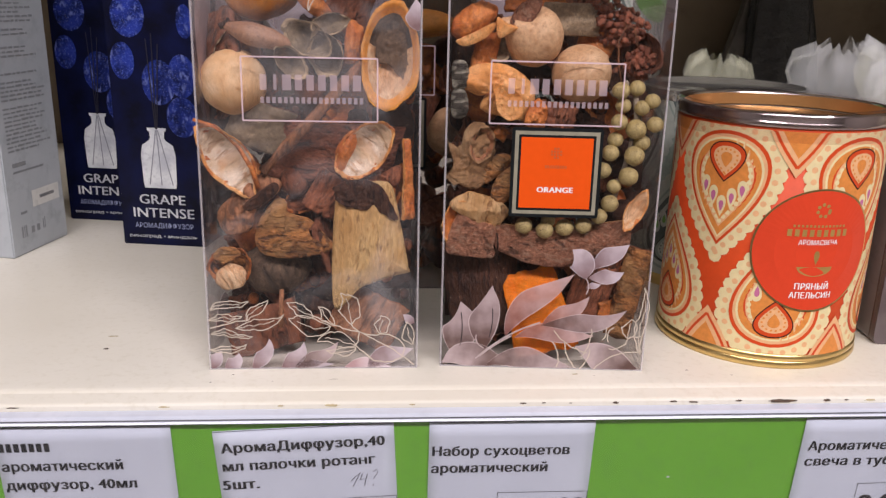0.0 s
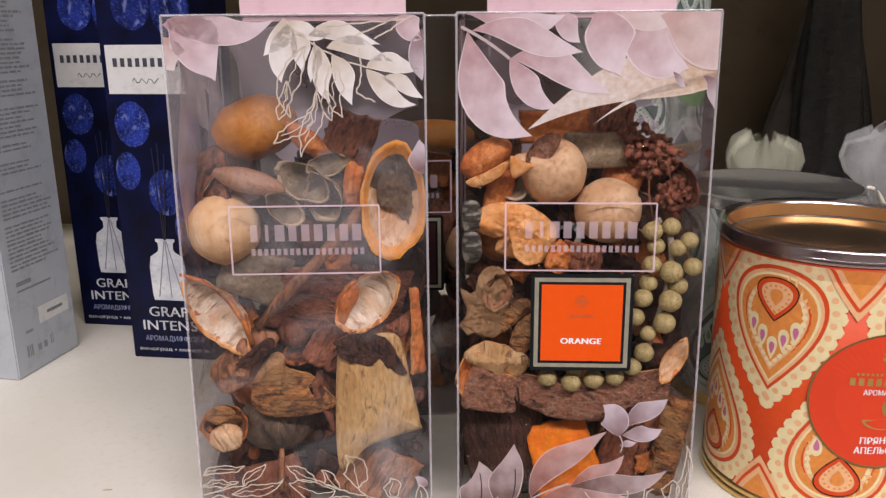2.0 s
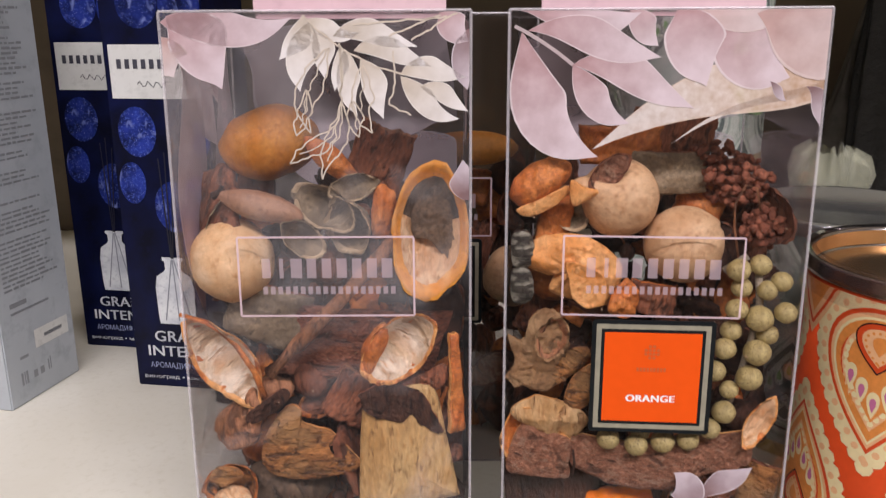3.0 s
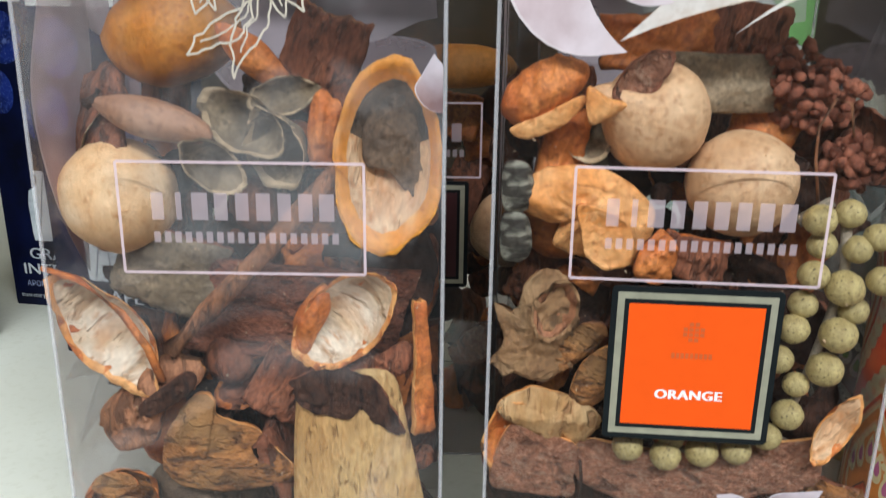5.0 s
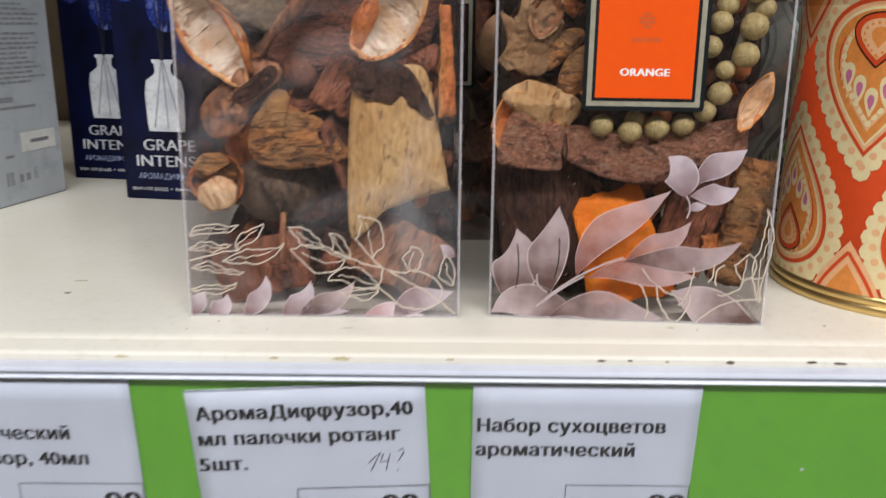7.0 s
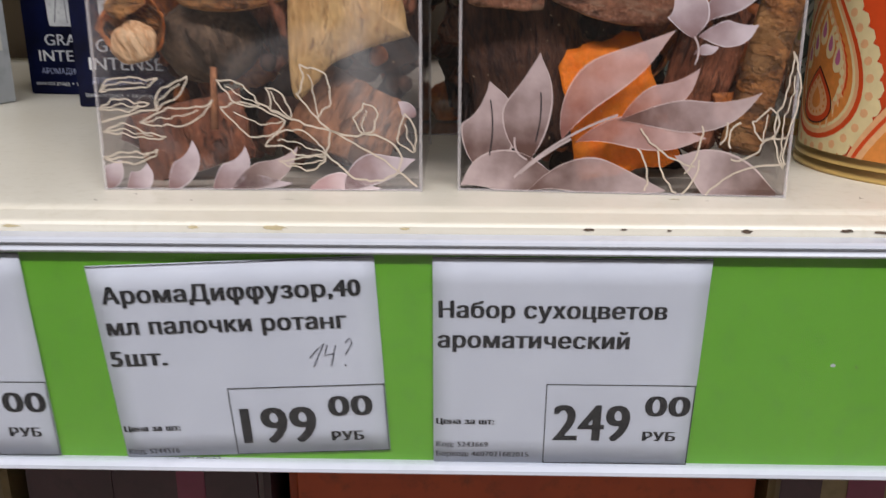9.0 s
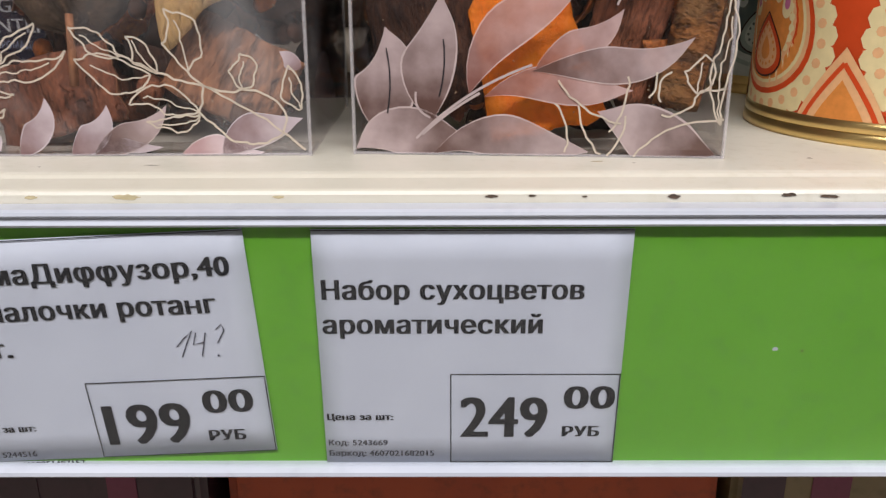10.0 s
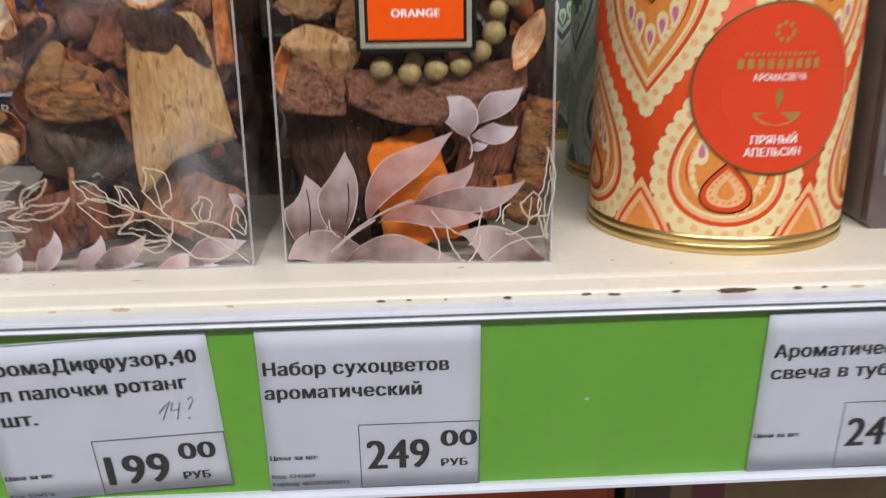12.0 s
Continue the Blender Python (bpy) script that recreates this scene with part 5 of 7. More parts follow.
dried("wood_chunk", chip_bm([(-15, -2.2), (-10.2, 8.4), (-5.2, 13), (-2, 11), (-1.2, 7), (6.9, 4.6), (12, -0.4), (17, -7.1), (10.6, -10.5), (-2.4, -12.1), (-12.3, -9.9)], 0.0035, 0.0032, 0.0011, 7.0, heart=(-3, -4)), [O_BARKT, O_PEEL], pose(-0.0276, 0.3140, 1.2597, -6, 0, 0), "wedge-shaped mottled tan wood chunk", "wood chip")
dried("seed_pod", spindle_bm(0.0290, 0.0092, 0.0090, 9.0, 0.75), O_SPINDLE, pose(-0.0400, 0.3195, 1.3372, 0, 20, 0), "dull brown pointed pod above a fruit", "seed pod")
dried("twig", tube_bm([(-0.0535, 0.3190, 1.3400), (-0.0512, 0.3190, 1.3412), (-0.0500, 0.3192, 1.3432)], 0.0012, 0.0007, 8, 0.4, 8.0), O_BARKD, pose(0, 0, 0), "broken dark stalk of a pod", "twig")
for x, y, z, rx, ry, rz, ln, w, d in ((-0.0200, 0.3205, 1.3360, 25, 118, 10, 0.0230, 0.0130, 0.0075), (-0.0262, 0.3175, 1.3268, 0, -48, 32, 0.0180, 0.0105, 0.0070), (-0.0132, 0.3195, 1.3300, 10, -15, -30, 0.0190, 0.0170, 0.0095), (-0.0112, 0.3230, 1.3418, -15, 78, 0, 0.0165, 0.0085, 0.0040),
                                     (-0.0525, 0.3240, 1.3310, 0, 25, 40, 0.0170, 0.0090, 0.0060)):
    dried("seed_pod", pod_bm(ln, w, d, 0.0008, x * 100, 0.5, rough=0.0008, rim=0.10), POD_GREY, pose(x, y, z, rx, ry, rz), "grey-green open pod with a pale rim", "seed pod")
dried("husk", chip_bm([(-3, 7), (3, 6), (3, -4), (1.5, -8), (-3.4, -7)], 0.0050, 0.0025, 0.0016, 3.0, ragged=0.08), [O_OUT, O_BROWN], pose(-0.0014, 0.3190, 1.3350, 0, 4, 0), "fibrous brown husk standing upright", "husk")
dried("bark_piece", slab_bm(0.0042, 0.0330, 0.0026, 0, 0, 0.3, 0.10, 4.0), [O_OUT, O_PEEL], pose(0.0200, 0.3125, 1.2815, 0, -2, 30), "narrow orange-red bark strip", "bark")
dried("bark_piece", chip_bm([(-12, -2), (-4, 6), (5, 13), (13.5, 10.4), (12.7, 6), (4, -2), (1, -10), (-8, -12), (-11.5, -8.7)], 0.0030, 0.0042, 0.0018, 9.0), [O_TWIG, O_BARKT], pose(-0.0455, 0.3160, 1.2690), "rolled brown bark piece", "bark")
dried("bark_piece", chip_bm([(-6, -3), (0, 2), (6, 6), (8, 3), (2, -3), (-5, -6)], 0.0016, 0.0012, 0.0012, 65.0), [O_BARKD, O_BROWN], pose(-0.0400, 0.3118, 1.2740), "dark furrow of loose bark", "bark")
dried("bark_piece", slab_bm(0.0300, 0.0220, 0.0035, 0.2, 0, 0, 0.08, 11.0), [O_TWIG, O_OUT], pose(0.0040, 0.3190, 1.2185, -10, 28, 0), "red-brown bark piece at the foot of the box", "bark")
dried("bark_piece", slab_bm(0.0320, 0.0200, 0.0030, 0.2, 0, 0, 0.08, 12.0), [O_BROWN, O_TWIG], pose(-0.0420, 0.3200, 1.2130, -12, -15, 0), "dark bark piece at the foot of the box", "bark")
dried("dried_fruit", ball_bm(0.0125, 1.2, 0.9, 0.95, 0.10, 12.0), O_DARKIN, pose(-0.0360, 0.3270, 1.2395), "dark grey-brown wrinkled dried fruit", "dried fruit")
dried("bark_piece", slab_bm(0.0250, 0.0190, 0.0035, 0.25, 0, 0, 0.1, 13.0), [O_GREYPOD, O_BROWN], pose(-0.0400, 0.3220, 1.3010, 0, 20, 0), "grey-green bark fragment behind the twig", "bark")
dried("bark_piece", slab_bm(0.0180, 0.0240, 0.0030, 0.25, 0, 0, 0.1, 14.0), [O_BROWN, O_TWIG], pose(-0.0040, 0.3300, 1.3480, 10, 20, 0), "brown bark fragment on top", "bark")
dried("curled_leaf", pod_bm(0.0240, 0.0120, 0.0040, 0.0008, 16.0, 0.6, rough=0.0015), POD_BROWN, pose(-0.0210, 0.3230, 1.2720, 0, 60, 0), "curled brown dry leaf between bark", "dry leaf")
dried("bark_piece", slab_bm(0.0150, 0.0180, 0.0030, 0.3, 0, 0, 0.1, 15.0), [O_BROWN, O_TWIG], pose(-0.0130, 0.3180, 1.2735, 0, 30, 0), "ragged brown bark flake", "bark")
dried("twig", tube_bm([(-0.0335, 0.3150, 1.2160), (-0.0325, 0.3150, 1.2330)], 0.0011, 0.0009, 8, 0.3, 5.0), O_TWIG, pose(0, 0, 0), "short brown twig standing upright", "twig")
dried("twig", tube_bm([(-0.0640, 0.3112, 1.3050), (-0.0560, 0.3110, 1.3025), (-0.0475, 0.3114, 1.2945), (-0.0425, 0.3116, 1.2860), (-0.0400, 0.3120, 1.2775)], 0.0006, 0.0011, 8, 0.3, 6.0), O_OUT, pose(0, 0, 0), "thin orange stalk of a pod", "twig")

# box with the orange label
lump = ball_bm(0.0098, 1.02, 0.6, 0.58, 0.12, 21.0)
for v in lump.verts:
    v.co.z += 0.0005 * math.sin(1500 * v.co.x + 2.2 * math.sin(900 * v.co.z)) * (1 if v.co.y < 0 else 0)
dried("seed_pod", lump, O_OUT, pose(0.0455, 0.3172, 1.3445, 0, -34, 0), "wrinkled orange-brown kernel with pale ridges", "dried fruit")
dried("peel_flap", chip_bm([(-8, -4), (-2, -1.5), (6, 3), (8, 2), (3, -3), (-4, -6)], 0.0012, 0.0010, 0.0006, 66.0), [O_PEEL, O_PEEL], pose(0.0462, 0.3128, 1.3408, 0, 0, 0), "pale torn rim of a kernel", "dried fruit")
beaked = ball_bm(0.0118, 1.0, 0.95, 1.02, 0.05, 22.0)
for v in beaked.verts:
    # skin drawn out to a beak on one side, sunken beside it
    n = v.co.normalized()
    d1, d2 = (n - Vector((-0.80, -0.48, 0.36))).length, (n - Vector((-0.38, -0.55, 0.74))).length
    v.co += Vector((-0.0062, -0.0010, 0.0022)) * math.exp(-(d1 / 0.36) ** 2) - n * 0.0030 * math.exp(-(d2 / 0.30) ** 2)
for f in beaked.faces:
    n = f.calc_center_median().normalized()
    f.material_index = 1 if (n - Vector((-0.36, -0.50, 0.78))).length < 0.34 + 0.10 * nz3(n, 4.0) else 0
dried("dried_fruit", beaked, [O_NUT, O_SPINDLE], pose(0.0705, 0.3215, 1.3385), "round tan dried fruit with peeling skin", "dried fruit")
dried("peel_flap", chip_bm([(-4.5, 4), (-3.5, -3.6), (3, -1), (5, 0.5), (0, 1.8)], 0.0012, 0.0012, 0.0004, 23.0, ragged=0.02), [O_PEEL, O_PEEL], pose(0.0582, 0.3118, 1.3420, 0, 0, 14), "torn orange peel flap", "dried fruit")
dried("dry_leaf", pod_bm(0.0150, 0.0080, 0.0030, 0.0008, 24.0, 0.5), [O_BROWN, O_BARKP, O_BROWN], pose(0.0655, 0.3130, 1.3480, 0, 45, 0), "brown papery scrap of skin", "dry leaf")
nut = ball_bm(0.0122, 1.0, 0.95, 0.96, 0.03, 25.0)
for v in nut.verts:
    d = v.co.z - 0.0035 - 0.10 * v.co.x
    if v.co.y < 0.002:
        v.co *= 1 - 0.055 * math.exp(-(d / 0.0006) ** 2) + 0.03 * math.exp(-((d - 0.0014) / 0.0008) ** 2)
dried("nut", nut, O_NUT, pose(0.0902, 0.3190, 1.3245, 0, -8, 0), "round tan nut split by a seam", "nut")
dried("orange_peel", chip_bm([(-16.9, 3.7), (-12.6, 8.4), (-7.1, 11.1), (3.3, 11), (10.9, 6.7), (15.8, 1.4), (15.2, -4.9), (12.5, -11.4), (2.4, -9.8), (-3.5, -8.6), (-6.6, -6.1), (-4.6, -0.8), (-7.7, -1.6)], 0.0018, 0.0060, 0.0014, 26.0, curl=0.0012, heart=(1.0, 2.5), ragged=0.02), [O_PEEL, O_PEEL], pose(0.0557, 0.3190, 1.3168), "curled piece of dried orange peel", "orange peel")
dried("orange_peel", chip_bm([(-7, 6), (0, 4), (5, 0), (5, -7), (0, -9), (-5, -5), (-6, 0)], 0.0012, -0.0012, 0.0008, 67.0), [O_PEEL, O_OUT], pose(0.0605, 0.3122, 1.3150), "hollow inner fold of orange peel", "orange peel")
dried("dry_leaf", chip_bm([(-4, -5), (-2, 3), (2, 6), (5, 2), (4, -6)], 0.0010, 0.0015, 0.0018, 27.0, ragged=0.1), [O_OUT, O_BROWN], pose(0.0710, 0.3140, 1.3090), "torn russet scrap of skin", "dry leaf")
for z in (1.3235, 1.3120):
    dried("lichen_bark", chip_bm([(-3.4, 4.6), (1.6, 5.4), (3.4, 0), (2.4, -5), (-3, -5.2)], 0.0035, 0.0022, 0.0009, 28.0 + z), [O_LICHEN, O_BARKD], pose(0.0410, 0.3170, z), "grey-white banded bark stick", "bark")
dried("dry_flower", chip_bm([(-10.6, 6.4), (-6.2, 3.9), (-3, 11), (-0.8, 14), (6, 12.8), (8.7, 3.9), (8.3, -2.5), (4.8, -5.3), (8.2, -9), (0.6, -13.4), (-10.1, -9.3), (-7.5, -2.7)], 0.0008, 0.0012, 0.0015, 30.0, ragged=0.10), [O_CALYX, O_BARKT], pose(0.0465, 0.3155, 1.2905), "tattered dull tan flower calyx", "dry flower")
dried("dry_flower", pod_bm(0.0150, 0.0105, 0.0040, 0.0008, 32.0, 0.3, rough=0.0018), [O_CALYX, O_TWIG, O_CALYX], pose(0.0500, 0.3125, 1.2960, 0, 15, 0), "cupped flower petal with fibrous heart", "dry flower")
dried("dry_flower", chip_bm([(-4, -6), (-3, 3), (2, 8), (5, 5), (3, -3), (0, -8)], 0.0010, 0.0020, 0.0012, 33.0), [O_BARKT, O_TWIG], pose(0.0555, 0.3165, 1.2860, 0, 30, 0), "brown folded petal beside the calyx", "dry flower")
dried("seed_pod", chip_bm([(-13.5, 2.4), (-6.7, 7.4), (-0.2, 6.6), (6.9, 4.3), (11.2, -0.2), (7.7, -6.5), (1.6, -9.2), (-5.8, -4)], 0.0012, 0.0010, 0.0007, 35.0, fold=0.34, heart=(0, 0.5)), [O_FLESH, O_PEEL], pose(0.0512, 0.3125, 1.2685), "open pod with pale yellow ribbed flesh", "seed pod")
dried("seed_pod", pod_bm(0.0200, 0.0110, 0.0040, 0.0010, 36.0, 0.4), [O_BARKT, O_OUT, O_PEEL], pose(0.0405, 0.3135, 1.2640, 0, 20, 0), "brown pod half beside bark", "seed pod")
dried("seed_pod", chip_bm([(-4, -6), (-4, 2), (0, 8), (4, 7), (4, -4), (0, -8)], 0.0012, 0.0026, 0.0008, 37.0), [O_BARKT, O_PEEL], pose(0.0600, 0.3140, 1.2790, 0, 15, 0), "tan pod half beside the label", "seed pod")
dried("bark_piece", chip_bm([(-19, -8), (-16, 8), (-9, 6.6), (0, 4.6), (0.6, -3), (1.2, -8.4), (-9, -9.5)], 0.0026, 0.0012, 0.0012, 38.0, heart=(-9, -1)), [O_BARKP, O_PEEL], pose(0.0562, 0.3126, 1.2570, -6, 7, -4), "bowed pinkish bark piece with a ragged rim", "bark")
dried("bark_piece", chip_bm([(-28, -4.8), (-28.6, 5.2), (-12, 4.2), (6, 5.8), (26, 8.6), (28, 7), (27, -3), (14, -6.5), (2, -12), (-12, -11.5)], 0.0026, 0.0012, 0.0012, 68.0), [O_BARKP, O_PEEL], pose(0.0862, 0.3120, 1.2568, -6, 0, -4), "long pinkish bark piece cracked from its neighbour", "bark")
dried("bark_splinter", tube_bm([(0.0572, 0.3090, 1.2600), (0.0578, 0.3089, 1.2550), (0.0572, 0.3089, 1.2500)], 0.0004, 0.0003, 6, 0.4), O_BARKD, pose(0, 0, 0), "dark thin splinter in the bark", "bark")
dried("wood_chip", slab_bm(0.0255, 0.0370, 0.0030, 0.05, 0, 0.10, 0.06, 39.0), [O_CHIP, O_CHIP], pose(0.0775, 0.3160, 1.2225, -14, -16, -4), "bright orange dyed wood chip", "wood chip")
dried("bark_piece", slab_bm(0.0320, 0.0440, 0.0040, 0.25, 0, 0, 0.06, 40.0), [O_BARKD, O_BROWN], pose(0.0540, 0.3215, 1.2310, 0, -8, 0), "dark brown upright bark slab", "bark")
dried("bark_piece", slab_bm(0.0110, 0.0430, 0.0030, 0.3, 0, 0, 0.06, 41.0), [O_BARKT, O_BROWN], pose(0.1165, 0.3150, 1.2310, 0, 10, -25), "tan upright bark strip at the edge", "bark")
dried("bark_piece", slab_bm(0.0180, 0.0380, 0.0035, 0.25, 0, 0, 0.08, 42.0), [O_BROWN, O_BROWN], pose(0.1020, 0.3190, 1.2310, 0, 14, 0), "shredded dark brown bark strip", "bark")
dried("seed_pod", pod_bm(0.0190, 0.0080, 0.0030, 0.0009, 43.0, 0.7), [O_OUT, O_PITH, O_PEEL], pose(0.1140, 0.3062, 1.2710, 0, 24, 0), "slender orange pod with pale flesh", "seed pod")
dried("bark_piece", slab_bm(0.0260, 0.0120, 0.0030, 0.25, 0, 0, 0.08, 44.0), [O_OUT, O_TWIG], pose(0.0720, 0.3270, 1.3545, 6, -5, 0), "orange-brown bark flake on top", "bark")
dried("bark_piece", slab_bm(0.0260, 0.0120, 0.0030, 0.25, 0, 0, 0.08, 45.0), [O_BROWN, O_TWIG], pose(0.0880, 0.3290, 1.3570, 6, 8, 0), "red-brown bark flake on top", "bark")
dried("bark_piece", slab_bm(0.0240, 0.0130, 0.0040, 0.25, 0, 0, 0.08, 46.0), [O_GREYPOD, O_BROWN], pose(0.0860, 0.3250, 1.3455, 0, 0, 0), "grey-brown bark fragment near the top", "bark")
dried("bark_piece", slab_bm(0.0100, 0.0180, 0.0040, 0.3, 0, 0, 0.12, 47.0), [O_OUT, O_BROWN], pose(0.0510, 0.3210, 1.3320, 0, 10, 0), "rough orange-brown bark stump", "bark")
dried("seed_pod", pod_bm(0.0150, 0.0120, 0.0050, 0.0010, 48.0, 0.3), POD_GREY, pose(0.0560, 0.3200, 1.3360, 0, -10, 0), "grey pod half behind fruit", "seed pod")
dried("bark_piece", slab_bm(0.0150, 0.0100, 0.0030, 0.3, 0, 0, 0.1, 49.0), [O_BROWN, O_OUT], pose(0.0810, 0.3150, 1.3080, 0, 10, 0), "red-brown scrap of dry bark", "bark")
dried("hair_twig", tube_bm([(0.1060, 0.3150, 1.3210), (0.1035, 0.3140, 1.3310), (0.1030, 0.3135, 1.3380), (0.1055, 0.3132, 1.3440), (0.1090, 0.3135, 1.3430), (0.1110, 0.3145, 1.3360)], 0.00035, 0.0003, 6, 0.2), O_TWIG, pose(0, 0, 0), "thin brown looped plant tendril", "twig")
dried("stalk", tube_bm([(0.1020, 0.3150, 1.3170), (0.1085, 0.3140, 1.3220)], 0.0014, 0.0011, 8, 0.3), O_STEM, pose(0, 0, 0), "short pale cut stalk", "twig")


def seed_head(cx, cy, cz, sx, sy, sz, count, seed, label):
    """A russet head of many small nuggets."""
    rnd = random.Random(seed)
    bm = bmesh.new()
    for _ in range(count):
        while True:
            p = Vector((rnd.uniform(-1, 1), rnd.uniform(-1, 1), rnd.uniform(-1, 1)))
            if 0.35 < p.length < 1:
                break
        r = rnd.uniform(0.0009, 0.0017)
        mm = Matrix.Translation((p.x * sx, p.y * sy, p.z * sz)) @ Euler((rnd.uniform(0, 6), rnd.uniform(0, 6), 0)).to_matrix().to_4x4() @ Matrix.Diagonal((1, 0.7, 1.5, 1))
        bmesh.ops.create_icosphere(bm, subdivisions=1, radius=r, matrix=mm)
    return dried("flower_cluster", bm, O_CLUST, pose(cx, cy, cz), label, "dried flower")


seed_head(0.1070, 0.3270, 1.3430, 0.0120, 0.0080, 0.0075, 150, 1, "russet clustered dried flower head")
seed_head(0.1150, 0.3215, 1.3290, 0.0068, 0.0060, 0.0062, 110, 2, "tight russet seed head")
seed_head(0.1000, 0.3290, 1.3500, 0.0100, 0.0060, 0.0045, 60, 3, "loose russet seed cluster")

# sprig of olive berries
sprig = thing("berry_sprig", pose(0, 0, 0), "sprig of olive-green dried berries round the label", "berries")
BERRIES = [(0.1045, 1.3190, 0.0036), (0.1115, 1.3200, 0.0033), (0.1063, 1.3130, 0.0032), (0.1140, 1.3122, 0.0032), (0.1048, 1.3066, 0.0034), (0.1118, 1.3038, 0.0042), (0.1191, 1.3060, 0.0034),
           (0.1022, 1.2940, 0.0035), (0.1120, 1.2929, 0.0042), (0.1152, 1.2982, 0.0034), (0.1044, 1.2990, 0.0033), (0.0995, 1.2869, 0.0035), (0.1104, 1.2845, 0.0041), (0.1036, 1.2730, 0.0037),
           (0.0994, 1.2676, 0.0034), (0.0932, 1.2634, 0.0035), (0.0856, 1.2622, 0.0038), (0.0773, 1.2610, 0.0037), (0.0789, 1.2646, 0.0031), (0.0686, 1.2627, 0.0037), (0.1050, 1.2800, 0.0030), (0.1180, 1.3150, 0.0032)]
for k, (x, z, r) in enumerate(BERRIES):
    bm = ball_bm(r, 1.0, 0.95, 0.95, 0.05, k * 1.3, None, 3)
    for v in bm.verts:
        n = v.co.normalized()
        v.co *= 1 - 0.035 * max(0.0, math.sin(9 * math.atan2(n.x, n.y)) * math.sin(9 * n.z)) ** 2
    b = smooth(part("berry", bm, O_BERRY, sprig))
    b.location = (x, 0.3083 - 0.0769 * (x - 0.035) + 0.021 * (z - Z0) + r + (0.0030 if k in (1, 2, 3, 9, 10, 18, 20, 21) else 0.0006) + 0.0003 * math.sin(k * 2.1), z)
smooth(part("stem", tube_bm([(0.1110, 0.3125, 1.3210), (0.1125, 0.3120, 1.3080), (0.1110, 0.3115, 1.2960), (0.1085, 0.3115, 1.2850), (0.1050, 0.3115, 1.2720), (0.0980, 0.3120, 1.2640), (0.0850, 0.3130, 1.2610), (0.0700, 0.3140, 1.2600)], 0.0012, 0.0008, 8, 0.6, 3.0), O_STEM, sprig, "knobbly grey stem"))

# litter that fills the boxes behind the nearest pieces
def litter(m, seed, count, top, front, deep=0.030, size=1.0, label="dark brown bark and leaf litter filling the box"):
    rnd = random.Random(seed)
    big = bmesh.new()
    me_tmp = []
    for k in range(count):
        kind = rnd.random()
        if kind < 0.45:
            b = slab_bm(size * rnd.uniform(0.012, 0.026), size * rnd.uniform(0.012, 0.030), 0.003 * size, rnd.uniform(0, 0.5), 0, 0, 0.12, rnd.uniform(0, 99))
        elif kind < 0.8:
            b = pod_bm(size * rnd.uniform(0.016, 0.03), size * rnd.uniform(0.010, 0.018), 0.005 * size, 0.001, rnd.uniform(0, 99), 0.5, 0, 0.0015)
        else:
            r = size * rnd.uniform(0.006, 0.010)
            b = ball_bm(r, 1.0, 0.8, 0.9, 0.1, rnd.uniform(0, 99), None, 2)
        z = rnd.uniform(0.008, top)
        p = pose(rnd.uniform(0.004, BW - 0.004), rnd.uniform(front, front + deep), z, rnd.uniform(-40, 40), rnd.uniform(0, 360), rnd.uniform(-40, 40))
        bmesh.ops.transform(b, matrix=p, verts=b.verts)
        t = bpy.data.meshes.new("tmp")
        for f in b.faces:
            f.material_index = (0, 1, 2, 1, 3, 2, 2)[k % 7]
        b.to_mesh(t)
        b.free()
        big.from_mesh(t)
        bpy.data.meshes.remove(t)
    for v in big.verts:
        v.co.x = min(max(v.co.x, 0.0012), BW - 0.0012)
        v.co.y = min(max(v.co.y, 0.004), BD - 0.0015)
        v.co.z = max(v.co.z, 0.0012)
    ob = part("dried_litter", big, [O_FILL, O_BARKD, O_BROWN, O_OUT])
    smooth(ob)
    ob.matrix_world = m
    return tagged(ob, label, "potpourri", kind="stuff")


litter(ML, 5, 115, 0.136, 0.016, 0.045)
litter(MR, 6, 115, 0.138, 0.016, 0.045)
litter(MB, 7, 70, 0.135, 0.012)
litter(ML, 15, 110, 0.134, 0.0170, 0.010, 0.42, "small broken brown shards between the larger pieces")
litter(MR, 16, 110, 0.136, 0.0160, 0.010, 0.42, "small broken brown shards between the larger pieces")


def crumbs(m, seed, count):
    rnd = random.Random(seed)
    bm = bmesh.new()
    for _ in range(count):
        z = 0.002 + 0.14 * rnd.random() ** 1.6
        mm = Matrix.Translation((rnd.uniform(0.002, BW - 0.002), rnd.uniform(0.0006, 0.0022), z)) @ Euler((rnd.uniform(0, 6), rnd.uniform(0, 6), 0)).to_matrix().to_4x4() @ Matrix.Diagonal((1, 0.5, rnd.uniform(0.8, 3), 1))
        bmesh.ops.create_icosphere(bm, subdivisions=1, radius=rnd.uniform(0.00008, 0.00022), matrix=mm)
    ob = part("crumbs", bm, O_CRUMB)
    ob.matrix_world = m
    return tagged(ob, "fine pale plant crumbs clinging inside the box", "potpourri", kind="stuff")


crumbs(ML, 1, 170)
crumbs(MR, 2, 170)
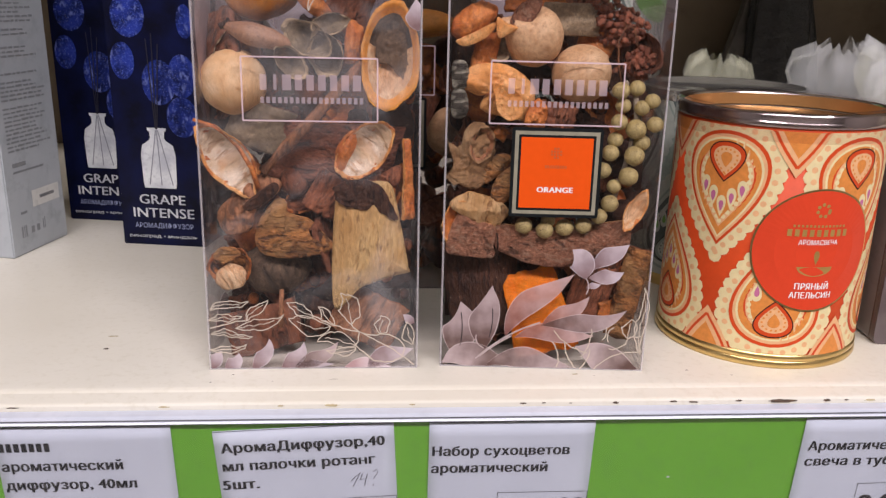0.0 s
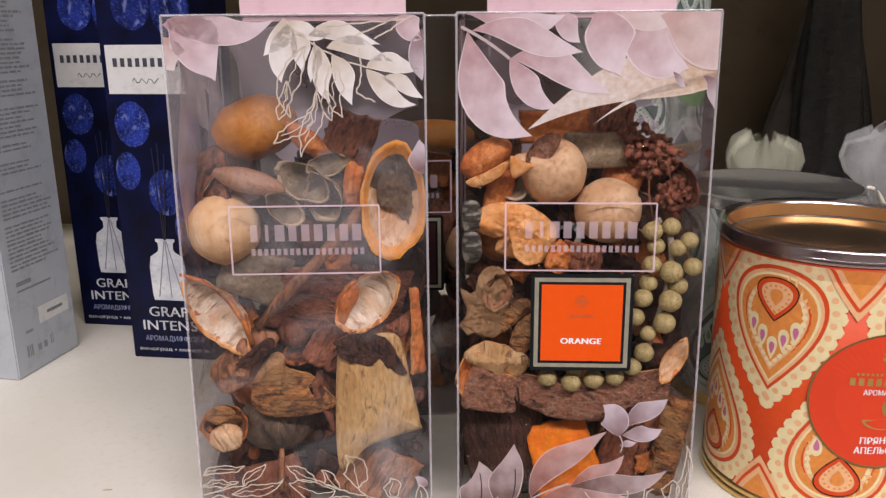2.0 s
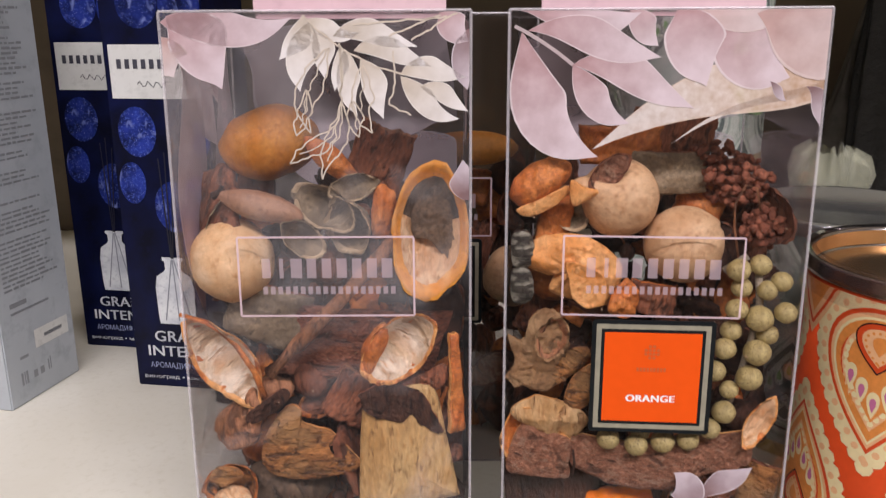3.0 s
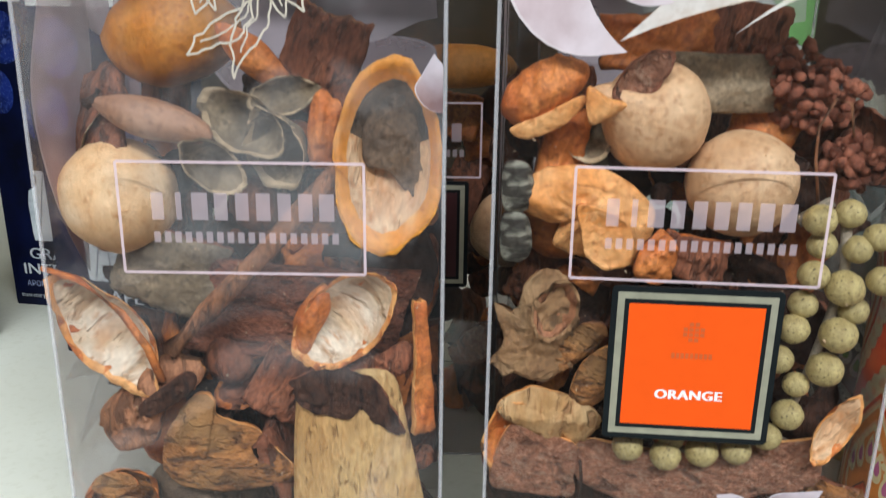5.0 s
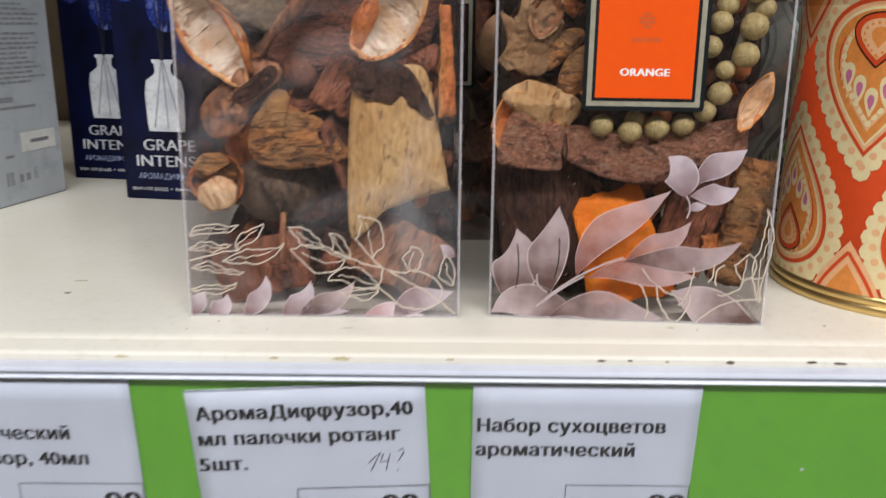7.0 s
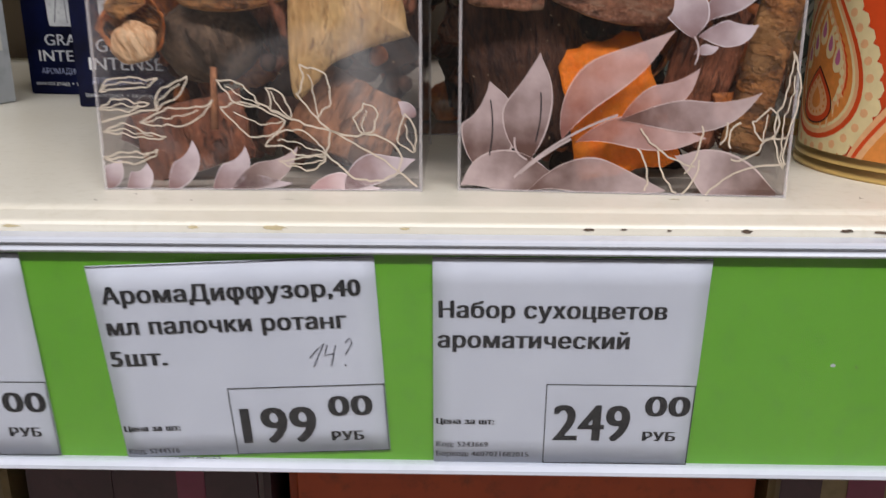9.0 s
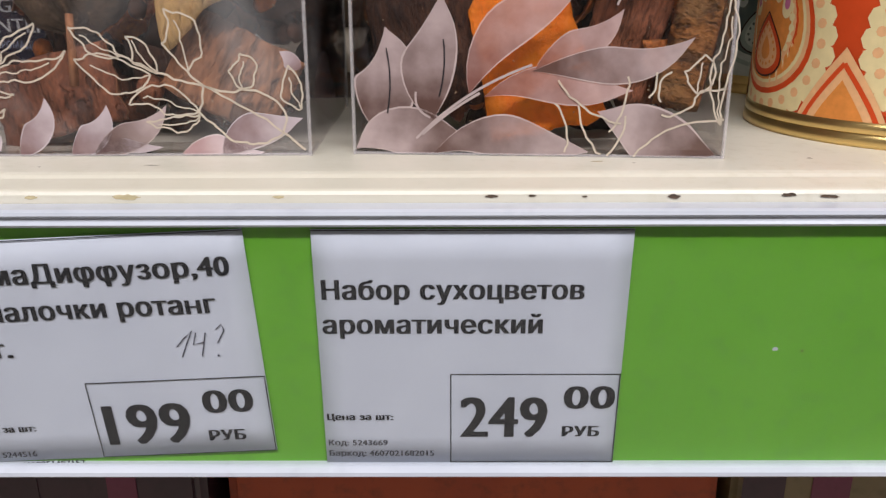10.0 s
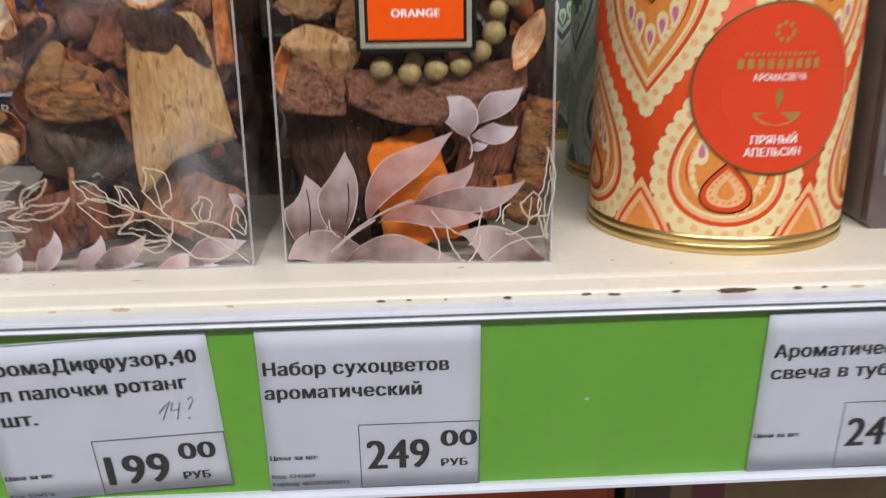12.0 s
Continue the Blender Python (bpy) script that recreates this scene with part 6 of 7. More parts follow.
# pieces that show in the box behind
dried("dried_fruit", ball_bm(0.012, 1.7, 0.6, 0.62, 0.05, 51.0), O_BALL2, pose(0.0270, 0.4190, 1.3395), "orange dried fruit in the box behind", "dried fruit")
dried("dried_fruit", ball_bm(0.013, 1.0, 0.6, 1.05, 0.06, 52.0), O_NUT, pose(0.0460, 0.4175, 1.2840), "tan dried fruit in the box behind", "dried fruit")
dried("curled_leaf", pod_bm(0.0260, 0.0150, 0.0040, 0.0008, 53.0, 0.6), [O_BROWN, O_BARKP, O_BROWN], pose(0.0380, 0.4120, 1.2430, 0, 60, 0), "pale brown curled leaf in the box behind", "dry leaf")

# ---- cans ----
CR, CH = 0.0451, 0.1065
GOLD = plain("gold_tinplate", (0.70, 0.50, 0.20), 0.28, metal=0.95, vary=0.12, scale=80)
COPPER = plain("copper_lacquer", (0.62, 0.33, 0.12), 0.33, metal=0.85, vary=0.1, scale=60)
ROSE_TIN = plain("silver_lid_tin", (0.62, 0.57, 0.55), 0.18, metal=1.0, vary=0.06, scale=60)
MATTE_GOLD = plain("matte_gold_ink", (0.46, 0.28, 0.08), 0.4, metal=0.3, vary=0.2, scale=80)
SILVER = plain("brushed_tin", (0.56, 0.57, 0.56), 0.20, metal=0.9, vary=0.08, scale=60)
C_RED = plain("can_red_print", (0.64, 0.072, 0.014), 0.45, vary=0.06)
C_ORANGE = plain("can_orange_print", (0.72, 0.26, 0.055), 0.45, vary=0.12, scale=500)
C_PEACH = plain("can_peach_print", (0.80, 0.45, 0.22), 0.45, vary=0.08, scale=500)
C_CREAM = plain("can_cream_print", (0.80, 0.67, 0.36), 0.45, vary=0.06)
C_PALE = plain("can_pale_print", (0.82, 0.66, 0.42), 0.45, vary=0.06)
C_MAGENTA = plain("can_magenta_print", (0.55, 0.16, 0.30), 0.45, vary=0.08)
C_LINE = plain("can_dark_line", (0.035, 0.016, 0.014), 0.45, vary=0.1)
C_SEAL = plain("can_seal_red", (0.70, 0.062, 0.020), 0.42, vary=0.03)
C_TEAL = plain("can_teal_print", (0.28, 0.34, 0.29), 0.45, vary=0.15)
C_SAGE = plain("can_sage_print", (0.44, 0.48, 0.42), 0.45, vary=0.1)
C_GREEN = plain("can_green_print", (0.16, 0.34, 0.10), 0.45, vary=0.05)
C_INKGREY = plain("can_grey_line", (0.10, 0.13, 0.12), 0.45, vary=0.1)


for ink_mat in (C_RED, C_ORANGE, C_PEACH, C_CREAM, C_PALE, C_MAGENTA, C_LINE, C_SEAL, C_TEAL, C_SAGE, C_GREEN, C_INKGREY):
    ink_mat.node_tree.nodes["Principled BSDF"].inputs["Specular IOR Level"].default_value = 0.2


def drop(w, h, n=40, k=1.15):
    """Teardrop outline, point at the foot (0, 0), height h, width w."""
    pts = []
    for i in range(n):
        t = 2 * math.pi * i / n
        pts.append((0.5 * w * 1.22 * math.sin(t) * abs(math.sin(t / 2)) ** k, 0.5 * h * (1 - math.cos(t))))
    return pts


def disc(cx, cz, rx, rz, n=14):
    return [(cx + rx * math.cos(2 * math.pi * i / n), cz + rz * math.sin(2 * math.pi * i / n)) for i in range(n)]


def wrap(bm, a0, z0, r, flip=False):
    """Bend flat (x, z) print round the can at angle a0 (degrees), keeping between the rims."""
    for v in bm.verts:
        z = z0 + (-v.co.z if flip else v.co.z)
        z = min(max(z, 0.0045), CH - 0.0025)
        a = radians(a0) + v.co.x / CR
        v.co = Vector((r * math.cos(a), r * math.sin(a), z))
    return bm


def poly(bm, pts, origin=(0, 0)):
    """Filled outline as a fan of quads small enough to bend."""
    c = Vector((sum(p[0] for p in pts) / len(pts), sum(p[1] for p in pts) / len(pts)))
    n = len(pts)
    rings = []
    for s in (0.0, 0.34, 0.67, 1.0):
        rings.append([bm.verts.new((origin[0] + c.x + (p[0] - c.x) * s, 0, origin[1] + c.y + (p[1] - c.y) * s)) for p in pts] if s else [bm.verts.new((origin[0] + c.x, 0, origin[1] + c.y))])
    for i in range(n):
        j = (i + 1) % n
        bm.faces.new((rings[0][0], rings[1][i], rings[1][j]))
        for a, b in zip(rings[1:], rings[2:]):
            bm.faces.new((a[i], b[i], b[j], a[j]))
    return bm


def outline(bm, pts, w, origin=(0, 0)):
    return ribbon(bm, [(origin[0] + p[0], origin[1] + p[1]) for p in pts] + [(origin[0] + pts[0][0], origin[1] + pts[0][1])], w)


def scallops(bm, pts, r, step, origin=(0, 0)):
    """Beads along an outline."""
    acc = 0.0
    for a, b in zip(pts, pts[1:] + pts[:1]):
        a, b = Vector(a), Vector(b)
        d = (b - a).length
        while acc < d:
            p = a + (b - a) * acc / max(d, 1e-9)
            (poly if r > 0.0014 else poly_small)(bm, disc(origin[0] + p.x, origin[1] + p.y, r, r, 8))
            acc += step
        acc -= d
    return bm


def poly_small(bm, pts):
    bm.faces.new([bm.verts.new((x, 0, z)) for x, z in pts])
    return bm


def ogee(can, a0, z0, flip, pal):
    """One big paisley drop in nested bands; its point at z0, growing up (or down when flipped)."""
    W, H = 0.0550, 0.066
    bands = [("band", lambda b: poly(b, drop(W, H)), pal[0], 0), ("scallop", lambda b: scallops(b, drop(W * 0.90, H * 0.90), 0.0031, 0.0050, (0, H * 0.06)), pal[1], 1),
             ("band", lambda b: poly(b, drop(W * 0.86, H * 0.86), (0, H * 0.08)), pal[1], 2), ("scallop", lambda b: scallops(b, drop(W * 0.85, H * 0.85), 0.0013, 0.0050, (0, H * 0.085)), pal[4], 3),
             ("band", lambda b: poly(b, drop(W * 0.76, H * 0.76), (0, H * 0.135)), pal[3], 4), ("band", lambda b: poly(b, drop(W * 0.70, H * 0.71), (0, H * 0.162)), pal[4], 5), ("band", lambda b: poly(b, drop(W * 0.65, H * 0.665), (0, H * 0.186)), pal[1], 5.3), ("band", lambda b: poly(b, drop(W * 0.61, H * 0.635), (0, H * 0.202)), pal[2], 5.6),
             ("band", lambda b: poly(b, drop(W * 0.49, H * 0.53), (0, H * 0.26)), pal[4], 6), ("scallop", lambda b: scallops(b, drop(W * 0.44, H * 0.46), 0.0011, 0.0027, (0, H * 0.30)), pal[1], 7),
             ("band", lambda b: poly(b, drop(W * 0.40, H * 0.46), (0, H * 0.31)), pal[2], 8)]
    # petals under the inner drop
    def petals(b, scale):
        for k in range(-2, 3):
            poly(b, drop(0.0046 * scale, 0.0095 * scale), (k * 0.0042, H * 0.40 + abs(k) * 0.0038 - 0.0048 * scale))
        return b
    bands += [("petal", lambda b: petals(b, 1.0), pal[1], 9), ("petal", lambda b: petals(b, 0.52), pal[5], 10),
              ("drop", lambda b: poly(b, drop(0.0176, 0.0165), (0, H * 0.57)), pal[3], 11), ("drop", lambda b: poly(b, drop(0.0135, 0.0128), (0, H * 0.600)), pal[4], 12),
              ("drop", lambda b: poly(b, drop(0.0056, 0.0066), (0, H * 0.655)), pal[2], 13), ("drop_line", lambda b: outline(b, drop(0.0180, 0.0170), 0.0005, (0, H * 0.565)), C_LINE, 14),
              ("dots", lambda b: scallops(b, drop(0.0106, 0.0105), 0.0005, 0.0020, (0, H * 0.615)), pal[2], 15)]
    for name, make, mm, lev in bands:
        part("print_" + name, wrap(make(bmesh.new()), a0, z0, CR + 0.00012 + lev * 0.000022, flip), mm, can)


def candle_can(m, label, pal, inside, twist=0.0, full=True):
    can = thing("candle_can", m, label, "candle", "scented candle cans")
    smooth(part("body", lathe([(0.0, 0.0012), (CR - 0.0012, 0.0012), (CR, 0.0030), (CR, CH), (CR - 0.0007, CH), (CR - 0.0007, 0.0400), (0.0, 0.0400)], 96), [pal[6]], can, "paper-wrapped tube"))
    smooth(part("base_rim", lathe([(CR - 0.003, 0.0), (CR + 0.0006, 0.0), (CR + 0.0010, 0.0010), (CR + 0.0007, 0.0030), (CR + 0.0001, 0.0036), (CR - 0.003, 0.0030)], 96, True), GOLD, can, "gold crimped rim"))
    smooth(part("foot_band", lathe([(CR + 0.00040, 0.0034), (CR + 0.00064, 0.0038), (CR + 0.00064, 0.0062), (CR + 0.00004, 0.0064)], 96), GOLD, can, "thin gold band"))
    smooth(part("wax", lathe([(CR - 0.0009, 0.0600), (0.004, 0.0606), (0.0, 0.0606)], 64), C_PALE, can, "pale candle wax"))
    smooth(part("inner_wall", lathe([(CR - 0.0008, 0.0600), (CR - 0.0008, CH + 0.0012), (CR + 0.0002, CH + 0.0016), (CR + 0.0006, CH + 0.0004), (CR + 0.0002, CH - 0.0008)], 96), inside, can, "shiny metal inner wall and rim"))
    for k in range(5):
        ogee(can, twist + 72 * k, 0.0430, False, pal)
        ogee(can, twist + 36 + 72 * k, 0.0686, True, pal)
    # small gables along the foot and the top between the drops
    for k in range(5):
        for a0, z0, fl in ((twist + 72 * k, 0.0240, True), (twist + 36 + 72 * k, 0.0850, False)):
            part("print_band", wrap(poly(bmesh.new(), drop(0.030, 0.040)), a0, z0, CR + 0.00046, fl), pal[4], can)
            part("print_band", wrap(outline(bmesh.new(), drop(0.026, 0.034), 0.0012, (0, 0.004)), a0, z0, CR + 0.00050, fl), pal[3], can)
            part("print_band", wrap(poly(bmesh.new(), drop(0.020, 0.028), (0, 0.008)), a0, z0, CR + 0.00050, fl), pal[2], can)
    return can


PAL_O = (C_RED, C_CREAM, C_ORANGE, C_RED, C_PEACH, C_MAGENTA, C_RED)
PAL_G = (C_TEAL, C_SAGE, C_INKGREY, C_TEAL, C_SAGE, C_GREEN, C_TEAL)
can = candle_can(pose(0.1906, 0.3480, Z0), "orange paisley printed candle can with clear lid and red seal", PAL_O, COPPER, -141)
smooth(part("lid", lathe([(CR + 0.0006, CH - 0.0012), (CR + 0.0012, CH - 0.0004), (CR + 0.0009, CH + 0.0008), (CR + 0.0006, CH + 0.0012), (CR + 0.0007, CH + 0.0034), (CR + 0.0002, CH + 0.0044), (CR - 0.0010, CH + 0.0046), (CR - 0.0018, CH + 0.0040), (CR - 0.0020, CH - 0.0022), (CR - 0.0040, CH - 0.0030), (0.0, CH - 0.0030)], 128), ROSE_TIN, can, "silvery tin lid with a raised rim"))
smooth(part("inner_band", lathe([(CR - 0.0021, CH + 0.0036), (CR - 0.0023, CH - 0.0018)], 128), COPPER, can, "copper lacquered inside of the rim"))
wrap_film = smooth(part("lid_film", lathe([(CR + 0.0016, CH - 0.0070), (CR + 0.0015, CH + 0.0036), (CR + 0.0006, CH + 0.0056), (CR - 0.0030, CH + 0.0054)], 128), LIDFILM, can, "clear shrink film round the lid"))
wrap_film.visible_shadow = False
# round seal with gold rim
SEAL_A, SEAL_Z, SR = -88.0, 0.0540, 0.0262
part("seal_rim", wrap(poly(bmesh.new(), disc(0, 0, SR + 0.0008, SR + 0.0008, 64)), SEAL_A, SEAL_Z, CR + 0.00062), GOLD, can, "gold foil edge")
seal = part("seal", wrap(poly(bmesh.new(), disc(0, 0, SR, SR, 64)), SEAL_A, SEAL_Z, CR + 0.00068), C_SEAL, can, "round red-orange paper seal")


def on_seal(name, bm, material, label=""):
    return part(name, wrap(bm, SEAL_A, SEAL_Z, CR + 0.00076), material, seal, label)


on_seal("lettering", shift(text_bm("АРОМАСВЕЧА", 0.0170, 0.0022, 0.012), -0.0085, 0, 0.0030), WHITEINK)
on_seal("lettering", shift(text_bm("ПРЯНЫЙ", 0.0150, 0.0028, 0.02), -0.0075, 0, -0.0168), WHITEINK)
on_seal("lettering", shift(text_bm("АПЕЛЬСИН", 0.0185, 0.0028, 0.02), -0.00925, 0, -0.0208), WHITEINK)
on_seal("logo_print", strokes_bars(strokes_bars(bmesh.new(), -0.0135, 0.0135, 0.0066, 0.0096, 9, 0.62), -0.0115, 0.0115, 0.0106, 0.0116, 14, 0.6), MATTE_GOLD, "faint gold bars")
on_seal("emblem", scallops(bmesh.new(), disc(0, 0.0178, 0.0026, 0.0026, 20), 0.0008, 0.0022), MATTE_GOLD, "gold knot emblem")
bm = bmesh.new()
bowl = [(-0.0078 + 0.0156 * i / 12, -0.0068) for i in range(13)] + [(0.0078 * math.cos(radians(a)), -0.0068 + 0.0042 * math.sin(radians(a))) for a in range(-15, -180, -15)]
poly_small(bm, bowl)
poly_small(bm, [(p[0], p[1] - 0.0058) for p in drop(0.0026, 0.0062, 16)][::-1])
on_seal("bowl_emblem", bm, MATTE_GOLD, "gold oil lamp emblem")

green = candle_can(pose(0.2000, 0.4415, Z0), "sage green patterned candle can with silver lid", PAL_G, SILVER, -100)
smooth(part("lid", lathe([(CR + 0.0006, CH - 0.004), (CR + 0.0012, CH + 0.0010), (CR + 0.0004, CH + 0.0028), (CR - 0.0014, CH + 0.0026), (CR - 0.0028, CH + 0.0004), (0.0, CH + 0.0002)], 96), SILVER, green, "silver tin lid"))
low_can = candle_can(pose(0.1580, 0.5700, Z0), "sage green patterned candle can at the back", PAL_G, SILVER, -80)
top_can = candle_can(pose(0.1580, 0.5700, Z0 + CH + 0.0045), "sage green candle can stacked on another", PAL_G, SILVER, -60)
for c in (low_can, top_can):
    smooth(part("lid", lathe([(CR + 0.0006, CH - 0.004), (CR + 0.0012, CH + 0.0010), (CR + 0.0004, CH + 0.0044), (CR - 0.0014, CH + 0.0044), (CR - 0.0028, CH + 0.0040), (0.0, CH + 0.0040)], 96), SILVER, c, "silver tin lid"))
part("seal", wrap(poly(bmesh.new(), disc(0, 0, SR, SR, 64)), -44, 0.0545, CR + 0.00068), C_GREEN, top_can, "round green paper seal")

# ---- fragrance cartons ----
NAVY = surface("navy_carton", (0.0020, 0.0026, 0.011), (0.0035, 0.0060, 0.038), scale=55, rough=0.38, bump=0.02, c3=(0.004, 0.005, 0.03), spread=0.03)
GRAPE = surface("blue_grape_print", (0.0035, 0.006, 0.045), (0.014, 0.028, 0.20), scale=110, rough=0.35, bump=0.02, fine=6, c3=(0.06, 0.10, 0.36), spread=0.35)
streaks(GRAPE, 260, (1, 1, 0.5), (0.16, 0.20, 0.46), 0.56, 0.70, 0.8)
spotted(GRAPE, 800, 0.02, (0.40, 0.44, 0.70), sharp=0.16)
for m in (NAVY, GRAPE):
    m.node_tree.nodes["Principled BSDF"].inputs["Specular IOR Level"].default_value = 0.2
BOTTLE = surface("frosted_bottle_print", (0.46, 0.48, 0.52), (0.70, 0.72, 0.72), scale=60, rough=0.4, bump=0.01, spread=0)
REED = plain("reed_print", (0.012, 0.012, 0.022), 0.4)
REEDPALE = plain("glass_reed_print", (0.22, 0.23, 0.26), 0.4)
CARTONWHITE = surface("white_carton_panel", (0.60, 0.60, 0.56), (0.66, 0.66, 0.62), scale=30, rough=0.5, bump=0.02, spread=0)


def bottle_outline():
    pts = [(-0.0098, 0), (-0.0104, 0.004), (-0.0108, 0.020), (-0.0096, 0.0262), (-0.0052, 0.0292), (-0.0044, 0.0306), (-0.0046, 0.0345), (-0.0058, 0.0352), (-0.0058, 0.0368)]
    return pts + [(-x, z) for x, z in pts[::-1]]


def blue_carton(m, seed):
    """Narrow dark blue carton with grape print, bottle picture and lettering on the front."""
    W, D, H = 0.0530, 0.050, 0.215
    c = thing("diffuser_carton", m, "dark blue fragrance carton printed with grapes and bottle", "box", "blue fragrance cartons")
    part("carton", box_bm(0, W, 0, D, 0, H, 0.0006), NAVY, c)
    y = -0.0001
    rnd = random.Random(seed)
    for k, (gx, gz, rx, rz) in enumerate(((0.014, 0.138, 0.0085, 0.0105), (0.030, 0.100, 0.0085, 0.0110), (0.046, 0.104, 0.0070, 0.0105), (0.044, 0.080, 0.0080, 0.0100), (0.020, 0.200, 0.009, 0.010), (0.042, 0.198, 0.009, 0.011), (0.009, 0.112, 0.006, 0.009), (0.049, 0.135, 0.004, 0.008))):
        bm = bmesh.new()
        poly(bm, [(x, z) for x, z in disc(min(gx, W - 1.2 * rx - 0.0005), gz, 1.2 * rx, 1.2 * rz, 24)])
        for v in bm.verts:
            v.co.y = y - 0.00003 * k
        part("printed_grape", bm, GRAPE, c, "glittering blue grape")
    bm = shift(poly_small(bmesh.new(), bottle_outline()), 0.0265, y - 0.0004, 0.0365)
    part("printed_bottle", bm, BOTTLE, c, "frosted white bottle picture")
    for k, (a, b) in enumerate((((0.026, 0.072), (0.0200, 0.0385)), ((0.0265, 0.072), (0.0275, 0.0385)), ((0.0272, 0.072), (0.0345, 0.0385)), ((0.026, 0.0725), (0.024, 0.125)), ((0.027, 0.0725), (0.031, 0.122)), ((0.0265, 0.0725), (0.0275, 0.128)))):
        part("printed_reed", shift(ribbon(bmesh.new(), [a, b], 0.0007), 0, y - 0.00045, 0), REED if k > 2 else REEDPALE, c)
    yy = y - 0.0005
    part("lettering", shift(text_bm("GRAPE", 0.0290, 0.0062, 0.01), 0.0125, yy, 0.0265), BOTTLE, c)
    part("lettering", shift(text_bm("INTENSE", 0.0385, 0.0062, 0.01), 0.0080, yy, 0.0180), BOTTLE, c)
    part("lettering", shift(text_bm("АРОМАДИФФУЗОР", 0.0370, 0.0032), 0.0085, yy, 0.0112), GREYBLUE, c)
    part("lettering", shift(text_bm("виноград • миндаль", 0.0430, 0.0022), 0.0045, yy, 0.0050), BOTTLE, c)
    part("name_panel", shift(plate(0.0030, 0.0500, 0.1545, 0.1805, 0.0003, 0, -0.0002), 0, y, 0), CARTONWHITE, c, "off-white name panel")
    for k in range(9):
        part("name_bar", strokes_bars(bmesh.new(), 0.0070 + 0.0043 * k, 0.0094 + 0.0043 * k, 0.1690, 0.1735, 1, 1.0, 0.0005), GREYINK, c)
    part("script_bar", ribbon(bmesh.new(), [(0.0170 + 0.0014 * i, 0.1615 + 0.0016 * math.sin(i * 1.9)) for i in range(12)], 0.0004, 0.0005), GREYINK, c, "thin script stroke")
    return c


GREYBLUE = plain("grey_blue_ink", (0.30, 0.34, 0.52), 0.45)
blue_carton(pose(-0.1512, 0.4892, Z0, 0, 0, -9), 3)
blue_carton(pose(-0.2040, 0.5470, Z0, 0, 0, -9), 4)

SILVERCARD = surface("silver_grey_carton", (0.37, 0.40, 0.42), (0.45, 0.48, 0.50), scale=14, rough=0.42, bump=0.02, spread=0)
TEXTGREY = plain("small_print_grey", (0.24, 0.25, 0.26), 0.5)
g = thing("grey_carton", pose(-0.2040, 0.4565, Z0, 0, 0, -13), "silver grey carton with small print on its side", "box")
part("carton", box_bm(-0.075, 0, 0, 0.0530, 0, 0.215, 0.0007), SILVERCARD, g)
rnd = random.Random(8)


def side_bars(y0, y1, z0, z1):
    bm = bmesh.new()
    bm.faces.new([bm.verts.new((0.0002, y, z)) for y, z in ((y0, z0), (y1, z0), (y1, z1), (y0, z1))])
    return part("print_line", bm, TEXTGREY, g)


z = 0.205
while z > 0.060:
    if rnd.random() < 0.86:
        y0, end = 0.006, rnd.uniform(0.030, 0.046)
        while y0 < end:
            w = rnd.uniform(0.002, 0.007)
            side_bars(y0, min(y0 + w, end), z, z + rnd.uniform(0.0009, 0.0013))
            y0 += w + 0.0009
    z -= 0.0024
for y0, y1, z0, z1 in ((0.008, 0.020, 0.052, 0.0545), (0.008, 0.036, 0.0485, 0.0497), (0.009, 0.0105, 0.010, 0.017), (0.0112, 0.0120, 0.010, 0.017), (0.0126, 0.0140, 0.010, 0.017), (0.018, 0.021, 0.011, 0.015), (0.023, 0.026, 0.011, 0.015), (0.029, 0.0300, 0.011, 0.017), (0.0308, 0.0315, 0.011, 0.018), (0.010, 0.016, 0.024, 0.0255)):
    side_bars(y0, y1, z0, z1)
bm = bmesh.new()
bm.faces.new([bm.verts.new((0.0002, y, zz)) for y, zz in ((0.022, 0.026), (0.048, 0.026), (0.048, 0.036), (0.022, 0.036))])
part("sticker", bm, CARTONWHITE, g, "small white stick-on label")
side_bars(0.029, 0.043, 0.030, 0.032)

# grey packs beside the can
PACK = surface("smoky_pack", (0.16, 0.14, 0.14), (0.24, 0.21, 0.20), scale=20, rough=0.3, bump=0.02)
PACKFILM = clear_film("smoky_film", tint=(0.75, 0.70, 0.70), gloss=0.1, haze=0.1)
for k, (x, y, h) in enumerate(((0.2420, 0.3290, 0.0900), (0.2570, 0.3270, 0.0870))):
    p = thing("blister_pack", pose(x, y, Z0, 0, 0, -3), "smoky grey boxed pack with rounded corners", "pack", "grey packs beside the can")
    part("sleeve", plate(0, 0.0105, 0, h, 0.0030, 0.070, 0.0), PACK, p)
    part("edge_film", plate(-0.0006, 0.0111, 0.0002, h + 0.0004, 0.0032, 0.004, -0.0006), PACKFILM, p, "clear bent film edge")
    part("print_bar", strokes_bars(bmesh.new(), 0.003, 0.0042, 0.02, h - 0.02, 1, 1.0, 0.0009), TEXTGREY, p)
    part("print_bar", strokes_bars(bmesh.new(), 0.006, 0.0072, 0.03, h - 0.03, 1, 1.0, 0.0009), TEXTGREY, p)

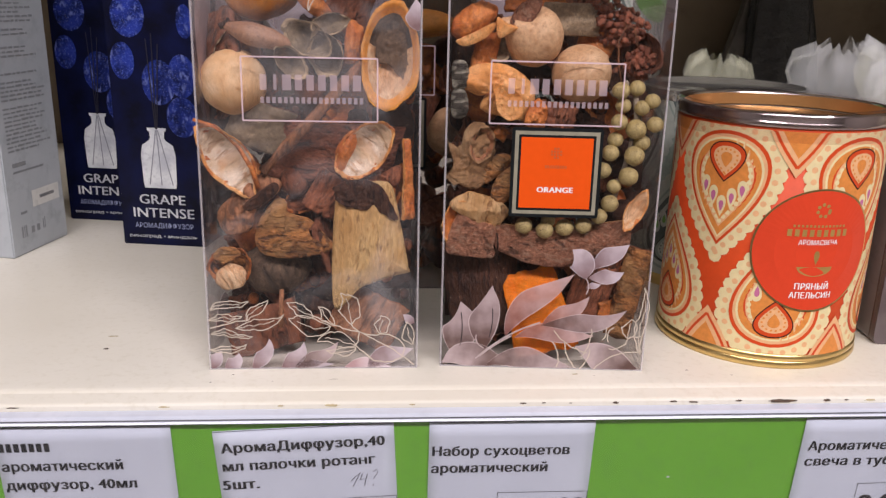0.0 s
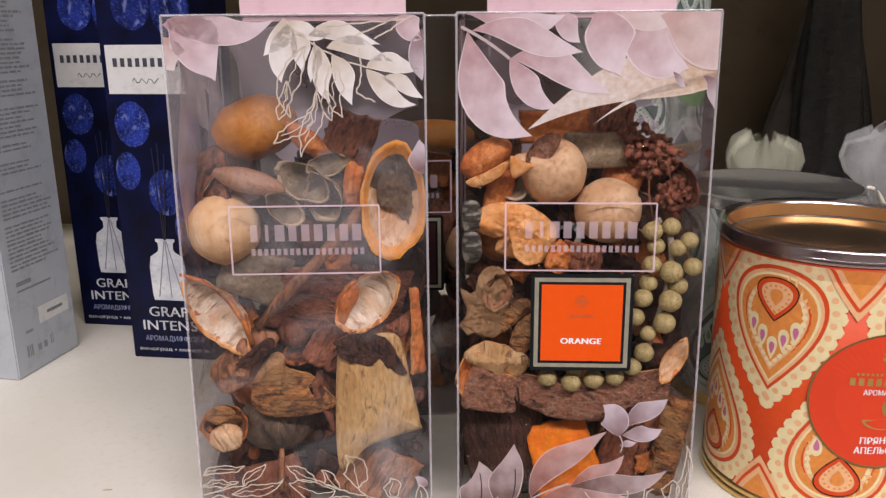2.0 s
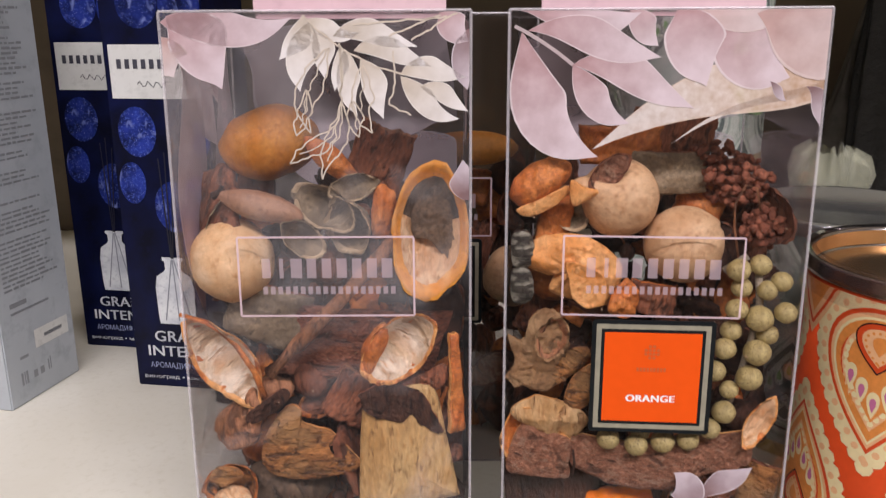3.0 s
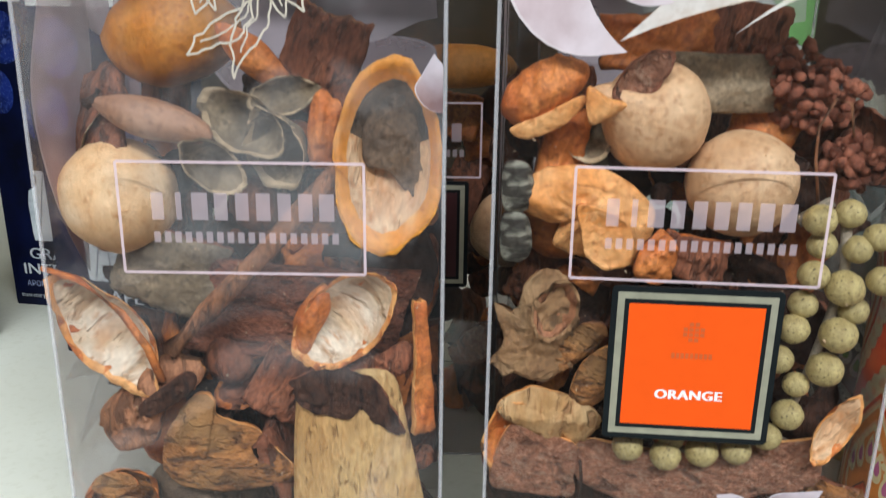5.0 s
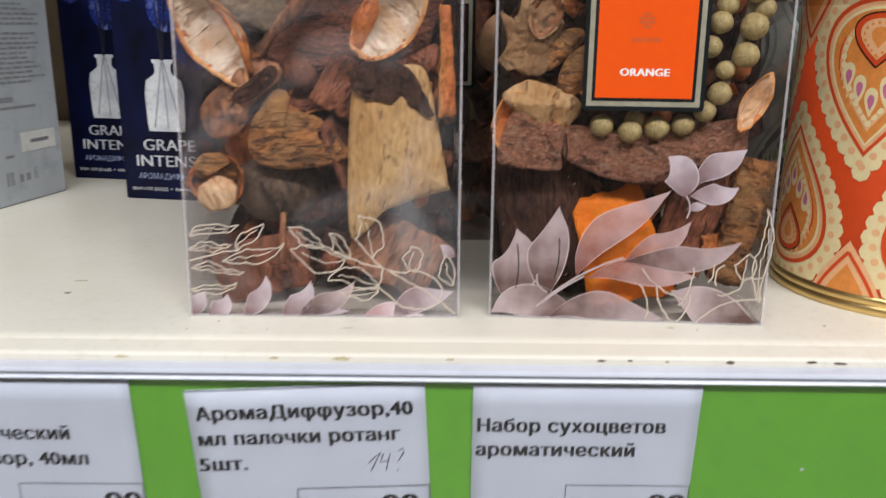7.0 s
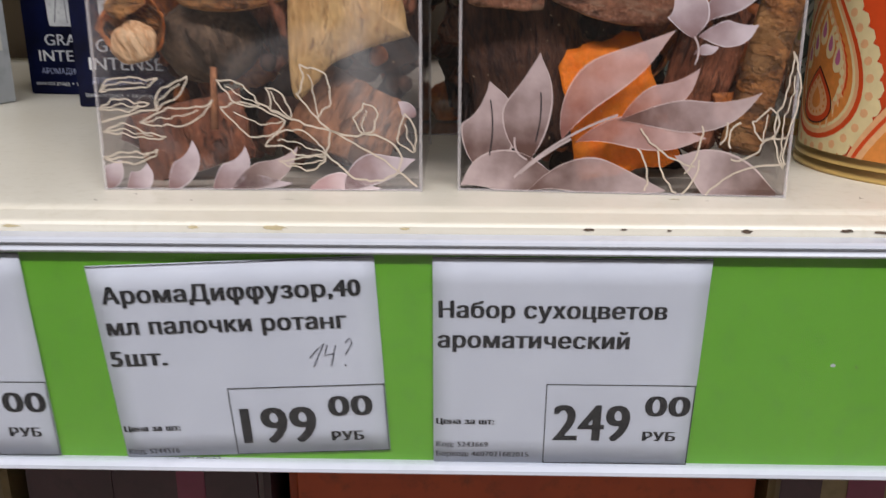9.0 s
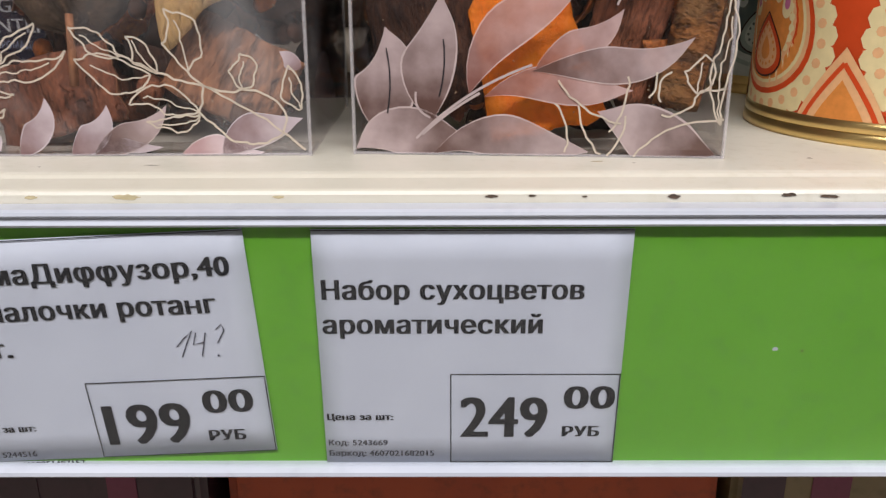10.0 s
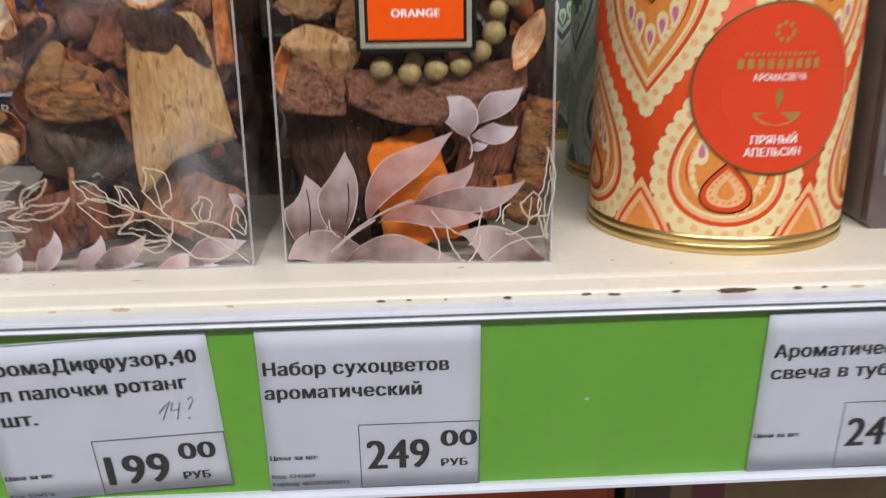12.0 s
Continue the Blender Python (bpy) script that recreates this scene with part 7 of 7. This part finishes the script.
# ---- organza bags and dark bags at the back ----
def organza(name, tint, dens):
    m, n, l, b = nodes_of(name)
    out = n["Material Output"]
    tc, wv = n.new("ShaderNodeTexCoord"), n.new("ShaderNodeTexNoise")
    wv.inputs["Scale"].default_value = 60
    mx = n.new("ShaderNodeMixRGB")
    l.new(tc.outputs["Object"], wv.inputs["Vector"]), l.new(wv.outputs["Fac"], mx.inputs[0])
    mx.inputs[1].default_value, mx.inputs[2].default_value = (*tint, 1), (*[min(1, v * 1.15) for v in tint], 1)
    l.new(mx.outputs[0], b.inputs["Base Color"])
    b.inputs["Roughness"].default_value, b.inputs["Sheen Weight"].default_value = 0.5, 0.5
    tr, ms = n.new("ShaderNodeBsdfTransparent"), n.new("ShaderNodeMixShader")
    ms.inputs[0].default_value = dens
    l.new(tr.outputs[0], ms.inputs[1]), l.new(b.outputs[0], ms.inputs[2]), l.new(ms.outputs[0], out.inputs["Surface"])
    return m


VEIL = organza("white_organza", (0.74, 0.75, 0.73), 0.24)
VEILG = organza("cream_organza", (0.66, 0.66, 0.48), 0.24)
RIBBON = plain("cream_ribbon", (0.78, 0.72, 0.58), 0.35)
TAGWHITE = plain("white_swing_tag", (0.80, 0.82, 0.88), 0.45, vary=0.03)
FLOWERS = surface("dried_blossom", (0.55, 0.46, 0.20), (0.66, 0.60, 0.36), scale=120, rough=0.8, bump=0.6)


def sachet(m, r, h, flare, veil, seed, label, tag=False):
    """A tied gauze bag: pleated body, pinched neck, ruffled mouth."""
    s = thing("organza_bag", m, label, "gift bag", "organza bags")
    rings = [(0.2, 0.0), (0.9, 0.004), (1.0, 0.25), (0.92, 0.46), (0.58, 0.60), (0.27, 0.67), (0.42, 0.73), (0.62, 0.80), (0.70, 0.88), (0.60, 0.96), (0.34, 1.0)]
    bm = bmesh.new()
    seg = 72
    prev = None
    for k, (f, z) in enumerate(rings):
        row = []
        for i in range(seg):
            a = 2 * math.pi * i / seg
            pleat = 1 + (0.02 + 0.05 * max(0, z - 0.55)) * math.sin(9 * a + seed + 5 * nz3((math.cos(a), math.sin(a), 0), 2.0, seed)) + 0.7 * max(0, z - 0.6) * nz3((math.cos(a), math.sin(a), z), 3.0, seed) + 0.22 * nz3((math.cos(a), math.sin(a), z), 2.0, seed)
            rr = r * f * pleat * (flare if z > 0.75 else 1)
            row.append(bm.verts.new((rr * math.cos(a), 0.8 * rr * math.sin(a), h * z + (0.10 * h * nz3((math.cos(a), math.sin(a), 0), 3.0, seed) * max(0, z - 0.75) * 4))))
        if prev:
            for i in range(seg):
                j = (i + 1) % seg
                bm.faces.new((prev[i], prev[j], row[j], row[i]))
        prev = row
    smooth(part("bag", bm, veil, s, "sheer pleated gauze"))
    smooth(part("filling", shift(ball_bm(r * 0.8, 1.0, 0.8, 0.9, 0.2, seed), 0, 0, r * 0.8), FLOWERS, s, "dried blossoms"))
    for k in (-1, 1):
        pts = [(0.004 * k + 0.022 * k * t, -0.25 * r - 0.010 * t, h * (0.67 + 0.16 * math.sin(2.4 * t) - 0.30 * t * t)) for t in [i / 10 for i in range(11)]]
        smooth(part("ribbon", tube_bm(pts, 0.0013, 0.0011, 6, 0.1), RIBBON, s, "cream satin ribbon"))
    if tag:
        part("swing_tag", shift(plate(-0.004, 0.013, h * 0.52, h * 0.80, 0.001, -0.8 * r, -0.8 * r - 0.0004), 0, -0.004, 0), TAGWHITE, s, "white paper swing tag")
    return s


sachet(pose(0.2470, 0.5650, Z0, 0, 0, 20), 0.040, 0.116, 0.9, VEILG, 1.0, "cream organza bag of dried blossoms")
sachet(pose(0.2980, 0.4980, Z0, 0, 0, -30), 0.042, 0.128, 1.0, VEIL, 2.4, "white organza bag tied with ribbon", False)
sachet(pose(0.3080, 0.4380, Z0, 0, 0, 10), 0.038, 0.122, 1.0, VEIL, 4.1, "white organza bag with a paper tag", True)
sachet(pose(0.3560, 0.5400, Z0, 0, 0, 50), 0.040, 0.126, 1.0, VEILG, 5.6, "cream organza bag behind others")

BAGBLACK = surface("black_plastic_bag", (0.006, 0.006, 0.007), (0.012, 0.012, 0.013), scale=40, rough=0.28, bump=0.8, fine=3, depth=0.004)
BAGGREY = surface("grey_plastic_bag", (0.05, 0.045, 0.038), (0.09, 0.08, 0.07), scale=40, rough=0.3, bump=0.6, fine=3)


def drooping_bag(m, w, h, material, seed, label):
    """A pleated bag hanging from its narrow top."""
    bm = bmesh.new()
    seg, rows = 60, 14
    prev = None
    for k in range(rows + 1):
        t = k / rows
        row = []
        for i in range(seg):
            a = 2 * math.pi * i / seg
            f = 0.18 + 0.82 * t ** 0.8
            rr = 0.5 * w * f * (1 + 0.12 * math.sin(7 * a + seed) + 0.15 * nz3((math.cos(a), math.sin(a), 2 * t), 1.8, seed))
            row.append(bm.verts.new((rr * math.cos(a), 0.35 * rr * math.sin(a), h * (1 - t))))
        if prev:
            for i in range(seg):
                j = (i + 1) % seg
                bm.faces.new((prev[j], prev[i], row[i], row[j]))
        prev = row
    bm.faces.new(prev)
    bmesh.ops.recalc_face_normals(bm, faces=bm.faces)
    ob = smooth(part("plastic_bag", bm, material))
    ob.matrix_world = m
    return tagged(ob, label, "bag", "dark bags at the back")


drooping_bag(pose(0.4050, 0.7900, Z0, 0, -4, 0), 0.088, 0.300, BAGBLACK, 1.0, "glossy black pleated bag against the back panel")
drooping_bag(pose(0.3650, 0.8060, Z0, 0, 8, 0), 0.080, 0.280, BAGGREY, 2.0, "smoky grey bag beside the black one")
drooping_bag(pose(0.5750, 0.7800, Z0, 0, 3, 0), 0.160, 0.200, BAGBLACK, 3.0, "low black bag against the back panel")
GREYLID = plain("dark_tin", (0.10, 0.10, 0.11), 0.3, metal=0.7)
bowl_ob = smooth(part("dark_dish", lathe([(0.0, 0.0), (0.020, 0.0), (0.040, 0.085), (0.045, 0.098), (0.043, 0.098), (0.036, 0.080), (0.0, 0.010)], 64), GREYLID))
bowl_ob.matrix_world = pose(0.2990, 0.3860, Z0)
tagged(bowl_ob, "dark metal dish standing beside the can", "dish")

# ---- goods on the shelf below ----
WRAP_O = surface("orange_wrap", (0.36, 0.045, 0.006), (0.44, 0.065, 0.008), scale=14, rough=0.6, bump=0.1, c3=(0.2, 0.036, 0.006))
WRAP_P = surface("plum_wrap", (0.035, 0.012, 0.022), (0.06, 0.02, 0.033), scale=14, rough=0.35, bump=0.1)
WRAP_B = surface("tan_wrap", (0.17, 0.12, 0.05), (0.22, 0.16, 0.08), scale=14, rough=0.4, bump=0.1)
STRIPE = plain("plum_stripe", (0.16, 0.02, 0.06), 0.4)
ZL = Z0 - 0.42


def low_pack(x0, x1, y0, y1, h, material, label, stripes=()):
    p = thing("wrapped_pack", pose(x0, y0, ZL), label, "pack", "packs on the shelf below")
    bm = box_bm(0, x1 - x0, 0, y1 - y0, 0, h, 0.006, 3)
    for v in bm.verts:
        v.co += Vector((0, 0, 0.002 * nz3(v.co, 20, x0)))
    part("wrapper", bm, material, p)
    for a, b, mm in stripes:
        part("stripe", plate(a, b, 0.008, h - 0.008, 0.0005, 0.0, -0.0005), mm, p)
        part("stripe", shift(box_bm(a, b, 0.008, y1 - y0 - 0.008, h, h + 0.0005), 0, 0, 0.001), mm, p)


low_pack(-0.058, 0.199, 0.480, 0.640, 0.240, WRAP_O, "orange wrapped pack on the lower shelf")
low_pack(-0.200, -0.066, 0.470, 0.640, 0.240, WRAP_P, "dark plum wrapped pack on the lower shelf", ((0.02, 0.05, WRAP_P), (0.085, 0.1, STRIPE)))
low_pack(-0.360, -0.210, 0.470, 0.640, 0.235, WRAP_B, "tan wrapped pack on the lower shelf")
low_pack(0.206, 0.430, 0.480, 0.640, 0.240, WRAP_B, "tan pack with plum stripes on the lower shelf", ((0.004, 0.026, WRAP_P), (0.040, 0.060, STRIPE)))
